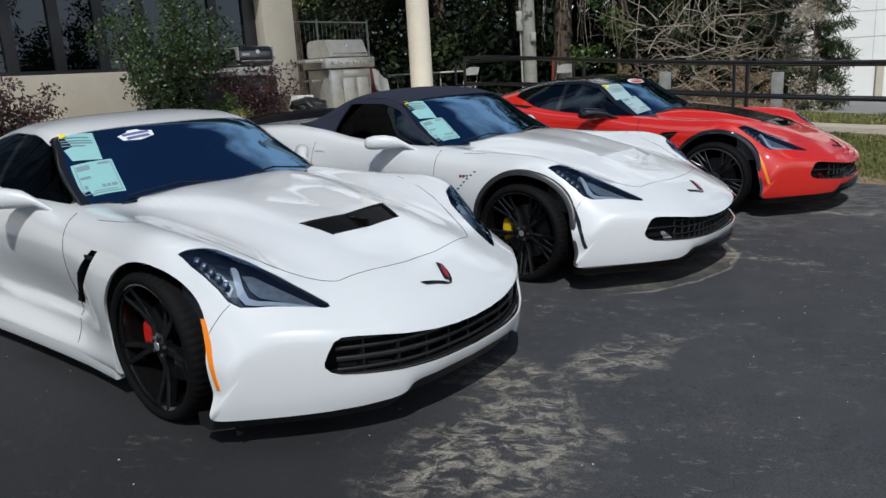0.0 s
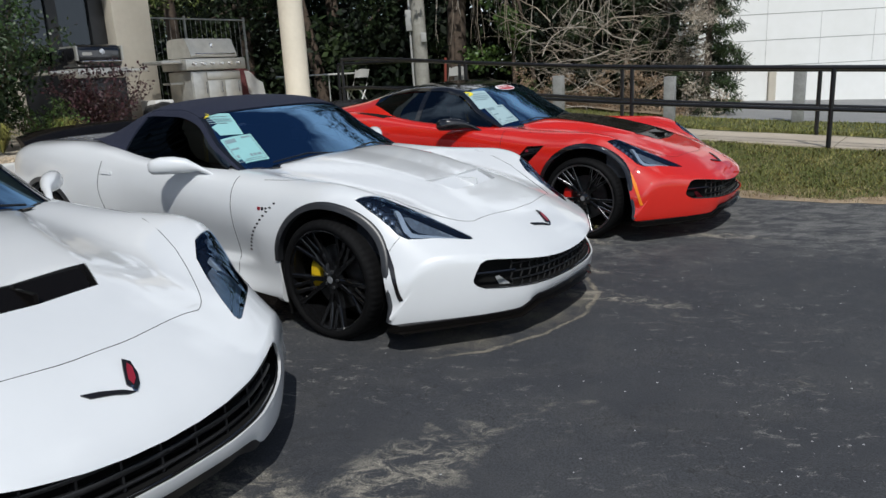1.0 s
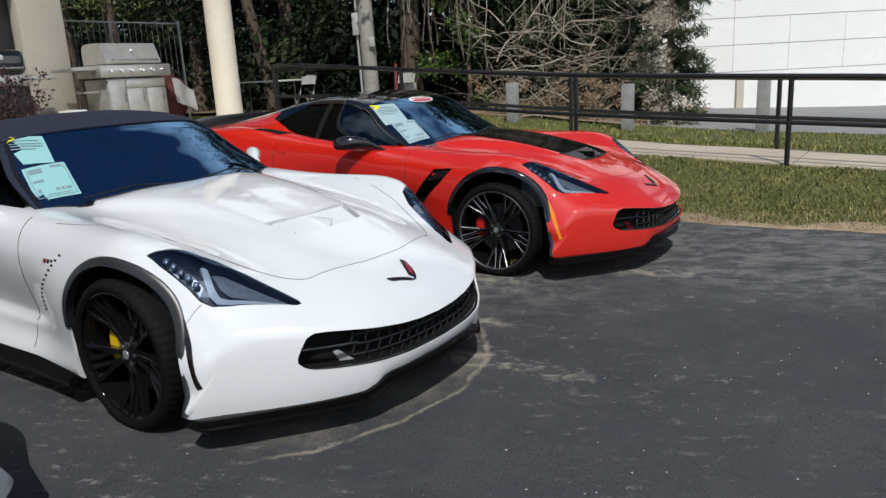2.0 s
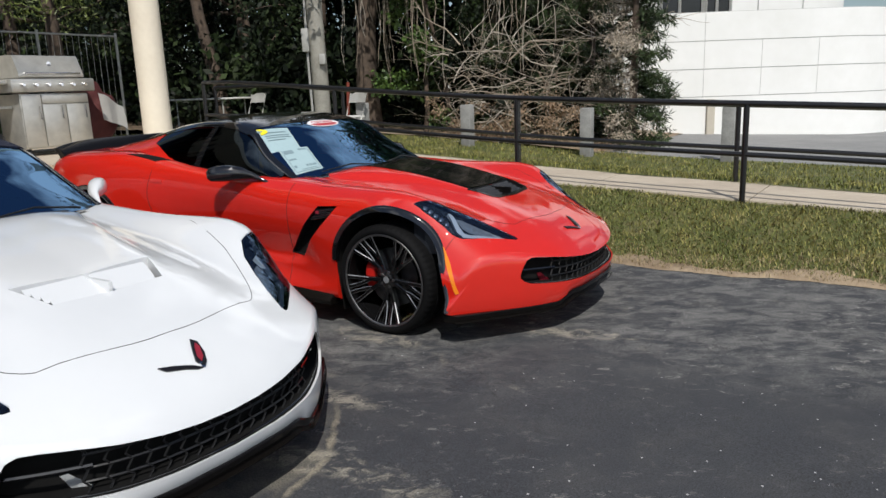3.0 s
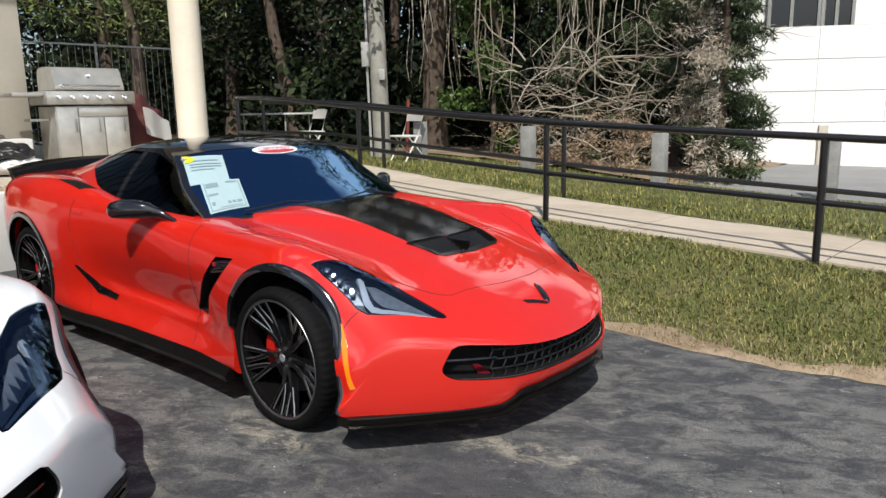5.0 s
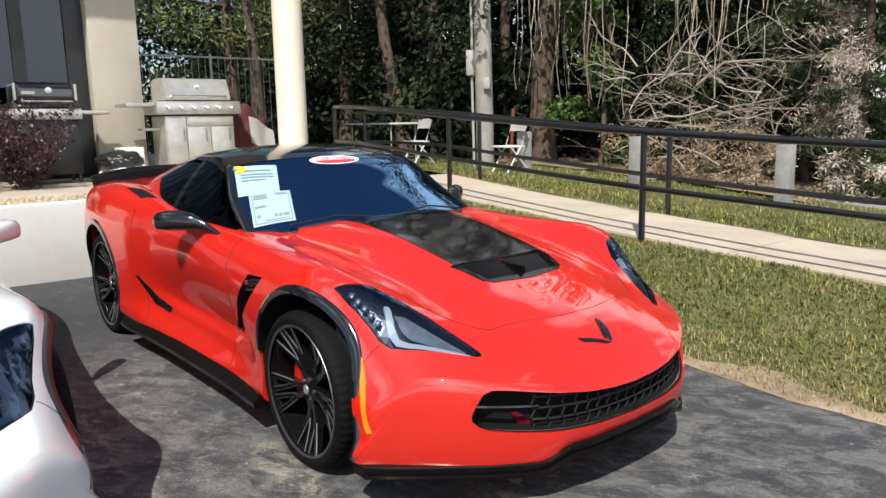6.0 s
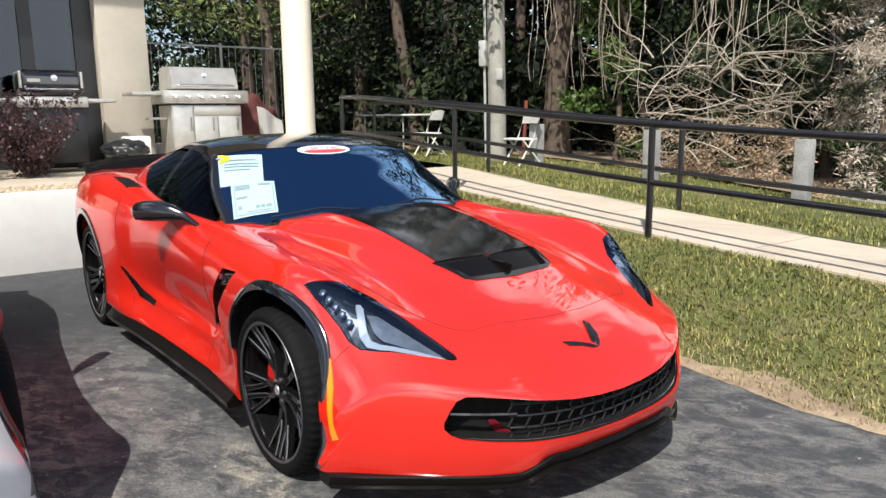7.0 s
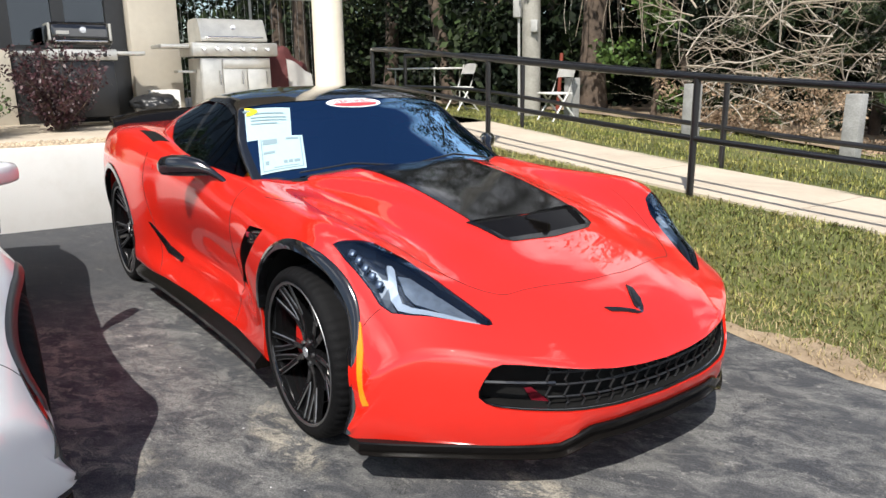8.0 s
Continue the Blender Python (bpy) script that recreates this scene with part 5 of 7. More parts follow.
M["asphalt"] = asphalt_mat()
M["drive"] = ground_mat("pale_asphalt", (0.20, 0.20, 0.20), (0.26, 0.26, 0.255), (0.32, 0.31, 0.30), 0.7, (0.5, 0.8))
M["soil"] = ground_mat("leaf_litter", (0.16, 0.11, 0.07), (0.26, 0.19, 0.12), (0.33, 0.27, 0.19), 3.0, (0.45, 0.7), bump=1.0, bump_scale=25)
M["turf"] = ground_mat("turf_soil", (0.07, 0.085, 0.02), (0.11, 0.115, 0.035), (0.22, 0.17, 0.09), 2.0, (0.55, 0.75), bump=1.0, bump_scale=60)
M["grass"] = mat("grass_blades", (0.105, 0.130, 0.022), 0.55, color2=(0.31, 0.265, 0.085), scale=2.6, rnd=0.75, ramp=(0.38, 0.66))
M["dry_grass"] = mat("dry_grass", (0.30, 0.23, 0.12), 0.8, color2=(0.40, 0.32, 0.18), scale=3, rnd=0.35)
M["concrete"] = ground_mat("concrete", (0.46, 0.39, 0.305), (0.54, 0.47, 0.375), (0.40, 0.34, 0.27), 2.2, (0.5, 0.75), bump=0.3)
M["stucco_white"] = mat("white_painted_wall", (0.74, 0.73, 0.69), 0.75, color2=(0.64, 0.62, 0.57), scale=1.2, bump=0.25, bump_scale=70, ramp=(0.45, 0.75))
M["stucco_beige"] = mat("beige_stucco", (0.55, 0.505, 0.42), 0.8, color2=(0.48, 0.435, 0.36), scale=1.5, bump=0.3, bump_scale=90)
M["column"] = mat("cream_column", (0.78, 0.71, 0.58), 0.7, color2=(0.70, 0.63, 0.51), scale=2.0, bump=0.2, bump_scale=80)
M["panel_white"] = mat("white_panels", (0.88, 0.88, 0.86), 0.6, color2=(0.82, 0.82, 0.79), scale=0.8, bump=0.1, bump_scale=40)
M["rail"] = mat("black_rail", (0.012, 0.012, 0.013), 0.32, vary=0.4, scale=14, coat=0.3)
M["steel"] = mat("stainless", (0.58, 0.57, 0.53), 0.34, metal=0.6, vary=0.2, scale=9)
M["plastic_white"] = mat("white_plastic", (0.72, 0.71, 0.68), 0.45, vary=0.1, scale=6)
M["frame_black"] = mat("black_frame", (0.015, 0.016, 0.018), 0.4, vary=0.3, scale=10)
M["office_glass"] = glass_mat("office_glass", (0.05, 0.06, 0.07), 0.62, sky_tint=(0.8, 0.9, 1.0))
# near-black wall colour stands in for the unlit room
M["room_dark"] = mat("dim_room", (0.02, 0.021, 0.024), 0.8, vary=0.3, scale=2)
M["wood_grey"] = mat("weathered_post", (0.34, 0.34, 0.33), 0.85, color2=(0.22, 0.22, 0.21), scale=7, bump=0.5, bump_scale=50)
M["pole_wood"] = mat("utility_pole", (0.36, 0.35, 0.31), 0.85, color2=(0.24, 0.23, 0.20), scale=5, bump=0.5, bump_scale=40)
M["box_grey"] = mat("grey_box", (0.42, 0.42, 0.40), 0.5, vary=0.2, scale=10)
M["bark"] = mat("bark", (0.13, 0.095, 0.07), 0.95, color2=(0.06, 0.045, 0.035), scale=9, bump=1.0, bump_scale=30)
M["twig"] = mat("dry_twig", (0.42, 0.36, 0.285), 0.9, color2=(0.22, 0.175, 0.13), scale=6)
# near-black green: shade under the canopy is put into the leaf colour
M["leaf_shaded"] = mat("shaded_leaf", (0.006, 0.012, 0.005), 0.65, spec=0.25, color2=(0.028, 0.044, 0.013), scale=0.9, rnd=0.8, ramp=(0.45, 0.64))
M["twig_pale"] = mat("bleached_twig", (0.56, 0.51, 0.44), 0.9, color2=(0.40, 0.35, 0.29), scale=6)
M["leaf_mid"] = mat("green_leaf", (0.035, 0.072, 0.014), 0.5, color2=(0.085, 0.14, 0.028), scale=1.5, rnd=0.45)
M["leaf_needle"] = mat("yellow_green_needles", (0.075, 0.115, 0.022), 0.5, color2=(0.17, 0.20, 0.05), scale=1.2, rnd=0.5)
M["leaf_red"] = mat("purple_leaf", (0.026, 0.009, 0.013), 0.5, color2=(0.062, 0.022, 0.026), scale=4, rnd=0.5)
M["leaf_dry"] = mat("dry_leaf", (0.22, 0.14, 0.085), 0.8, color2=(0.36, 0.27, 0.18), scale=3, rnd=0.4)
M["gravel"] = mat("gravel", (0.30, 0.22, 0.14), 0.9, color2=(0.50, 0.42, 0.31), scale=14, bump=0.6, bump_scale=60, rnd=0.4)
M["rust"] = mat("red_brown_metal", (0.24, 0.05, 0.03), 0.6, vary=0.4, scale=8)
M["canvas_red"] = mat("dark_red_canvas", (0.10, 0.022, 0.022), 0.8, vary=0.3, scale=9)


def sheet_ab(name, a0, a1, b0, b1, na, nb, zf, material, label, category="ground"):
    verts = [ab(a0 + (a1 - a0) * i / na, b0 + (b1 - b0) * j / nb) for i in range(na + 1) for j in range(nb + 1)]
    vs = []
    k = 0
    for i in range(na + 1):
        for j in range(nb + 1):
            a, b = a0 + (a1 - a0) * i / na, b0 + (b1 - b0) * j / nb
            x, y, _ = ab(a, b)
            vs.append((x, y, zf(a, b)))
    fs = [(i * (nb + 1) + j, (i + 1) * (nb + 1) + j, (i + 1) * (nb + 1) + j + 1, i * (nb + 1) + j + 1) for i in range(na) for j in range(nb)]
    ob = part(name, mesh(name, vs, fs), material)
    return tagged(ob, label, category, kind="structure")


# one asphalt sheet to the horizon
gv = [(x, y, lot_z(x, y)) for x, y in ((-900, -900), (900, -900), (900, 900), (-900, 900))]
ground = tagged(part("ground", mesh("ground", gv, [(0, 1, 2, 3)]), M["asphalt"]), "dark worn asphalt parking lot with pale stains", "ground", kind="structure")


def edge_b(a):
    return 8.93 + 0.10 * noise.noise((a * 0.9, 0, 0)) + 0.05 * noise.noise((a * 3.1, 5, 0))


vs, fs, na, nb = [], [], 160, 16
for i in range(na + 1):
    a = -6.44 + 40.44 * (i / na) ** 1.6
    for j in range(nb + 1):
        t = j / nb
        b = edge_b(a) * (1 - t) + 10.12 * t
        vs.append(ab(a, b, lawn_z(a, b) + (0.005 * noise.noise((a * 2, b * 2, 0)) if j else -0.02)))
fs = [(i * (nb + 1) + j, (i + 1) * (nb + 1) + j, (i + 1) * (nb + 1) + j + 1, i * (nb + 1) + j + 1) for i in range(na) for j in range(nb)]
lawn = tagged(part("lawn", mesh("lawn", vs, fs), M["turf"]), "strip of lawn with a dry worn edge", "lawn", kind="structure")
lawn_far = sheet_ab("lawn", -12.4, 34, 11.12, 14.6, 90, 12, lambda a, b: far_z(a, b) + 0.008 * noise.noise((a * 1.3, b * 1.3, 2)), M["turf"], "strip of lawn beyond the walkway", "lawn")
litter = sheet_ab("ground_litter", -34, -3.3, 14.3, 46, 90, 60, lambda a, b: back_z(a) + 0.035 + 0.05 * noise.noise((a * 0.9, b * 0.9, 4)) + 0.03 * noise.noise((a * 3, b * 3, 4)) - 0.04 * max(0, min(1, (a + 4) / 0.7)), M["soil"], "bare soil with dry leaf litter under the trees", "ground")
drive = sheet_ab("road", -3.6, 60, 14.55, 80, 20, 20, lambda a, b: back_z(a) - 0.012, M["drive"], "pale grey driveway", "road")


vs, fs = [], []
for i in range(241):
    a = -6.4 + 18.4 * i / 240
    w = max(0.0, 0.06 + 0.20 * noise.noise((a * 1.7, 3, 0)) + 0.12 * noise.noise((a * 6, 9, 0)))
    for j in range(5):
        b = edge_b(a) - 0.06 + 0.05 * noise.noise((a * 8, 1, 0)) + (w + 0.08) * j / 4
        vs.append(ab(a, b, max(LAWN_EDGE + 0.004, lawn_z(a, b) + 0.004 if j else LAWN_EDGE + 0.003) + 0.012 * (0 < j < 4) * (0.5 + noise.noise((a * 9, b * 9, 0)))))
fs = [(i * 5 + j, (i + 1) * 5 + j, (i + 1) * 5 + j + 1, i * 5 + j + 1) for i in range(240) for j in range(4)]
M["dry_soil"] = ground_mat("dry_soil", (0.26, 0.19, 0.12), (0.37, 0.29, 0.195), (0.17, 0.12, 0.075), 6.0, (0.5, 0.75), bump=1.0, bump_scale=45)
tagged(part("dirt_edge", mesh("dirt_edge", vs, fs), M["dry_soil"]), "dry tan soil where the lawn meets asphalt", "ground", kind="structure")


def blades(name, count, place, height, width, material, label, lean=0.5):
    """Grass blades, bent once, as one object."""
    rng = np.random.default_rng(5)
    V, F = [], []
    for _ in range(count):
        p = place(rng)
        if p is None:
            continue
        x, y, z = p
        h, w, d = height * rng.uniform(0.5, 1.3), width * rng.uniform(0.7, 1.3), rng.uniform(0, 2 * math.pi)
        dx, dy = math.cos(d), math.sin(d)
        l = lean * h * rng.uniform(0.2, 1.5)
        k = len(V)
        V += [(x - dy * w, y + dx * w, z - 0.004), (x + dy * w, y - dx * w, z - 0.004), (x + dx * l * 0.4 + dy * w * 0.8, y + dy * l * 0.4 - dx * w * 0.8, z + h * 0.6),
              (x + dx * l * 0.4 - dy * w * 0.8, y + dy * l * 0.4 + dx * w * 0.8, z + h * 0.6), (x + dx * l, y + dy * l, z + h * 0.9)]
        F += [(k, k + 1, k + 2, k + 3), (k + 3, k + 2, k + 4)]
    return tagged(part(name, mesh(name, V, F, False), material), label, "grass", kind="stuff")


def on_lawn(rng):
    a = -6.4 + 14.5 * rng.random() ** 1.25
    b = edge_b(a) + 0.03 + 1.12 * rng.random()
    if b < edge_b(a) + 0.30 and rng.random() > (b - edge_b(a)) / 0.24 + noise.noise((a * 2, b * 2, 7)) * 0.7:
        return None
    return ab(a, b, lawn_z(a, b))


def on_edge(rng):
    a = -6.2 + 14 * rng.random()
    b = edge_b(a) - 0.04 + 0.34 * rng.random() ** 1.4
    return ab(a, b, lawn_z(a, b))


def on_far_lawn(rng):
    a = -11.5 + 20 * rng.random()
    b = 11.16 + 3.3 * rng.random()
    return ab(a, b, far_z(a, b))


blades("grass", 72000, on_lawn, 0.034, 0.0030, M["grass"], "short green lawn grass", 0.9)
blades("straw", 22000, on_lawn, 0.026, 0.0030, M["dry_grass"], "straw between the lawn grass", 1.6)
blades("dry_grass", 9000, on_edge, 0.035, 0.0025, M["dry_grass"], "dry straw grass at the asphalt edge", 1.0)
blades("grass", 32000, on_far_lawn, 0.042, 0.005, M["grass"], "short green lawn grass beyond the walkway")


# ---- ramp walkway and rails ----
walkway = thing("walkway", pose(0, 0, 0), "pale concrete ramp walkway with slab joints", "walkway", kind="structure")
for i in range(22):
    a0, a1 = -6.42 + i * 1.52, -6.42 + (i + 1) * 1.52 - 0.012
    c = [ab(a, b, ramp_z(a) + dz) for dz in (-0.25, 0.035) for a, b in ((a0, 10.1), (a1, 10.1), (a1, 11.17), (a0, 11.17))]
    part("slab", mesh("slab", c, [(3, 2, 1, 0), (4, 5, 6, 7), (0, 1, 5, 4), (1, 2, 6, 5), (2, 3, 7, 6), (3, 0, 4, 7)], False), M["concrete"], walkway)


def railing(b, posts, a_end, a_far, label, up=0.0):
    r = thing("railing", pose(0, 0, 0), label, "railing", "pipe railings")
    pts = [a for a in np.linspace(a_end, a_far, 30)]
    for h, rad in ((0.865, 0.026), (0.435, 0.023)):
        part("rail", tube_bm([ab(a, b, ramp_z(a) + up + h) for a in pts], rad, 10), M["rail"], r, sharp=60)
    for a in posts:
        part("post", tube_bm([ab(a, b, ramp_z(a) - 0.05), ab(a, b, ramp_z(a) + up + 0.865)], 0.026, 10), M["rail"], r, sharp=60)
    return r


railing(10.06, (-7.33, -5.0, -2.58, -0.39, 1.85, 4.1), -7.33, 8.0, "black painted pipe railing beside the walkway")
railing(11.27, (-8.56, -5.92, -3.19, -0.70, 1.7, 4.0), -8.56, 8.0, "black painted pipe railing on the lawn side", -0.06)

# grey stub posts on the far lawn
for a, b, h in ((-5.36, 13.65, 0.64), (-3.36, 13.8, 0.70), (-1.45, 14.35, 0.78), (-7.42, 13.5, 0.60)):
    z = far_z(a, b)
    p = part("bollard", box_bm((-0.085, -0.085, -0.1), (0.085, 0.085, h), 0.012), M["wood_grey"], sharp=40)
    p.matrix_world = obj_ab(a, b, z + 0.02, 4 * math.sin(a * 7))
    tagged(p, "weathered grey square post standing in the grass", "bollard", "grey posts on the lawn")

# ---- raised porch, retaining wall ----
def box_ab(name, a0, a1, b0, b1, z0, z1, material, bevel=0.0, parent=None, label=""):
    bm = box_bm((a0, b0, z0), (a1, b1, z1), bevel)
    o = part(name, bm, material, parent, label, sharp=35 if bevel else None)
    o.matrix_world = obj_ab(0, 0)
    return o


tagged(box_ab("retaining_wall", -6.58, -6.45, -40, 10.06, -0.3, 0.70, M["stucco_white"], 0.03), "low white painted retaining wall along the lot", "wall", kind="structure")
tagged(box_ab("floor", -9.6, -6.59, -40, 10.09, -0.3, 0.68, M["concrete"]), "pale concrete porch floor", "floor", kind="structure")
tagged(box_ab("floor", -40, -9.61, -40, 11.2, -0.3, 0.695, M["concrete"]), "concrete floor behind the porch", "floor", kind="structure")
def gravel_stuff():
    rng = np.random.default_rng(8)
    V, F = [], []
    for _ in range(6500):
        a, b = -7.2 + 0.61 * rng.random(), -2 + 12 * rng.random()
        x, y, z = ab(a, b, 0.685)
        r = 0.012 + 0.02 * rng.random()
        k = len(V)
        V += [(x + r * math.cos(q), y + r * math.sin(q), z + 0.004 * rng.random()) for q in np.linspace(0, 6.28, 6)[:-1]] + [(x, y, z + r * 0.8)]
        F += [(k + j, k + (j + 1) % 5, k + 5) for j in range(5)]
    return tagged(part("gravel", mesh("gravel", V, F, False), M["gravel"]), "tan gravel strip along the wall top", "gravel", kind="stuff")
gravel_stuff()

# column
col = part("porch_column", lathe_bm([(0.0, 0.0), (0.25, 0.0), (0.25, 0.10), (0.21, 0.14), (0.198, 0.2), (0.192, 5.3), (0.24, 5.35), (0.24, 5.5), (0.0, 5.5)], 40, "z"), M["column"], sharp=35)
col.matrix_world = pose(*ab(-8.2, 9.9, 0.70))
tagged(col, "round cream painted porch column", "column", kind="structure")
tagged(box_ab("porch_roof", -10.4, -8.0, -40, 10.3, 6.2, 6.6, M["stucco_beige"]), "beige porch roof slab above the column", "roof", kind="structure")

# ---- office building ----
WA = -9.78
tagged(box_ab("wall_office", WA - 0.25, WA, 7.80, 8.43, 0.5, 6.2, M["stucco_beige"], 0.01), "cream stucco pier at the building corner", "wall", kind="structure")
tagged(box_ab("wall_side", WA - 6, WA - 0.26, 8.17, 8.43, 0.5, 6.2, M["stucco_beige"]), "cream stucco side wall", "wall", kind="structure")
tagged(box_ab("door_panel", WA - 0.36, WA - 0.18, 6.405, 7.795, 0.5, 1.62, M["frame_black"], 0.006), "dark kick panel below the glass front", "panel", kind="structure")
tagged(box_ab("wall_low", WA - 0.40, WA - 0.14, -30, 6.40, 0.5, 1.62, M["stucco_beige"], 0.01), "low cream wall under the window band", "wall", kind="structure")
tagged(box_ab("wall_room", WA - 5.3, WA - 5.1, -30, 8.1, 0.5, 6.2, M["room_dark"]), "room wall behind the glass, dimness put into its colour", "wall", kind="structure")
band = thing("window_1", pose(0, 0, 0), "dark office window band in black frames", "window", kind="structure")
for b0, b1 in [(7.62 - 0.62 * (k + 1), 7.62 - 0.62 * k) for k in range(26)]:
    box_ab("pane", WA - 0.272, WA - 0.264, b0 + 0.07, b1 - 0.07, 1.67, 6.15, M["office_glass"], parent=band)
    box_ab("mullion", WA - 0.33, WA - 0.22, b0 - 0.075, b0 + 0.075, 1.62, 6.2, M["frame_black"], parent=band)
box_ab("mullion", WA - 0.33, WA - 0.22, 7.56, 7.79, 0.7, 6.2, M["frame_black"], parent=band)
box_ab("window_sill", WA - 0.36, WA - 0.18, -9, 7.55, 1.622, 1.672, M["frame_black"], parent=band)
for o in band.children:
    o.visible_shadow = not o.name.startswith("pane")


# ---- grills ----
def big_grill():
    g = thing("gas_grill", obj_ab(-9.27, 8.92, 0.70, 90) @ Matrix.Scale(1.02, 4), "large stainless steel gas grill with closed lid", "grill")
    # local: x to its right seen from the front (front faces -y after the turn)
    def bx(name, lo, hi, m, bev=0.01, label="", parent=None):
        return part(name, box_bm(lo, hi, bev), M[m], parent or g, label, sharp=35)
    cab = bx("cabinet", (-0.46, -0.28, 0.08), (0.46, 0.28, 0.78), "steel")
    bx("drawer", (-0.185, -0.305, 0.65), (0.45, -0.282, 0.765), "steel", 0.008, parent=cab)
    for x0, x1, zt in ((-0.45, -0.195, 0.765), (-0.185, 0.125, 0.64), (0.135, 0.45, 0.64)):
        d = bx("door", (x0, -0.305, 0.10), (x1, -0.282, zt), "steel", 0.008, parent=cab)
        part("handle", tube_bm([((x0 + x1) / 2 + 0.09, -0.325, 0.45), ((x0 + x1) / 2 + 0.09, -0.325, 0.62)], 0.008, 8), M["chrome"], d, sharp=60)
    pan = bx("control_panel", (-0.56, -0.33, 0.80), (0.56, 0.28, 0.97), "steel", 0.02)
    for i in range(6):
        kn = part("knob", lathe_bm([(0, -0.05), (0.018, -0.05), (0.024, -0.01), (0.03, 0)], 16, "y"), M["chrome"], pan, sharp=40)
        kn.matrix_local = pose(-0.42 + 0.165 * i, -0.33, 0.89)
    bm = bmesh.new()
    prof = [(-0.29, 0.985), (-0.292, 1.03), (-0.25, 1.13), (-0.19, 1.245), (-0.15, 1.268), (0.0, 1.272), (0.2, 1.262), (0.27, 1.20), (0.28, 0.985)]
    lines = smooth_line([(p[0], p[1], 0) for p in prof], 24)
    L0 = [bm.verts.new((-0.43, p.x, p.y)) for p in lines]
    L1 = [bm.verts.new((0.43, p.x, p.y)) for p in lines]
    for i in range(len(lines) - 1):
        bm.faces.new((L0[i], L0[i + 1], L1[i + 1], L1[i]))
    bm.faces.new(L0)
    bm.faces.new(L1[::-1])
    bm.faces.new((L0[0], L1[0], L1[-1], L0[-1]))
    bmesh.ops.recalc_face_normals(bm, faces=bm.faces[:])
    lid = part("lid", bm, M["steel"], g, "rounded stainless lid", sharp=40)
    part("lid_handle", tube_bm([(-0.36, -0.29, 1.03), (-0.36, -0.335, 1.035), (0.36, -0.335, 1.035), (0.36, -0.29, 1.03)], 0.013, 8), M["chrome"], lid, sharp=60)
    part("gauge", lathe_bm([(0, -0.022), (0.03, -0.02), (0.035, 0)], 18, "y"), M["chrome"], lid, sharp=40).matrix_local = pose(0, -0.235, 1.16)
    bx("side_shelf", (-0.92, -0.26, 0.90), (-0.57, 0.26, 0.95), "steel", 0.012)
    bx("shelf_bracket", (-0.70, -0.1, 0.6), (-0.47, 0.1, 0.63), "steel", 0.004)
    for x in (-0.4, 0.4):
        for y in (-0.22, 0.22):
            part("castor", lathe_bm([(0, -0.02), (0.04, -0.02), (0.04, 0.02), (0, 0.02)], 16, "x"), M["satin_black"], g, sharp=40).matrix_local = pose(x, y, 0.04)
    return g


def small_grill():
    g = thing("gas_grill", obj_ab(-9.34, 7.10, 0.70, 90), "smaller gas grill with black lid and steel shelves", "grill")
    def bx(name, lo, hi, m, bev=0.01):
        return part(name, box_bm(lo, hi, bev), M[m], g, sharp=35)
    bx("cabinet", (-0.34, -0.24, 0.10), (0.34, 0.24, 0.76), "frame_black")
    bx("control_panel", (-0.38, -0.28, 0.77), (0.38, 0.26, 0.90), "steel", 0.015)
    for i in range(4):
        part("knob", lathe_bm([(0, -0.04), (0.02, -0.035), (0.026, 0)], 14, "y"), M["satin_black"], g, sharp=40).matrix_local = pose(-0.24 + 0.16 * i, -0.28, 0.835)
    lid = part("lid", box_bm((-0.36, -0.25, 0.905), (0.36, 0.25, 1.22), 0.09, 4), M["gloss_black"], g, "glossy black lid", sharp=40)
    part("lid_trim", box_bm((-0.345, -0.262, 1.0), (-0.315, 0.2, 1.2), 0.01), M["steel"], lid)
    part("lid_trim", box_bm((0.315, -0.262, 1.0), (0.345, 0.2, 1.2), 0.01), M["steel"], lid)
    part("lid_handle", tube_bm([(-0.28, -0.25, 0.99), (-0.28, -0.30, 0.99), (0.28, -0.30, 0.99), (0.28, -0.25, 0.99)], 0.012, 8), M["chrome"], lid, sharp=60)
    part("gauge", lathe_bm([(0, -0.012), (0.035, -0.01), (0.04, 0)], 18, "y"), M["silver"], lid, sharp=40).matrix_local = pose(0.03, -0.252, 1.12)
    part("label_plate", box_bm((-0.26, -0.258, 1.07), (-0.12, -0.25, 1.11), 0.002), M["box_grey"], lid)
    bx("side_shelf", (-0.72, -0.22, 0.83), (-0.385, 0.22, 0.88), "steel", 0.012)
    bx("side_shelf", (0.385, -0.22, 0.83), (0.72, 0.22, 0.88), "steel", 0.012)
    for x in (-0.3, 0.3):
        for y in (-0.2, 0.2):
            part("leg", box_bm((x - 0.02, y - 0.02, 0), (x + 0.02, y + 0.02, 0.1), 0.004), M["satin_black"], g)
    return g


big_grill()
small_grill()

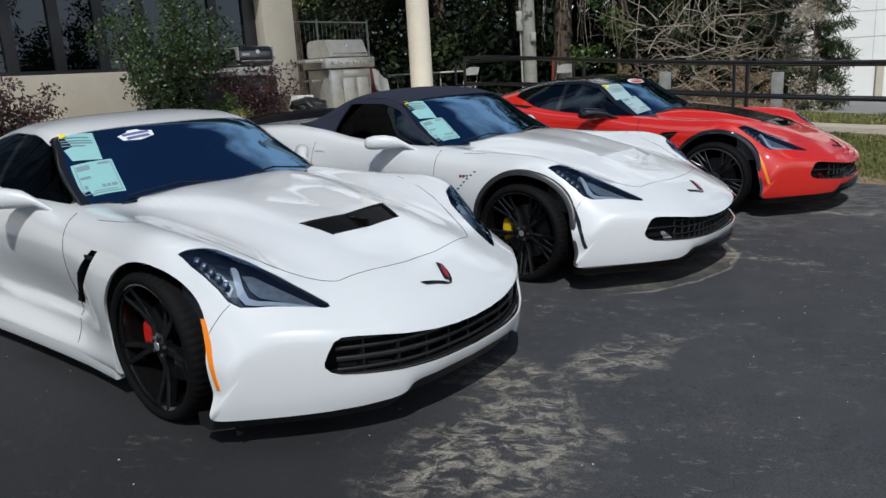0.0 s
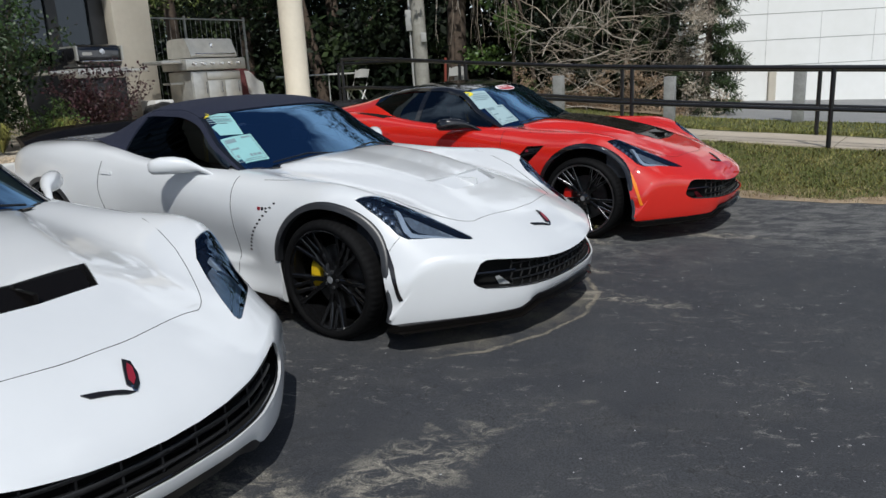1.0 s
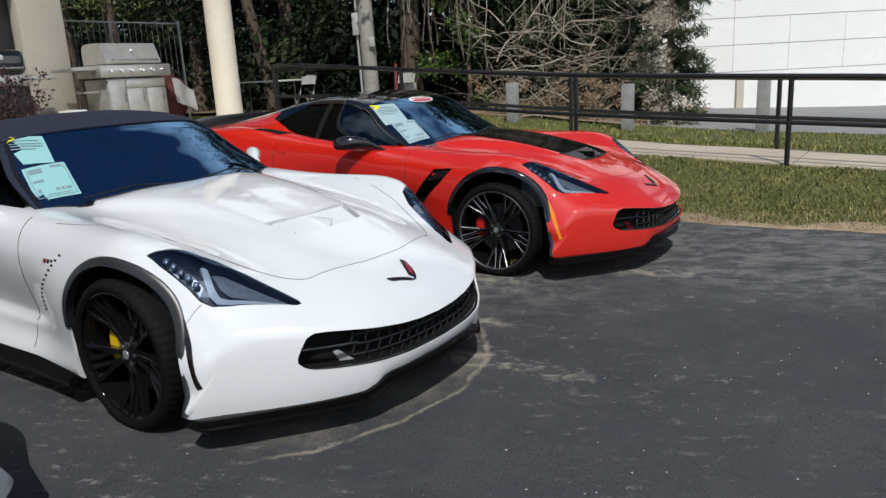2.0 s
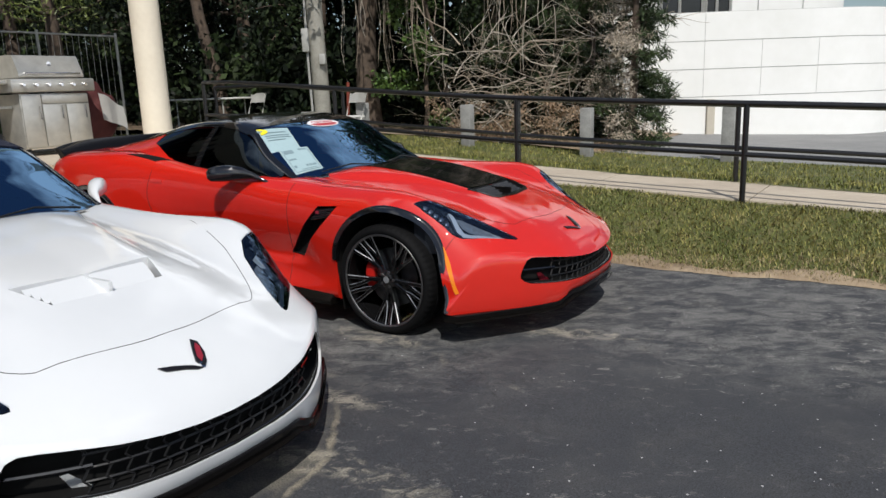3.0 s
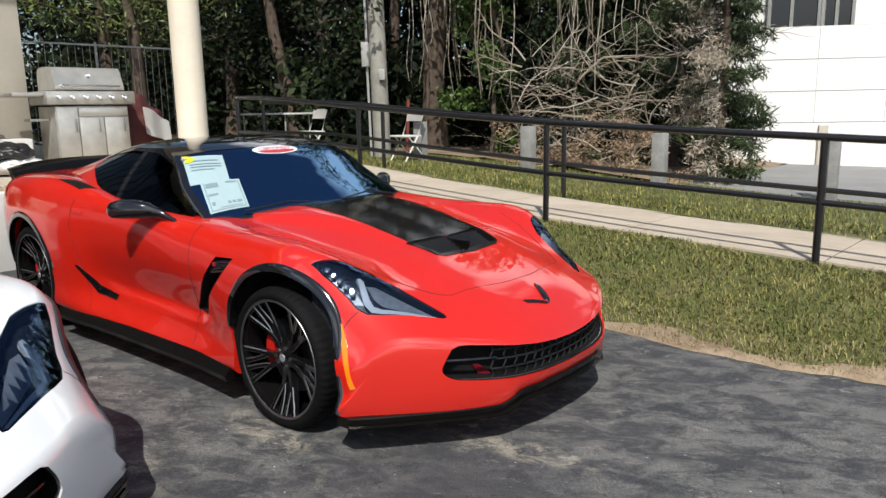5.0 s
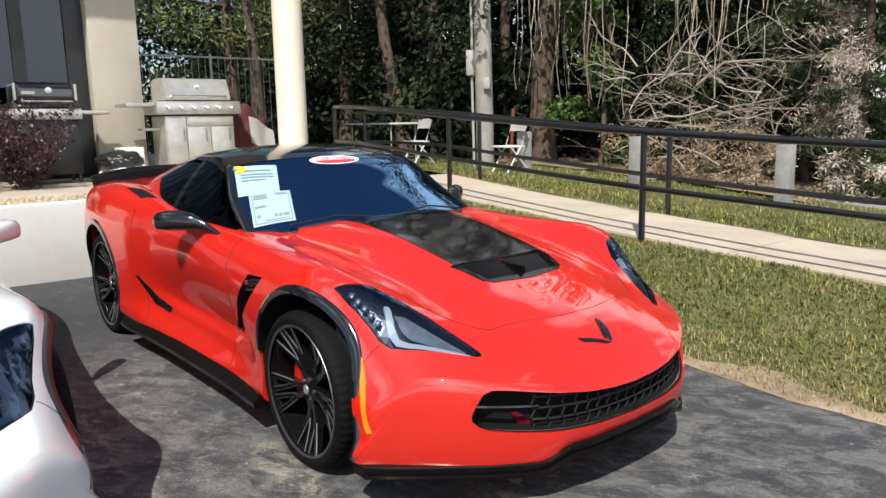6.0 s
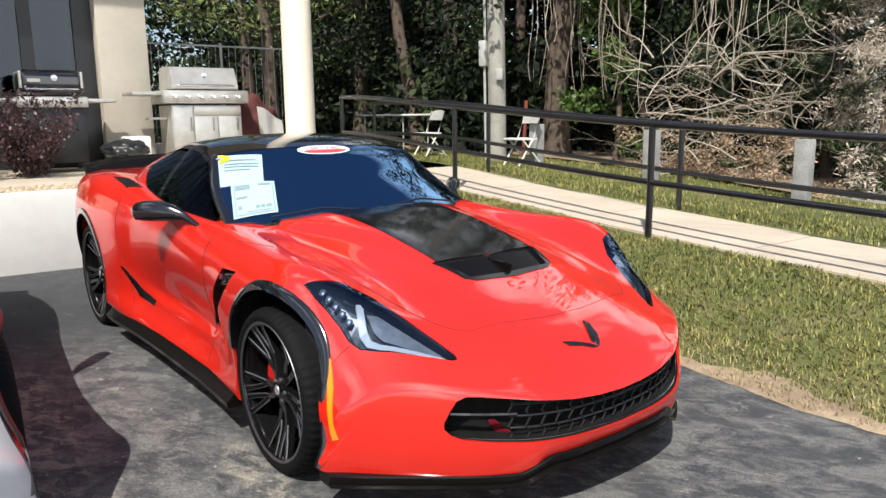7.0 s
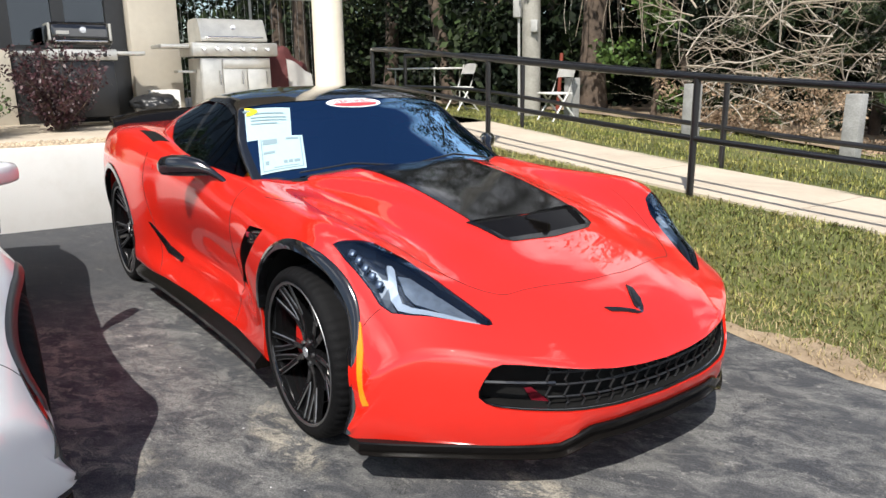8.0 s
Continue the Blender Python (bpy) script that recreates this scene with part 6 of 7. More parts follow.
# bagged goods on the porch beside the big grill
for i, (a, b, z, w, mt, lab) in enumerate(((-8.75, 7.86, 0.70, 0.36, "plastic_white", "white plastic bag lying on the porch"), (-8.8, 7.80, 0.86, 0.34, "frame_black", "black bag lying on a white bag"))):
    bm = bmesh.new()
    bmesh.ops.create_icosphere(bm, subdivisions=4, radius=1)
    for v in bm.verts:
        n = 1 + 0.22 * noise.noise(v.co * 2.1 + Vector((i * 9, 0, 0))) + 0.10 * noise.noise(v.co * 6)
        v.co = Vector((v.co.x * w * n, v.co.y * w * 0.8 * n, max(v.co.z * 0.13 * n, -0.085)))
    bag = part("bag", bm, M[mt], sharp=60)
    bag.matrix_world = obj_ab(a, b, z + 0.085)
    tagged(bag, lab, "bag")
# small white crate behind the bags
crate = part("crate", box_bm((-0.19, -0.16, 0), (0.19, 0.16, 0.40), 0.015), M["plastic_white"], sharp=35)
crate.matrix_world = obj_ab(-9.35, 8.05, 0.70)
tagged(crate, "white plastic crate against the wall", "crate")
# covered red canvas item right of the grill
bm = bmesh.new()
bmesh.ops.create_icosphere(bm, subdivisions=4, radius=1)
for v in bm.verts:
    n = 1 + 0.18 * noise.noise(v.co * 1.7) + 0.08 * noise.noise(v.co * 5)
    v.co = Vector((v.co.x * 0.30 * n, v.co.y * 0.40 * n, (v.co.z + 1) * 0.48 * n))
cv = part("covered_chair", bm, M["canvas_red"], sharp=60)
cv.matrix_world = obj_ab(-9.6, 9.75, 0.70)
tagged(cv, "folded chair under a dark red canvas cover", "chair")
flap = bmesh.new()
rows = [[flap.verts.new((0.04 * math.sin(j * 1.3) + 0.02 * i, -0.24 + 0.10 * j, 0.78 - 0.12 * i - 0.05 * j + 0.03 * math.sin(i + j))) for j in range(6)] for i in range(5)]
for i in range(4):
    for j in range(5):
        flap.faces.new((rows[i][j], rows[i + 1][j], rows[i + 1][j + 1], rows[i][j + 1]))
bmesh.ops.solidify(flap, geom=flap.faces[:], thickness=0.012)
part("canvas_flap", flap, M["plastic_white"], cv, "pale lining of the cover", sharp=60).matrix_local = pose(0.30, 0.18, 0.2) @ Matrix.Scale(0.75, 4)

# ---- table and chairs under the trees ----
def folding_chair(a, b, turn, z):
    c = thing("folding_chair", obj_ab(a, b, z, turn) @ Matrix.Scale(0.88, 4), "cream plastic folding chair on the grass", "chair", "cream folding chairs")
    for y in (-0.22, 0.22):
        part("leg", tube_bm([(-0.26, y, 0), (0.04, y, 0.45), (0.20, y, 0.90)], 0.016, 8), M["plastic_white"], c, sharp=60)
        part("leg", tube_bm([(0.26, y * 0.9, 0), (-0.16, y * 0.9, 0.45)], 0.016, 8), M["plastic_white"], c, sharp=60)
    part("crossbar", tube_bm([(0.22, -0.2, 0.04), (0.22, 0.2, 0.04)], 0.011, 6), M["plastic_white"], c, sharp=60)
    part("seat", box_bm((-0.28, -0.215, 0.44), (0.14, 0.215, 0.475), 0.014), M["plastic_white"], c, sharp=40)
    bm = bmesh.new()
    rows = []
    for i, z0 in enumerate(np.linspace(0.72, 0.92, 7)):
        rows.append([bm.verts.new((0.09 + 0.36 * (z0 - 0.6) + 0.03 * (1 - (y / 0.22) ** 2), y * (1 - 0.12 * (i == 6)), z0 - 0.04 * (i == 6) * (y / 0.22) ** 4)) for y in np.linspace(-0.22, 0.22, 11)])
    for r0, r1 in zip(rows, rows[1:]):
        for k in range(10):
            bm.faces.new((r0[k], r0[k + 1], r1[k + 1], r1[k]))
    bmesh.ops.solidify(bm, geom=bm.faces[:], thickness=0.018)
    part("backrest", bm, M["plastic_white"], c, sharp=50)


folding_chair(-9.85, 13.2, 88, far_z(-9.85, 13.2))
folding_chair(-7.40, 13.2, 84, far_z(-7.40, 13.2))
tb = thing("folding_table", obj_ab(-11.3, 13.4, far_z(-11.3, 13.4)), "long pale folding table under the trees", "table")
part("tabletop", box_bm((-0.9, -0.36, 0.71), (0.9, 0.36, 0.745), 0.01), M["plastic_white"], tb, sharp=35)
for x in (-0.7, 0.7):
    for y in (-0.28, 0.28):
        part("leg", tube_bm([(x, y, 0), (x, y, 0.71)], 0.014, 8), M["box_grey"], tb, sharp=60)

# ---- utility pole ----
up = thing("utility_pole", pose(*ab(-8.33, 13.49, 0.55), 0, -1.0, 0), "weathered wooden utility pole with grey boxes", "pole")
part("shaft", tube_bm([(0, 0, -0.3), (0, 0, 3), (0, 0, 7.5)], [0.15, 0.14, 0.11], 16), M["pole_wood"], up, sharp=60)
part("meter_box", box_bm((-0.24, -0.20, 1.55), (-0.12, -0.02, 1.95), 0.012), M["box_grey"], up, sharp=35)
part("junction_box", box_bm((0.04, -0.20, 1.32), (0.15, -0.12, 1.50), 0.012), M["box_grey"], up, sharp=35)
part("conduit", tube_bm([(-0.17, -0.11, 0), (-0.17, -0.11, 1.56)], 0.022, 8), M["box_grey"], up, sharp=60)
part("conduit", tube_bm([(-0.16, -0.10, 1.94), (-0.15, -0.10, 5)], 0.022, 8), M["box_grey"], up, sharp=60)
rp = part("marker_stake", tube_bm([(0, 0, 0), (0.05, 0, 1.0)], 0.03, 8), M["rust"], sharp=60)
rp.matrix_world = pose(*ab(-7.95, 13.7, 0.55))
tagged(rp, "rusty red stake beside the utility pole", "stake")

# ---- iron fence far behind ----
ironf = thing("fence", pose(0, 0, 0), "dark iron picket fence behind the trees", "fence")
for a in np.arange(-16.5, -6.4, 0.14):
    part("picket", tube_bm([ab(a, 18.2, 0.3), ab(a, 18.2, 2.3)], 0.011, 5), M["rail"], ironf)
for z in (0.6, 2.1):
    part("rail", tube_bm([ab(-16.5, 18.2, z), ab(-6.4, 18.2, z)], 0.018, 6), M["rail"], ironf)
cage = thing("mesh_fence", pose(0, 0, 0), "thin grey metal fence panel behind the grill", "fence")
for b in np.arange(8.55, 11.2, 0.11):
    part("wire", tube_bm([ab(-10.9, b, 0.6), ab(-10.9, b, 2.45)], 0.004, 5), M["box_grey"], cage)
for z in (0.75, 2.45):
    part("rail", tube_bm([ab(-10.9, 8.5, z), ab(-10.9, 11.2, z)], 0.016, 6), M["box_grey"], cage)
for b in (8.5, 9.85, 11.2):
    part("post", tube_bm([ab(-10.9, b, 0.6), ab(-10.9, b, 2.5)], 0.022, 8), M["box_grey"], cage)

# ---- white building beyond the drive ----
def white_building():
    wb = thing("white_building", pose(0, 0, 0), "white panelled building with a rounded corner and upper windows", "building")
    # plan of the outer wall: straight, rounded corner, then away
    line = [(6.0, 17.50), (7.7, 17.45), (9.2, 17.40), (10.7, 17.35)]
    pts = [Vector(p) for p in line]
    d0 = (pts[-1] - pts[-2]).normalized()
    heading, p = math.atan2(d0.y, d0.x), pts[-1].copy()
    for k in range(16):
        heading += radians(86 / 16)
        p = p + 0.24 * Vector((math.cos(heading), math.sin(heading)))
        pts.append(p.copy())
    for k in range(1, 4):
        pts.append(p + k * 6 * Vector((math.cos(heading), math.sin(heading))))
    def strip(z0, z1, off, depth):
        bm = bmesh.new()
        rings = []
        for i, q in enumerate(pts):
            d = (pts[min(i + 1, len(pts) - 1)] - pts[max(i - 1, 0)]).normalized()
            nrm = Vector((d.y, -d.x))
            o, n = q + nrm * off, q - nrm * depth
            rings.append([bm.verts.new(v) for v in ((o.x, o.y, z0), (o.x, o.y, z1), (n.x, n.y, z1), (n.x, n.y, z0))])
        for a, b in zip(rings, rings[1:]):
            for k in range(4):
                bm.faces.new((a[k], a[(k + 1) % 4], b[(k + 1) % 4], b[k]))
        bmesh.ops.recalc_face_normals(bm, faces=bm.faces[:])
        return bm
    wall = part("wall", strip(-0.2, 2.69, -0.02, 0.3), M["box_grey"], wb, sharp=30)
    zs = [-0.1, 1.03, 1.58, 2.13, 2.69]
    for z0, z1 in zip(zs, zs[1:]):
        part("panel_course", strip(z0 + 0.007, z1 - 0.007, 0.0, 0.1), M["panel_white"], wall, sharp=30)
    # vertical joints
    for x, top in ((6.97, 2.69), (8.12, 2.69), (9.27, 2.13), (10.4, 2.13)):
        y = 17.50 - 0.032 * (x - 6.0)
        part("joint", tube_bm([(x, y, 1.03), (x, y, top)], 0.004, 4), M["box_grey"], wall)
    part("pilaster", box_bm((8.20, 17.36, -0.1), (8.36, 17.47, 0.98), 0.008), M["stucco_beige"], wall, "narrow beige strip on the wall")
    part("upper_wall", strip(2.69, 6.5, -1.2, 1.5), M["panel_white"], wb, sharp=30)
    q, d = Vector((8.4, 18.62)), Vector((0.9995, -0.033))
    n = Vector((d.y, -d.x))
    def wq(u, w, z):
        r = q + d * u + n * w
        return (r.x, r.y, z)
    for u0, w in ((-0.85, 0.88), (0.10, 0.52)):
        win = part("window", mesh("window", [wq(u0 + du, 0.10, z) for du, z in ((0, 2.70), (w, 2.70), (w, 4.5), (0, 4.5))], [(0, 1, 2, 3)], False), M["smoke"], wb, "dark upper window")
        for du in (0, w, w * 0.45):
            part("frame", tube_bm([wq(u0 + du, 0.12, 2.69), wq(u0 + du, 0.12, 4.5)], 0.035, 4), M["box_grey"], win)
    for u0 in (1.25, 2.2):
        part("joint", tube_bm([wq(u0, 0.0, 2.69), wq(u0, 0.0, 5.5)], 0.012, 4), M["box_grey"], wb)
    return wb


white_building()


# ---- plants ----
def leaf_cloud(name, clumps, per, size, material, parent=None, label="", seed=1, narrow=0.5, flat=0.0):
    """Small two-sided leaves scattered in uneven clumps: one mesh."""
    rng = np.random.default_rng(seed)
    V, F = [], []
    for c, r in clumps:
        n = int(per * r[0] * r[1] * r[2] ** 0.5 * 4) if per < 1 else per
        u = rng.normal(size=(n, 3))
        u /= np.linalg.norm(u, axis=1)[:, None]
        u *= (rng.random(n) ** 0.45)[:, None] * (0.75 + 0.5 * rng.random(n))[:, None]
        P = np.array(c) + u * np.array(r)
        d = rng.normal(size=(n, 3))
        d[:, 2] = d[:, 2] * (1 - flat) - 0.35
        d /= np.linalg.norm(d, axis=1)[:, None]
        e = rng.normal(size=(n, 3))
        e -= (e * d).sum(1)[:, None] * d
        e /= np.linalg.norm(e, axis=1)[:, None]
        L = (size * (0.6 + 0.8 * rng.random(n)))[:, None]
        W = L * narrow
        k = len(V)
        quads = np.stack([P, P + d * L * 0.5 + e * W * 0.5, P + d * L, P + d * L * 0.5 - e * W * 0.5], axis=1).reshape(-1, 3)
        V.extend(map(tuple, quads))
        F.extend((k + 4 * i, k + 4 * i + 1, k + 4 * i + 2, k + 4 * i + 3) for i in range(n))
    return part(name, mesh(name, V, F, False), material, parent, label)


def branch_path(p, d, length, rng, bend=0.25, n=6):
    pts = [Vector(p)]
    d = Vector(d).normalized()
    for _ in range(n):
        d = (d + Vector(rng.normal(size=3)) * bend / n ** 0.5).normalized()
        pts.append(pts[-1] + d * length / n)
    return pts


def tree(a, b, z, height, radius, crown_lo, crown_r, material, label, seed, leaf=0.09, count=2600, bare=False):
    rng = np.random.default_rng(seed)
    x, y, _ = ab(a, b)
    t = thing("tree", pose(x, y, z), label, "tree", "trees behind the walkway")
    pts = branch_path((0, 0, -0.2), (0.04 * rng.normal(), 0.04 * rng.normal(), 1), height, rng, 0.12, 8)
    bm = tube_bm(pts, [radius * (1 - 0.75 * i / 8) * (1.25 if i == 0 else 1) for i in range(9)], 10)
    clumps = []
    for k in range(14):
        i = int(rng.integers(3, 8))
        dirv = Vector((rng.normal(), rng.normal(), 0.35 * rng.normal() + 0.2))
        lp = branch_path(pts[i], dirv, crown_r * rng.uniform(0.7, 1.2), rng, 0.35, 5)
        tube_bm(lp, [radius * 0.28 * (1 - 0.16 * j) for j in range(6)], 6, bm)
        for q in lp[2:]:
            if q.z > crown_lo:
                clumps.append((tuple(q), (crown_r * 0.30, crown_r * 0.30, crown_r * 0.22)))
    part("trunk", bm, M["bark"], t, "rough brown trunk", sharp=60)
    for k in range(10):
        an, rr = rng.uniform(0, 6.28), crown_r * rng.uniform(0.2, 1.0)
        clumps.append(((rr * math.cos(an), rr * math.sin(an), rng.uniform(crown_lo, height)), (crown_r * 0.34, crown_r * 0.34, crown_r * 0.26)))
    leaf_cloud("crown", clumps, max(30, count // len(clumps)), leaf, material, t, seed=seed, narrow=0.2 if material == M["leaf_needle"] else 0.5)
    return t


TREES = [(-15.5, 15.0, 7.5, 0.20, 0.9, 2.2, "leaf_shaded"), (-13.0, 16.2, 8, 0.22, 0.8, 2.3, "leaf_shaded"), (-12.2, 14.6, 7, 0.17, 0.5, 1.9, "leaf_shaded"),
         (-10.2, 17.2, 8, 0.2, 1.0, 2.3, "leaf_shaded"), (-10.2, 15.6, 7, 0.16, 0.4, 1.9, "leaf_shaded"), (-8.52, 15.05, 8.5, 0.24, 2.6, 2.2, "leaf_shaded"),
         (-6.0, 17.2, 8, 0.18, 1.2, 2.0, "leaf_mid"), (-6.4, 16.4, 7, 0.16, 1.0, 1.7, "leaf_shaded"), (-18, 13.2, 8, 0.2, 1.6, 2.4, "leaf_needle"), (-14.8, 12.4, 7.5, 0.18, 2.4, 2.2, "leaf_needle"),
         (-6.6, 18.0, 7.5, 0.17, 1.0, 1.9, "leaf_shaded")]
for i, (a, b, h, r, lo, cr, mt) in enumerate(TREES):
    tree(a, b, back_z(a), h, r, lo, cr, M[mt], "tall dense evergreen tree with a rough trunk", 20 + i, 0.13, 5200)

# dense understory far behind, uncountable
rng = np.random.default_rng(77)
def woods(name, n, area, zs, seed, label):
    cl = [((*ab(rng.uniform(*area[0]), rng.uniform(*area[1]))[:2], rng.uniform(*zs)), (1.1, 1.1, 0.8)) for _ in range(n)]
    tagged(leaf_cloud(name, cl, 260, 0.22, M["leaf_shaded"], seed=seed), label, "woods", kind="stuff")


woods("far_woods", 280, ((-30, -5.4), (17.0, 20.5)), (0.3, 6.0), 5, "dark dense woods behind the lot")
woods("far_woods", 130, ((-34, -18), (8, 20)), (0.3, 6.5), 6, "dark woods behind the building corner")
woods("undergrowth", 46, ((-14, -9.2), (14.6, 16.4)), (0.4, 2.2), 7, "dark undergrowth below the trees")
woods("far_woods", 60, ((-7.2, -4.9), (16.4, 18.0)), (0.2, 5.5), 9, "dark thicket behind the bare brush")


def ivy(a, b, lo, hi, seed, material, label):
    rng = np.random.default_rng(seed)
    x, y, _ = ab(a, b)
    cl = [((rng.normal() * 0.28, rng.normal() * 0.28, rng.uniform(lo, hi)), (0.26, 0.26, 0.24)) for _ in range(26)]
    t = thing("vine", pose(x, y, back_z(a)), label, "vine")
    part("stem", tube_bm(branch_path((0, 0, 0), (0, 0, 1), hi, rng, 0.2, 8), [0.05 - 0.004 * k for k in range(9)], 7), M["bark"], t, sharp=60)
    leaf_cloud("foliage", cl, 120, 0.085, material, t, seed=seed, narrow=0.8)


ivy(-7.05, 14.9, 0.3, 3.6, 3, M["leaf_mid"], "green ivy climbing a stem")
ivy(-6.7, 15.3, 0.5, 3.9, 4, M["leaf_shaded"], "dark ivy climbing a stem")


def moss(a, b, z_top, n, seed, label):
    rng = np.random.default_rng(seed)
    x, y, _ = ab(a, b)
    t = thing("hanging_vine", pose(x, y, 0), label, "vine", "hanging dry vines")
    for k in range(n):
        px, py = rng.normal() * 0.45, rng.normal() * 0.35
        L = rng.uniform(0.8, 2.2)
        pts = [(px + 0.06 * math.sin(j * 1.1 + k) * j / 6, py + 0.05 * math.cos(j * 0.9 + k) * j / 6, z_top - L * j / 6 + rng.uniform(0, 0.5) * (j == 0)) for j in range(7)]
        part("strand", tube_bm(pts, [0.010 - 0.001 * j for j in range(7)], 4), M["twig" if k % 3 else "twig_pale"], t, sharp=60)


moss(-8.2, 14.8, 3.6, 18, 91, "grey dry vines hanging round a trunk")
moss(-6.9, 14.8, 3.6, 16, 92, "grey dry vines hanging from the trees")
moss(-5.3, 15.2, 3.8, 22, 93, "grey dry vines over the brush")


def brush(a, b, z, spread, height, count, seed, label):
    """A tangle of bare arching twigs."""
    rng = np.random.default_rng(seed)
    x, y, _ = ab(a, b)
    t = thing("brush", pose(x, y, z), label, "bush", "bare brush piles")
    for k in range(count):
        for _ in range(1):
            bm = bmesh.new()
            p = Vector((rng.uniform(-1, 1) * spread * 0.6, rng.uniform(-1, 1) * spread * 0.3, rng.uniform(0, 0.7) * height))
            an = rng.uniform(0, 6.28)
            d = Vector((math.cos(an), 0.6 * math.sin(an), rng.uniform(-0.25, 0.8)))
            lp = branch_path(p, d, rng.uniform(0.5, 1.1) * spread * 0.8, rng, 0.5, 7)
            for q in lp:
                q.z = max(q.z, 0.02)
            r = 0.004 + 0.012 * rng.random() ** 2
            tube_bm(lp, [r * (1 - 0.11 * j) for j in range(8)], 5, bm)
            for q in (2, 3, 4, 5):
                if rng.random() < 0.75:
                    l2 = branch_path(lp[q], (lp[q + 1] - lp[q]).normalized() + Vector(rng.normal(size=3)) * 0.55, rng.uniform(0.25, 0.7), rng, 0.5, 4)
                    tube_bm(l2, [r * 0.55 * (1 - 0.18 * j) for j in range(5)], 4, bm)
        part("branch", bm, M["twig" if rng.random() < 0.7 else "twig_pale"], t, sharp=60)
    return t


brush(-5.2, 15.1, 0.35, 2.0, 2.6, 62, 31, "tangle of bare dry branches")
brush(-4.4, 15.2, 0.3, 2.0, 2.8, 62, 32, "tangle of bare arching branches")
brush(-6.2, 15.2, 0.4, 1.2, 2.6, 40, 33, "bare dry undergrowth below the trees")


def cedar(a, b, z, height, reach, seed, dry_share, label):
    rng = np.random.default_rng(seed)
    x, y, _ = ab(a, b)
    t = thing("cedar", pose(x, y, z), label, "tree")
    bm = tube_bm([(0, 0, -0.1), (0.05, 0, height * 0.5), (0, 0.05, height)], [0.08, 0.06, 0.02], 8)
    cl, dry = [], []
    for k in range(90):
        z0 = height * (k + 0.5 * rng.random()) / 90 + 0.05
        an = rng.uniform(0, 6.28)
        L = reach * (0.55 + 0.5 * rng.random()) * (1.0 - 0.25 * z0 / height)
        lp = branch_path((0, 0, z0), (math.cos(an), math.sin(an), -0.15), L, rng, 0.45, 6)
        tube_bm(lp, [0.014 - 0.0018 * j for j in range(7)], 4, bm)
        side = math.cos(an) < 0.25
        for q in lp[2:]:
            (dry if side and rng.random() < dry_share else cl).append((tuple(q), (0.13, 0.13, 0.09)))
    part("trunk", bm, M["bark"], t, sharp=60)
    leaf_cloud("needles", cl, 70, 0.12, M["leaf_cedar"], t, seed=seed, narrow=0.14)
    if dry:
        leaf_cloud("dry_needles", dry, 34, 0.10, M["leaf_grey"], t, "dry grey needles", seed=seed + 1, narrow=0.14)
    return t


M["leaf_cedar"] = mat("cedar_needles", (0.016, 0.030, 0.010), 0.5, color2=(0.055, 0.085, 0.025), scale=2.0, rnd=0.6)
M["leaf_grey"] = mat("grey_dry_needles", (0.50, 0.44, 0.36), 0.9, color2=(0.30, 0.25, 0.19), scale=4, rnd=0.4)
cedar(-3.20, 15.3, 0.25, 3.9, 0.90, 41, 0.85, "scrubby cedar with dark needles and dry grey branches")
cedar(-4.3, 16.2, 0.25, 4.4, 1.1, 42, 0.2, "dark scrubby cedar behind the brush")
cedar(-5.3, 16.4, 0.3, 4.8, 1.2, 43, 0.1, "dark scrubby cedar behind the brush")
cedar(-6.2, 16.0, 0.3, 4.6, 1.1, 44, 0.1, "dark scrubby cedar behind the brush")
for i, (a, b) in enumerate(((-5.7, 14.75), (-6.3, 14.9), (-4.9, 14.7), (-4.1, 14.8))):
    rng = np.random.default_rng(300 + i)
    x, y, _ = ab(a, b)
    cl = [((x + rng.normal() * 0.35, y + rng.normal() * 0.3, 0.36 + 0.35 * abs(rng.normal())), (0.2, 0.2, 0.14)) for _ in range(14)]
    tagged(leaf_cloud("leaf_litter", cl, 110, 0.05, M["leaf_dry"], seed=300 + i, narrow=0.5), "heap of dry tan leaves below the brush", "leaf litter", kind="stuff")


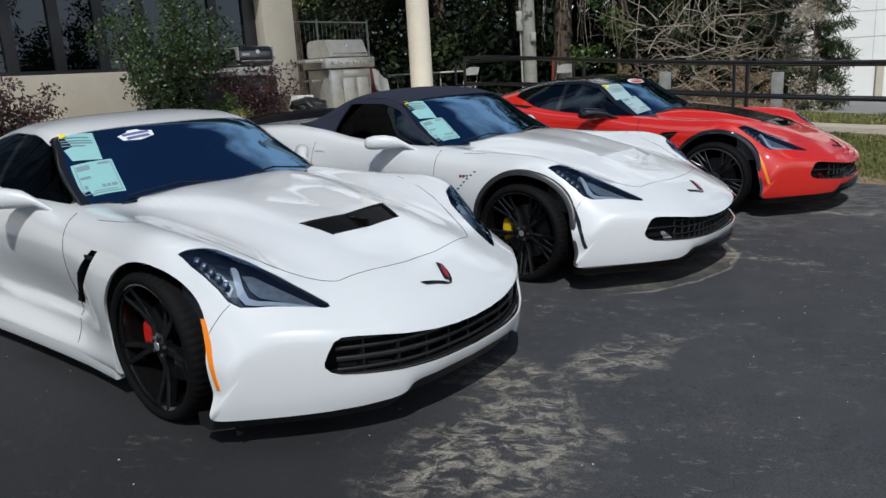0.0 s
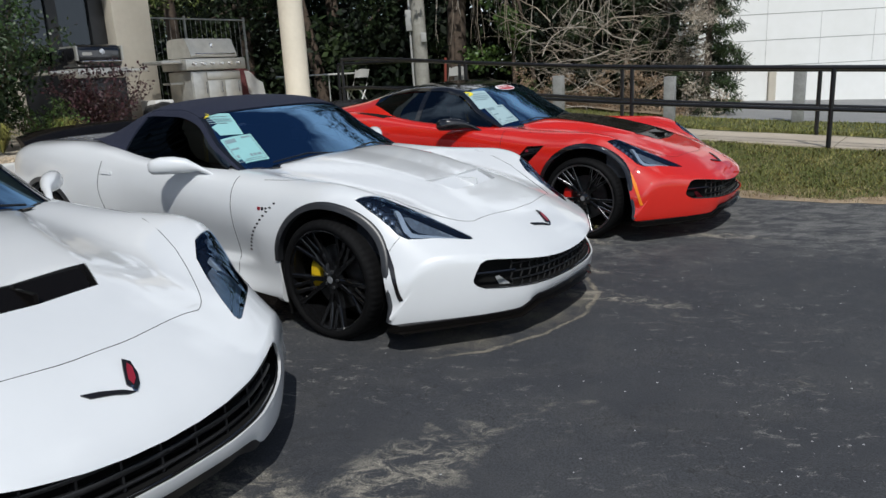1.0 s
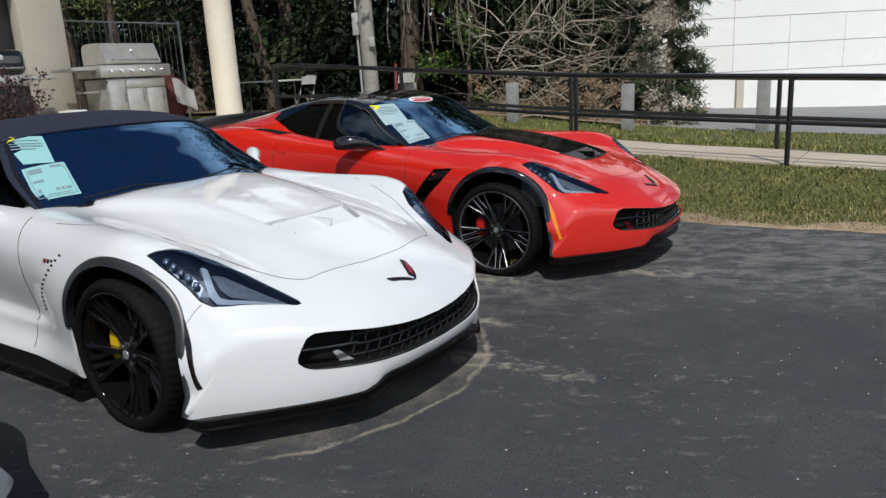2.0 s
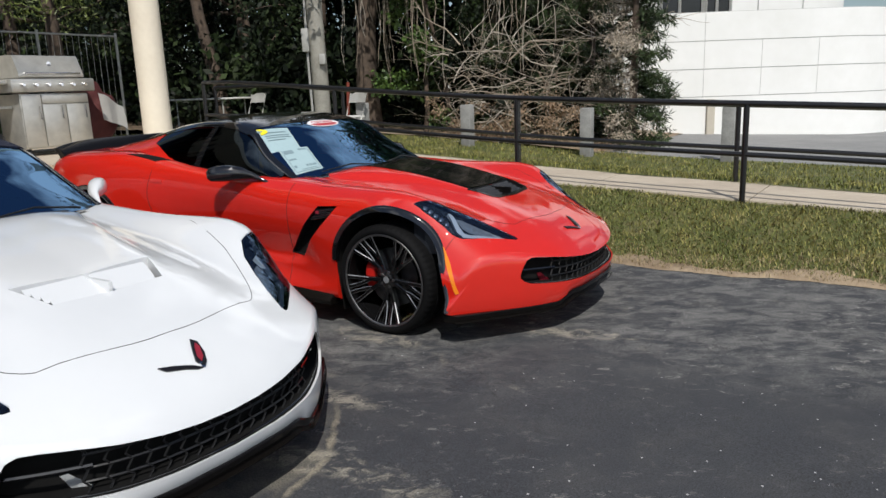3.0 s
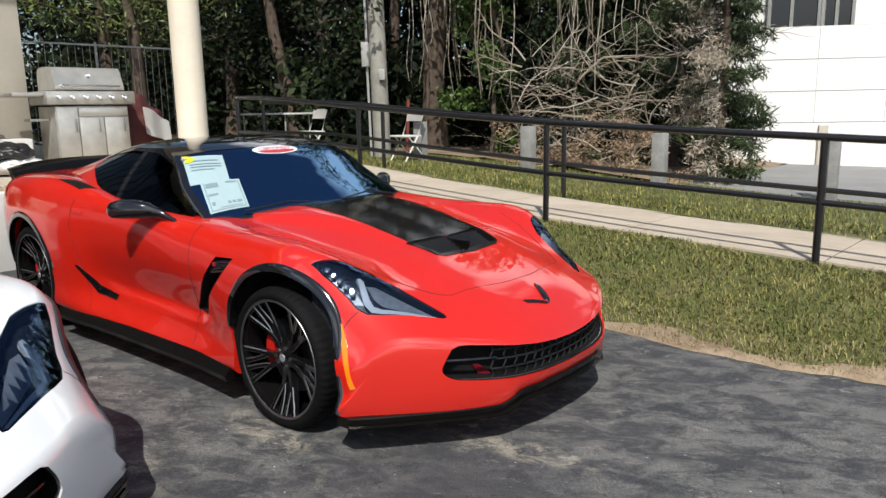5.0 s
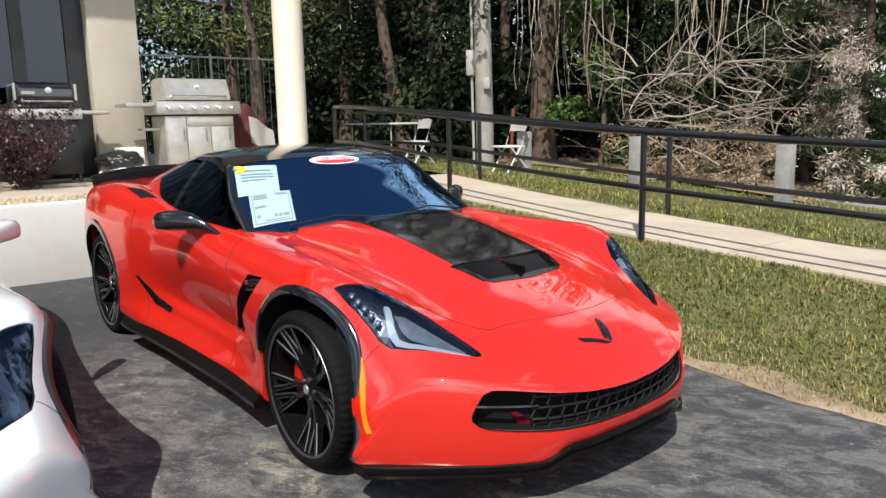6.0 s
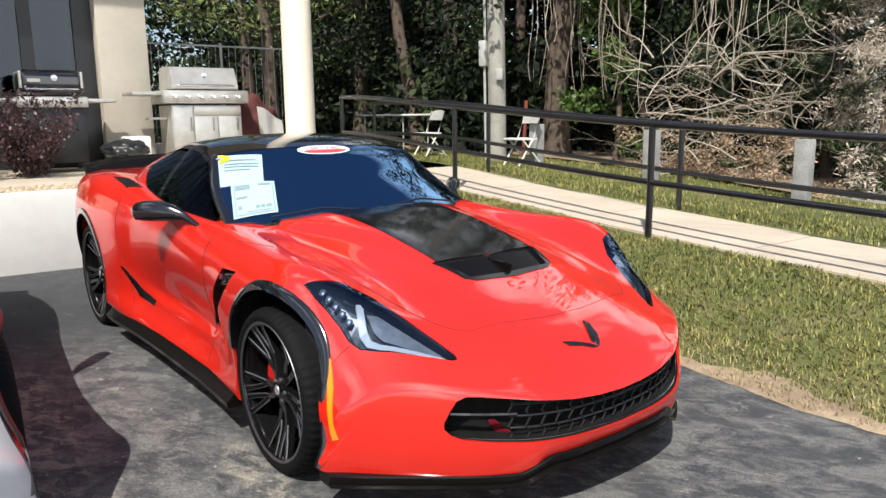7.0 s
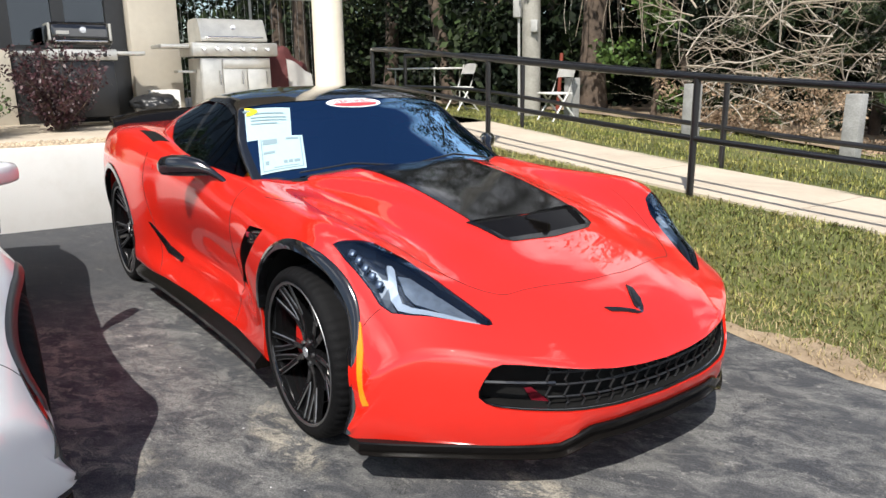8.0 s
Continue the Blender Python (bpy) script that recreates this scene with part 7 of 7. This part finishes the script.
def shrub(a, b, z, r, h, material, label, seed, leaf=0.04, per=70):
    rng = np.random.default_rng(seed)
    x, y, _ = ab(a, b)
    t = thing("shrub", pose(x, y, z), label, "shrub", "shrubs in the porch bed")
    bm = bmesh.new()
    cl = []
    for k in range(34):
        an = rng.uniform(0, 6.28)
        lp = branch_path((0.05 * rng.normal(), 0.05 * rng.normal(), 0), (0.6 * math.cos(an), 0.6 * math.sin(an), 1), h * rng.uniform(0.6, 1.05), rng, 0.35, 5)
        for q in lp:
            q.x, q.y = q.x * r / (0.55 * h + 0.01), q.y * r / (0.55 * h + 0.01)
        tube_bm(lp, [0.010 - 0.0015 * j for j in range(6)], 4, bm)
        cl += [(tuple(q), (r * 0.20, r * 0.20, h * 0.10)) for q in lp[1:]]
    part("stem", bm, M["bark"], t, sharp=60)
    leaf_cloud("foliage", cl, per // 4, leaf, material, t, seed=seed, narrow=0.55)
    return t


M["leaf_shrub"] = mat("shrub_leaf", (0.014, 0.03, 0.009), 0.45, color2=(0.04, 0.075, 0.02), scale=2, rnd=0.6)
shrub(-8.65, 6.72, 0.70, 0.58, 0.98, M["leaf_red"], "dark purple leaved shrub in front of the grill", 51, 0.045, 110)
shrub(-8.3, 2.9, 0.70, 0.62, 0.90, M["leaf_red"], "purple leaved shrub under the window", 52, 0.045, 110)
shrub(-8.4, 5.1, 0.70, 0.85, 2.2, M["leaf_shrub"], "tall dark green shrub against the window", 53, 0.055, 300)
shrub(-8.2, 5.75, 0.70, 0.40, 0.6, M["leaf_mid"], "small green shrub in the bed", 54)


def grass_tuft(a, b, z, seed):
    rng = np.random.default_rng(seed)
    V, F = [], []
    for _ in range(160):
        an, l, h = rng.uniform(0, 6.28), rng.uniform(0.1, 0.32), rng.uniform(0.15, 0.34)
        dx, dy, w = math.cos(an), math.sin(an), 0.006
        k = len(V)
        V += [(-dy * w, dx * w, 0), (dy * w, -dx * w, 0), (dx * l * 0.4 + dy * w, dy * l * 0.4 - dx * w, h), (dx * l * 0.4 - dy * w, dy * l * 0.4 + dx * w, h), (dx * l, dy * l, h * 0.75)]
        F += [(k, k + 1, k + 2, k + 3), (k + 3, k + 2, k + 4)]
    o = part("grass_tuft", mesh("grass_tuft", V, F, False), M["grass"])
    o.matrix_world = pose(*ab(a, b, z))
    return tagged(o, "tuft of arching ornamental grass in the bed", "grass tuft", "ornamental grass")


grass_tuft(-7.7, 5.75, 0.70, 61)
grass_tuft(-7.7, 5.0, 0.70, 62)
grass_tuft(-7.7, 3.6, 0.70, 63)
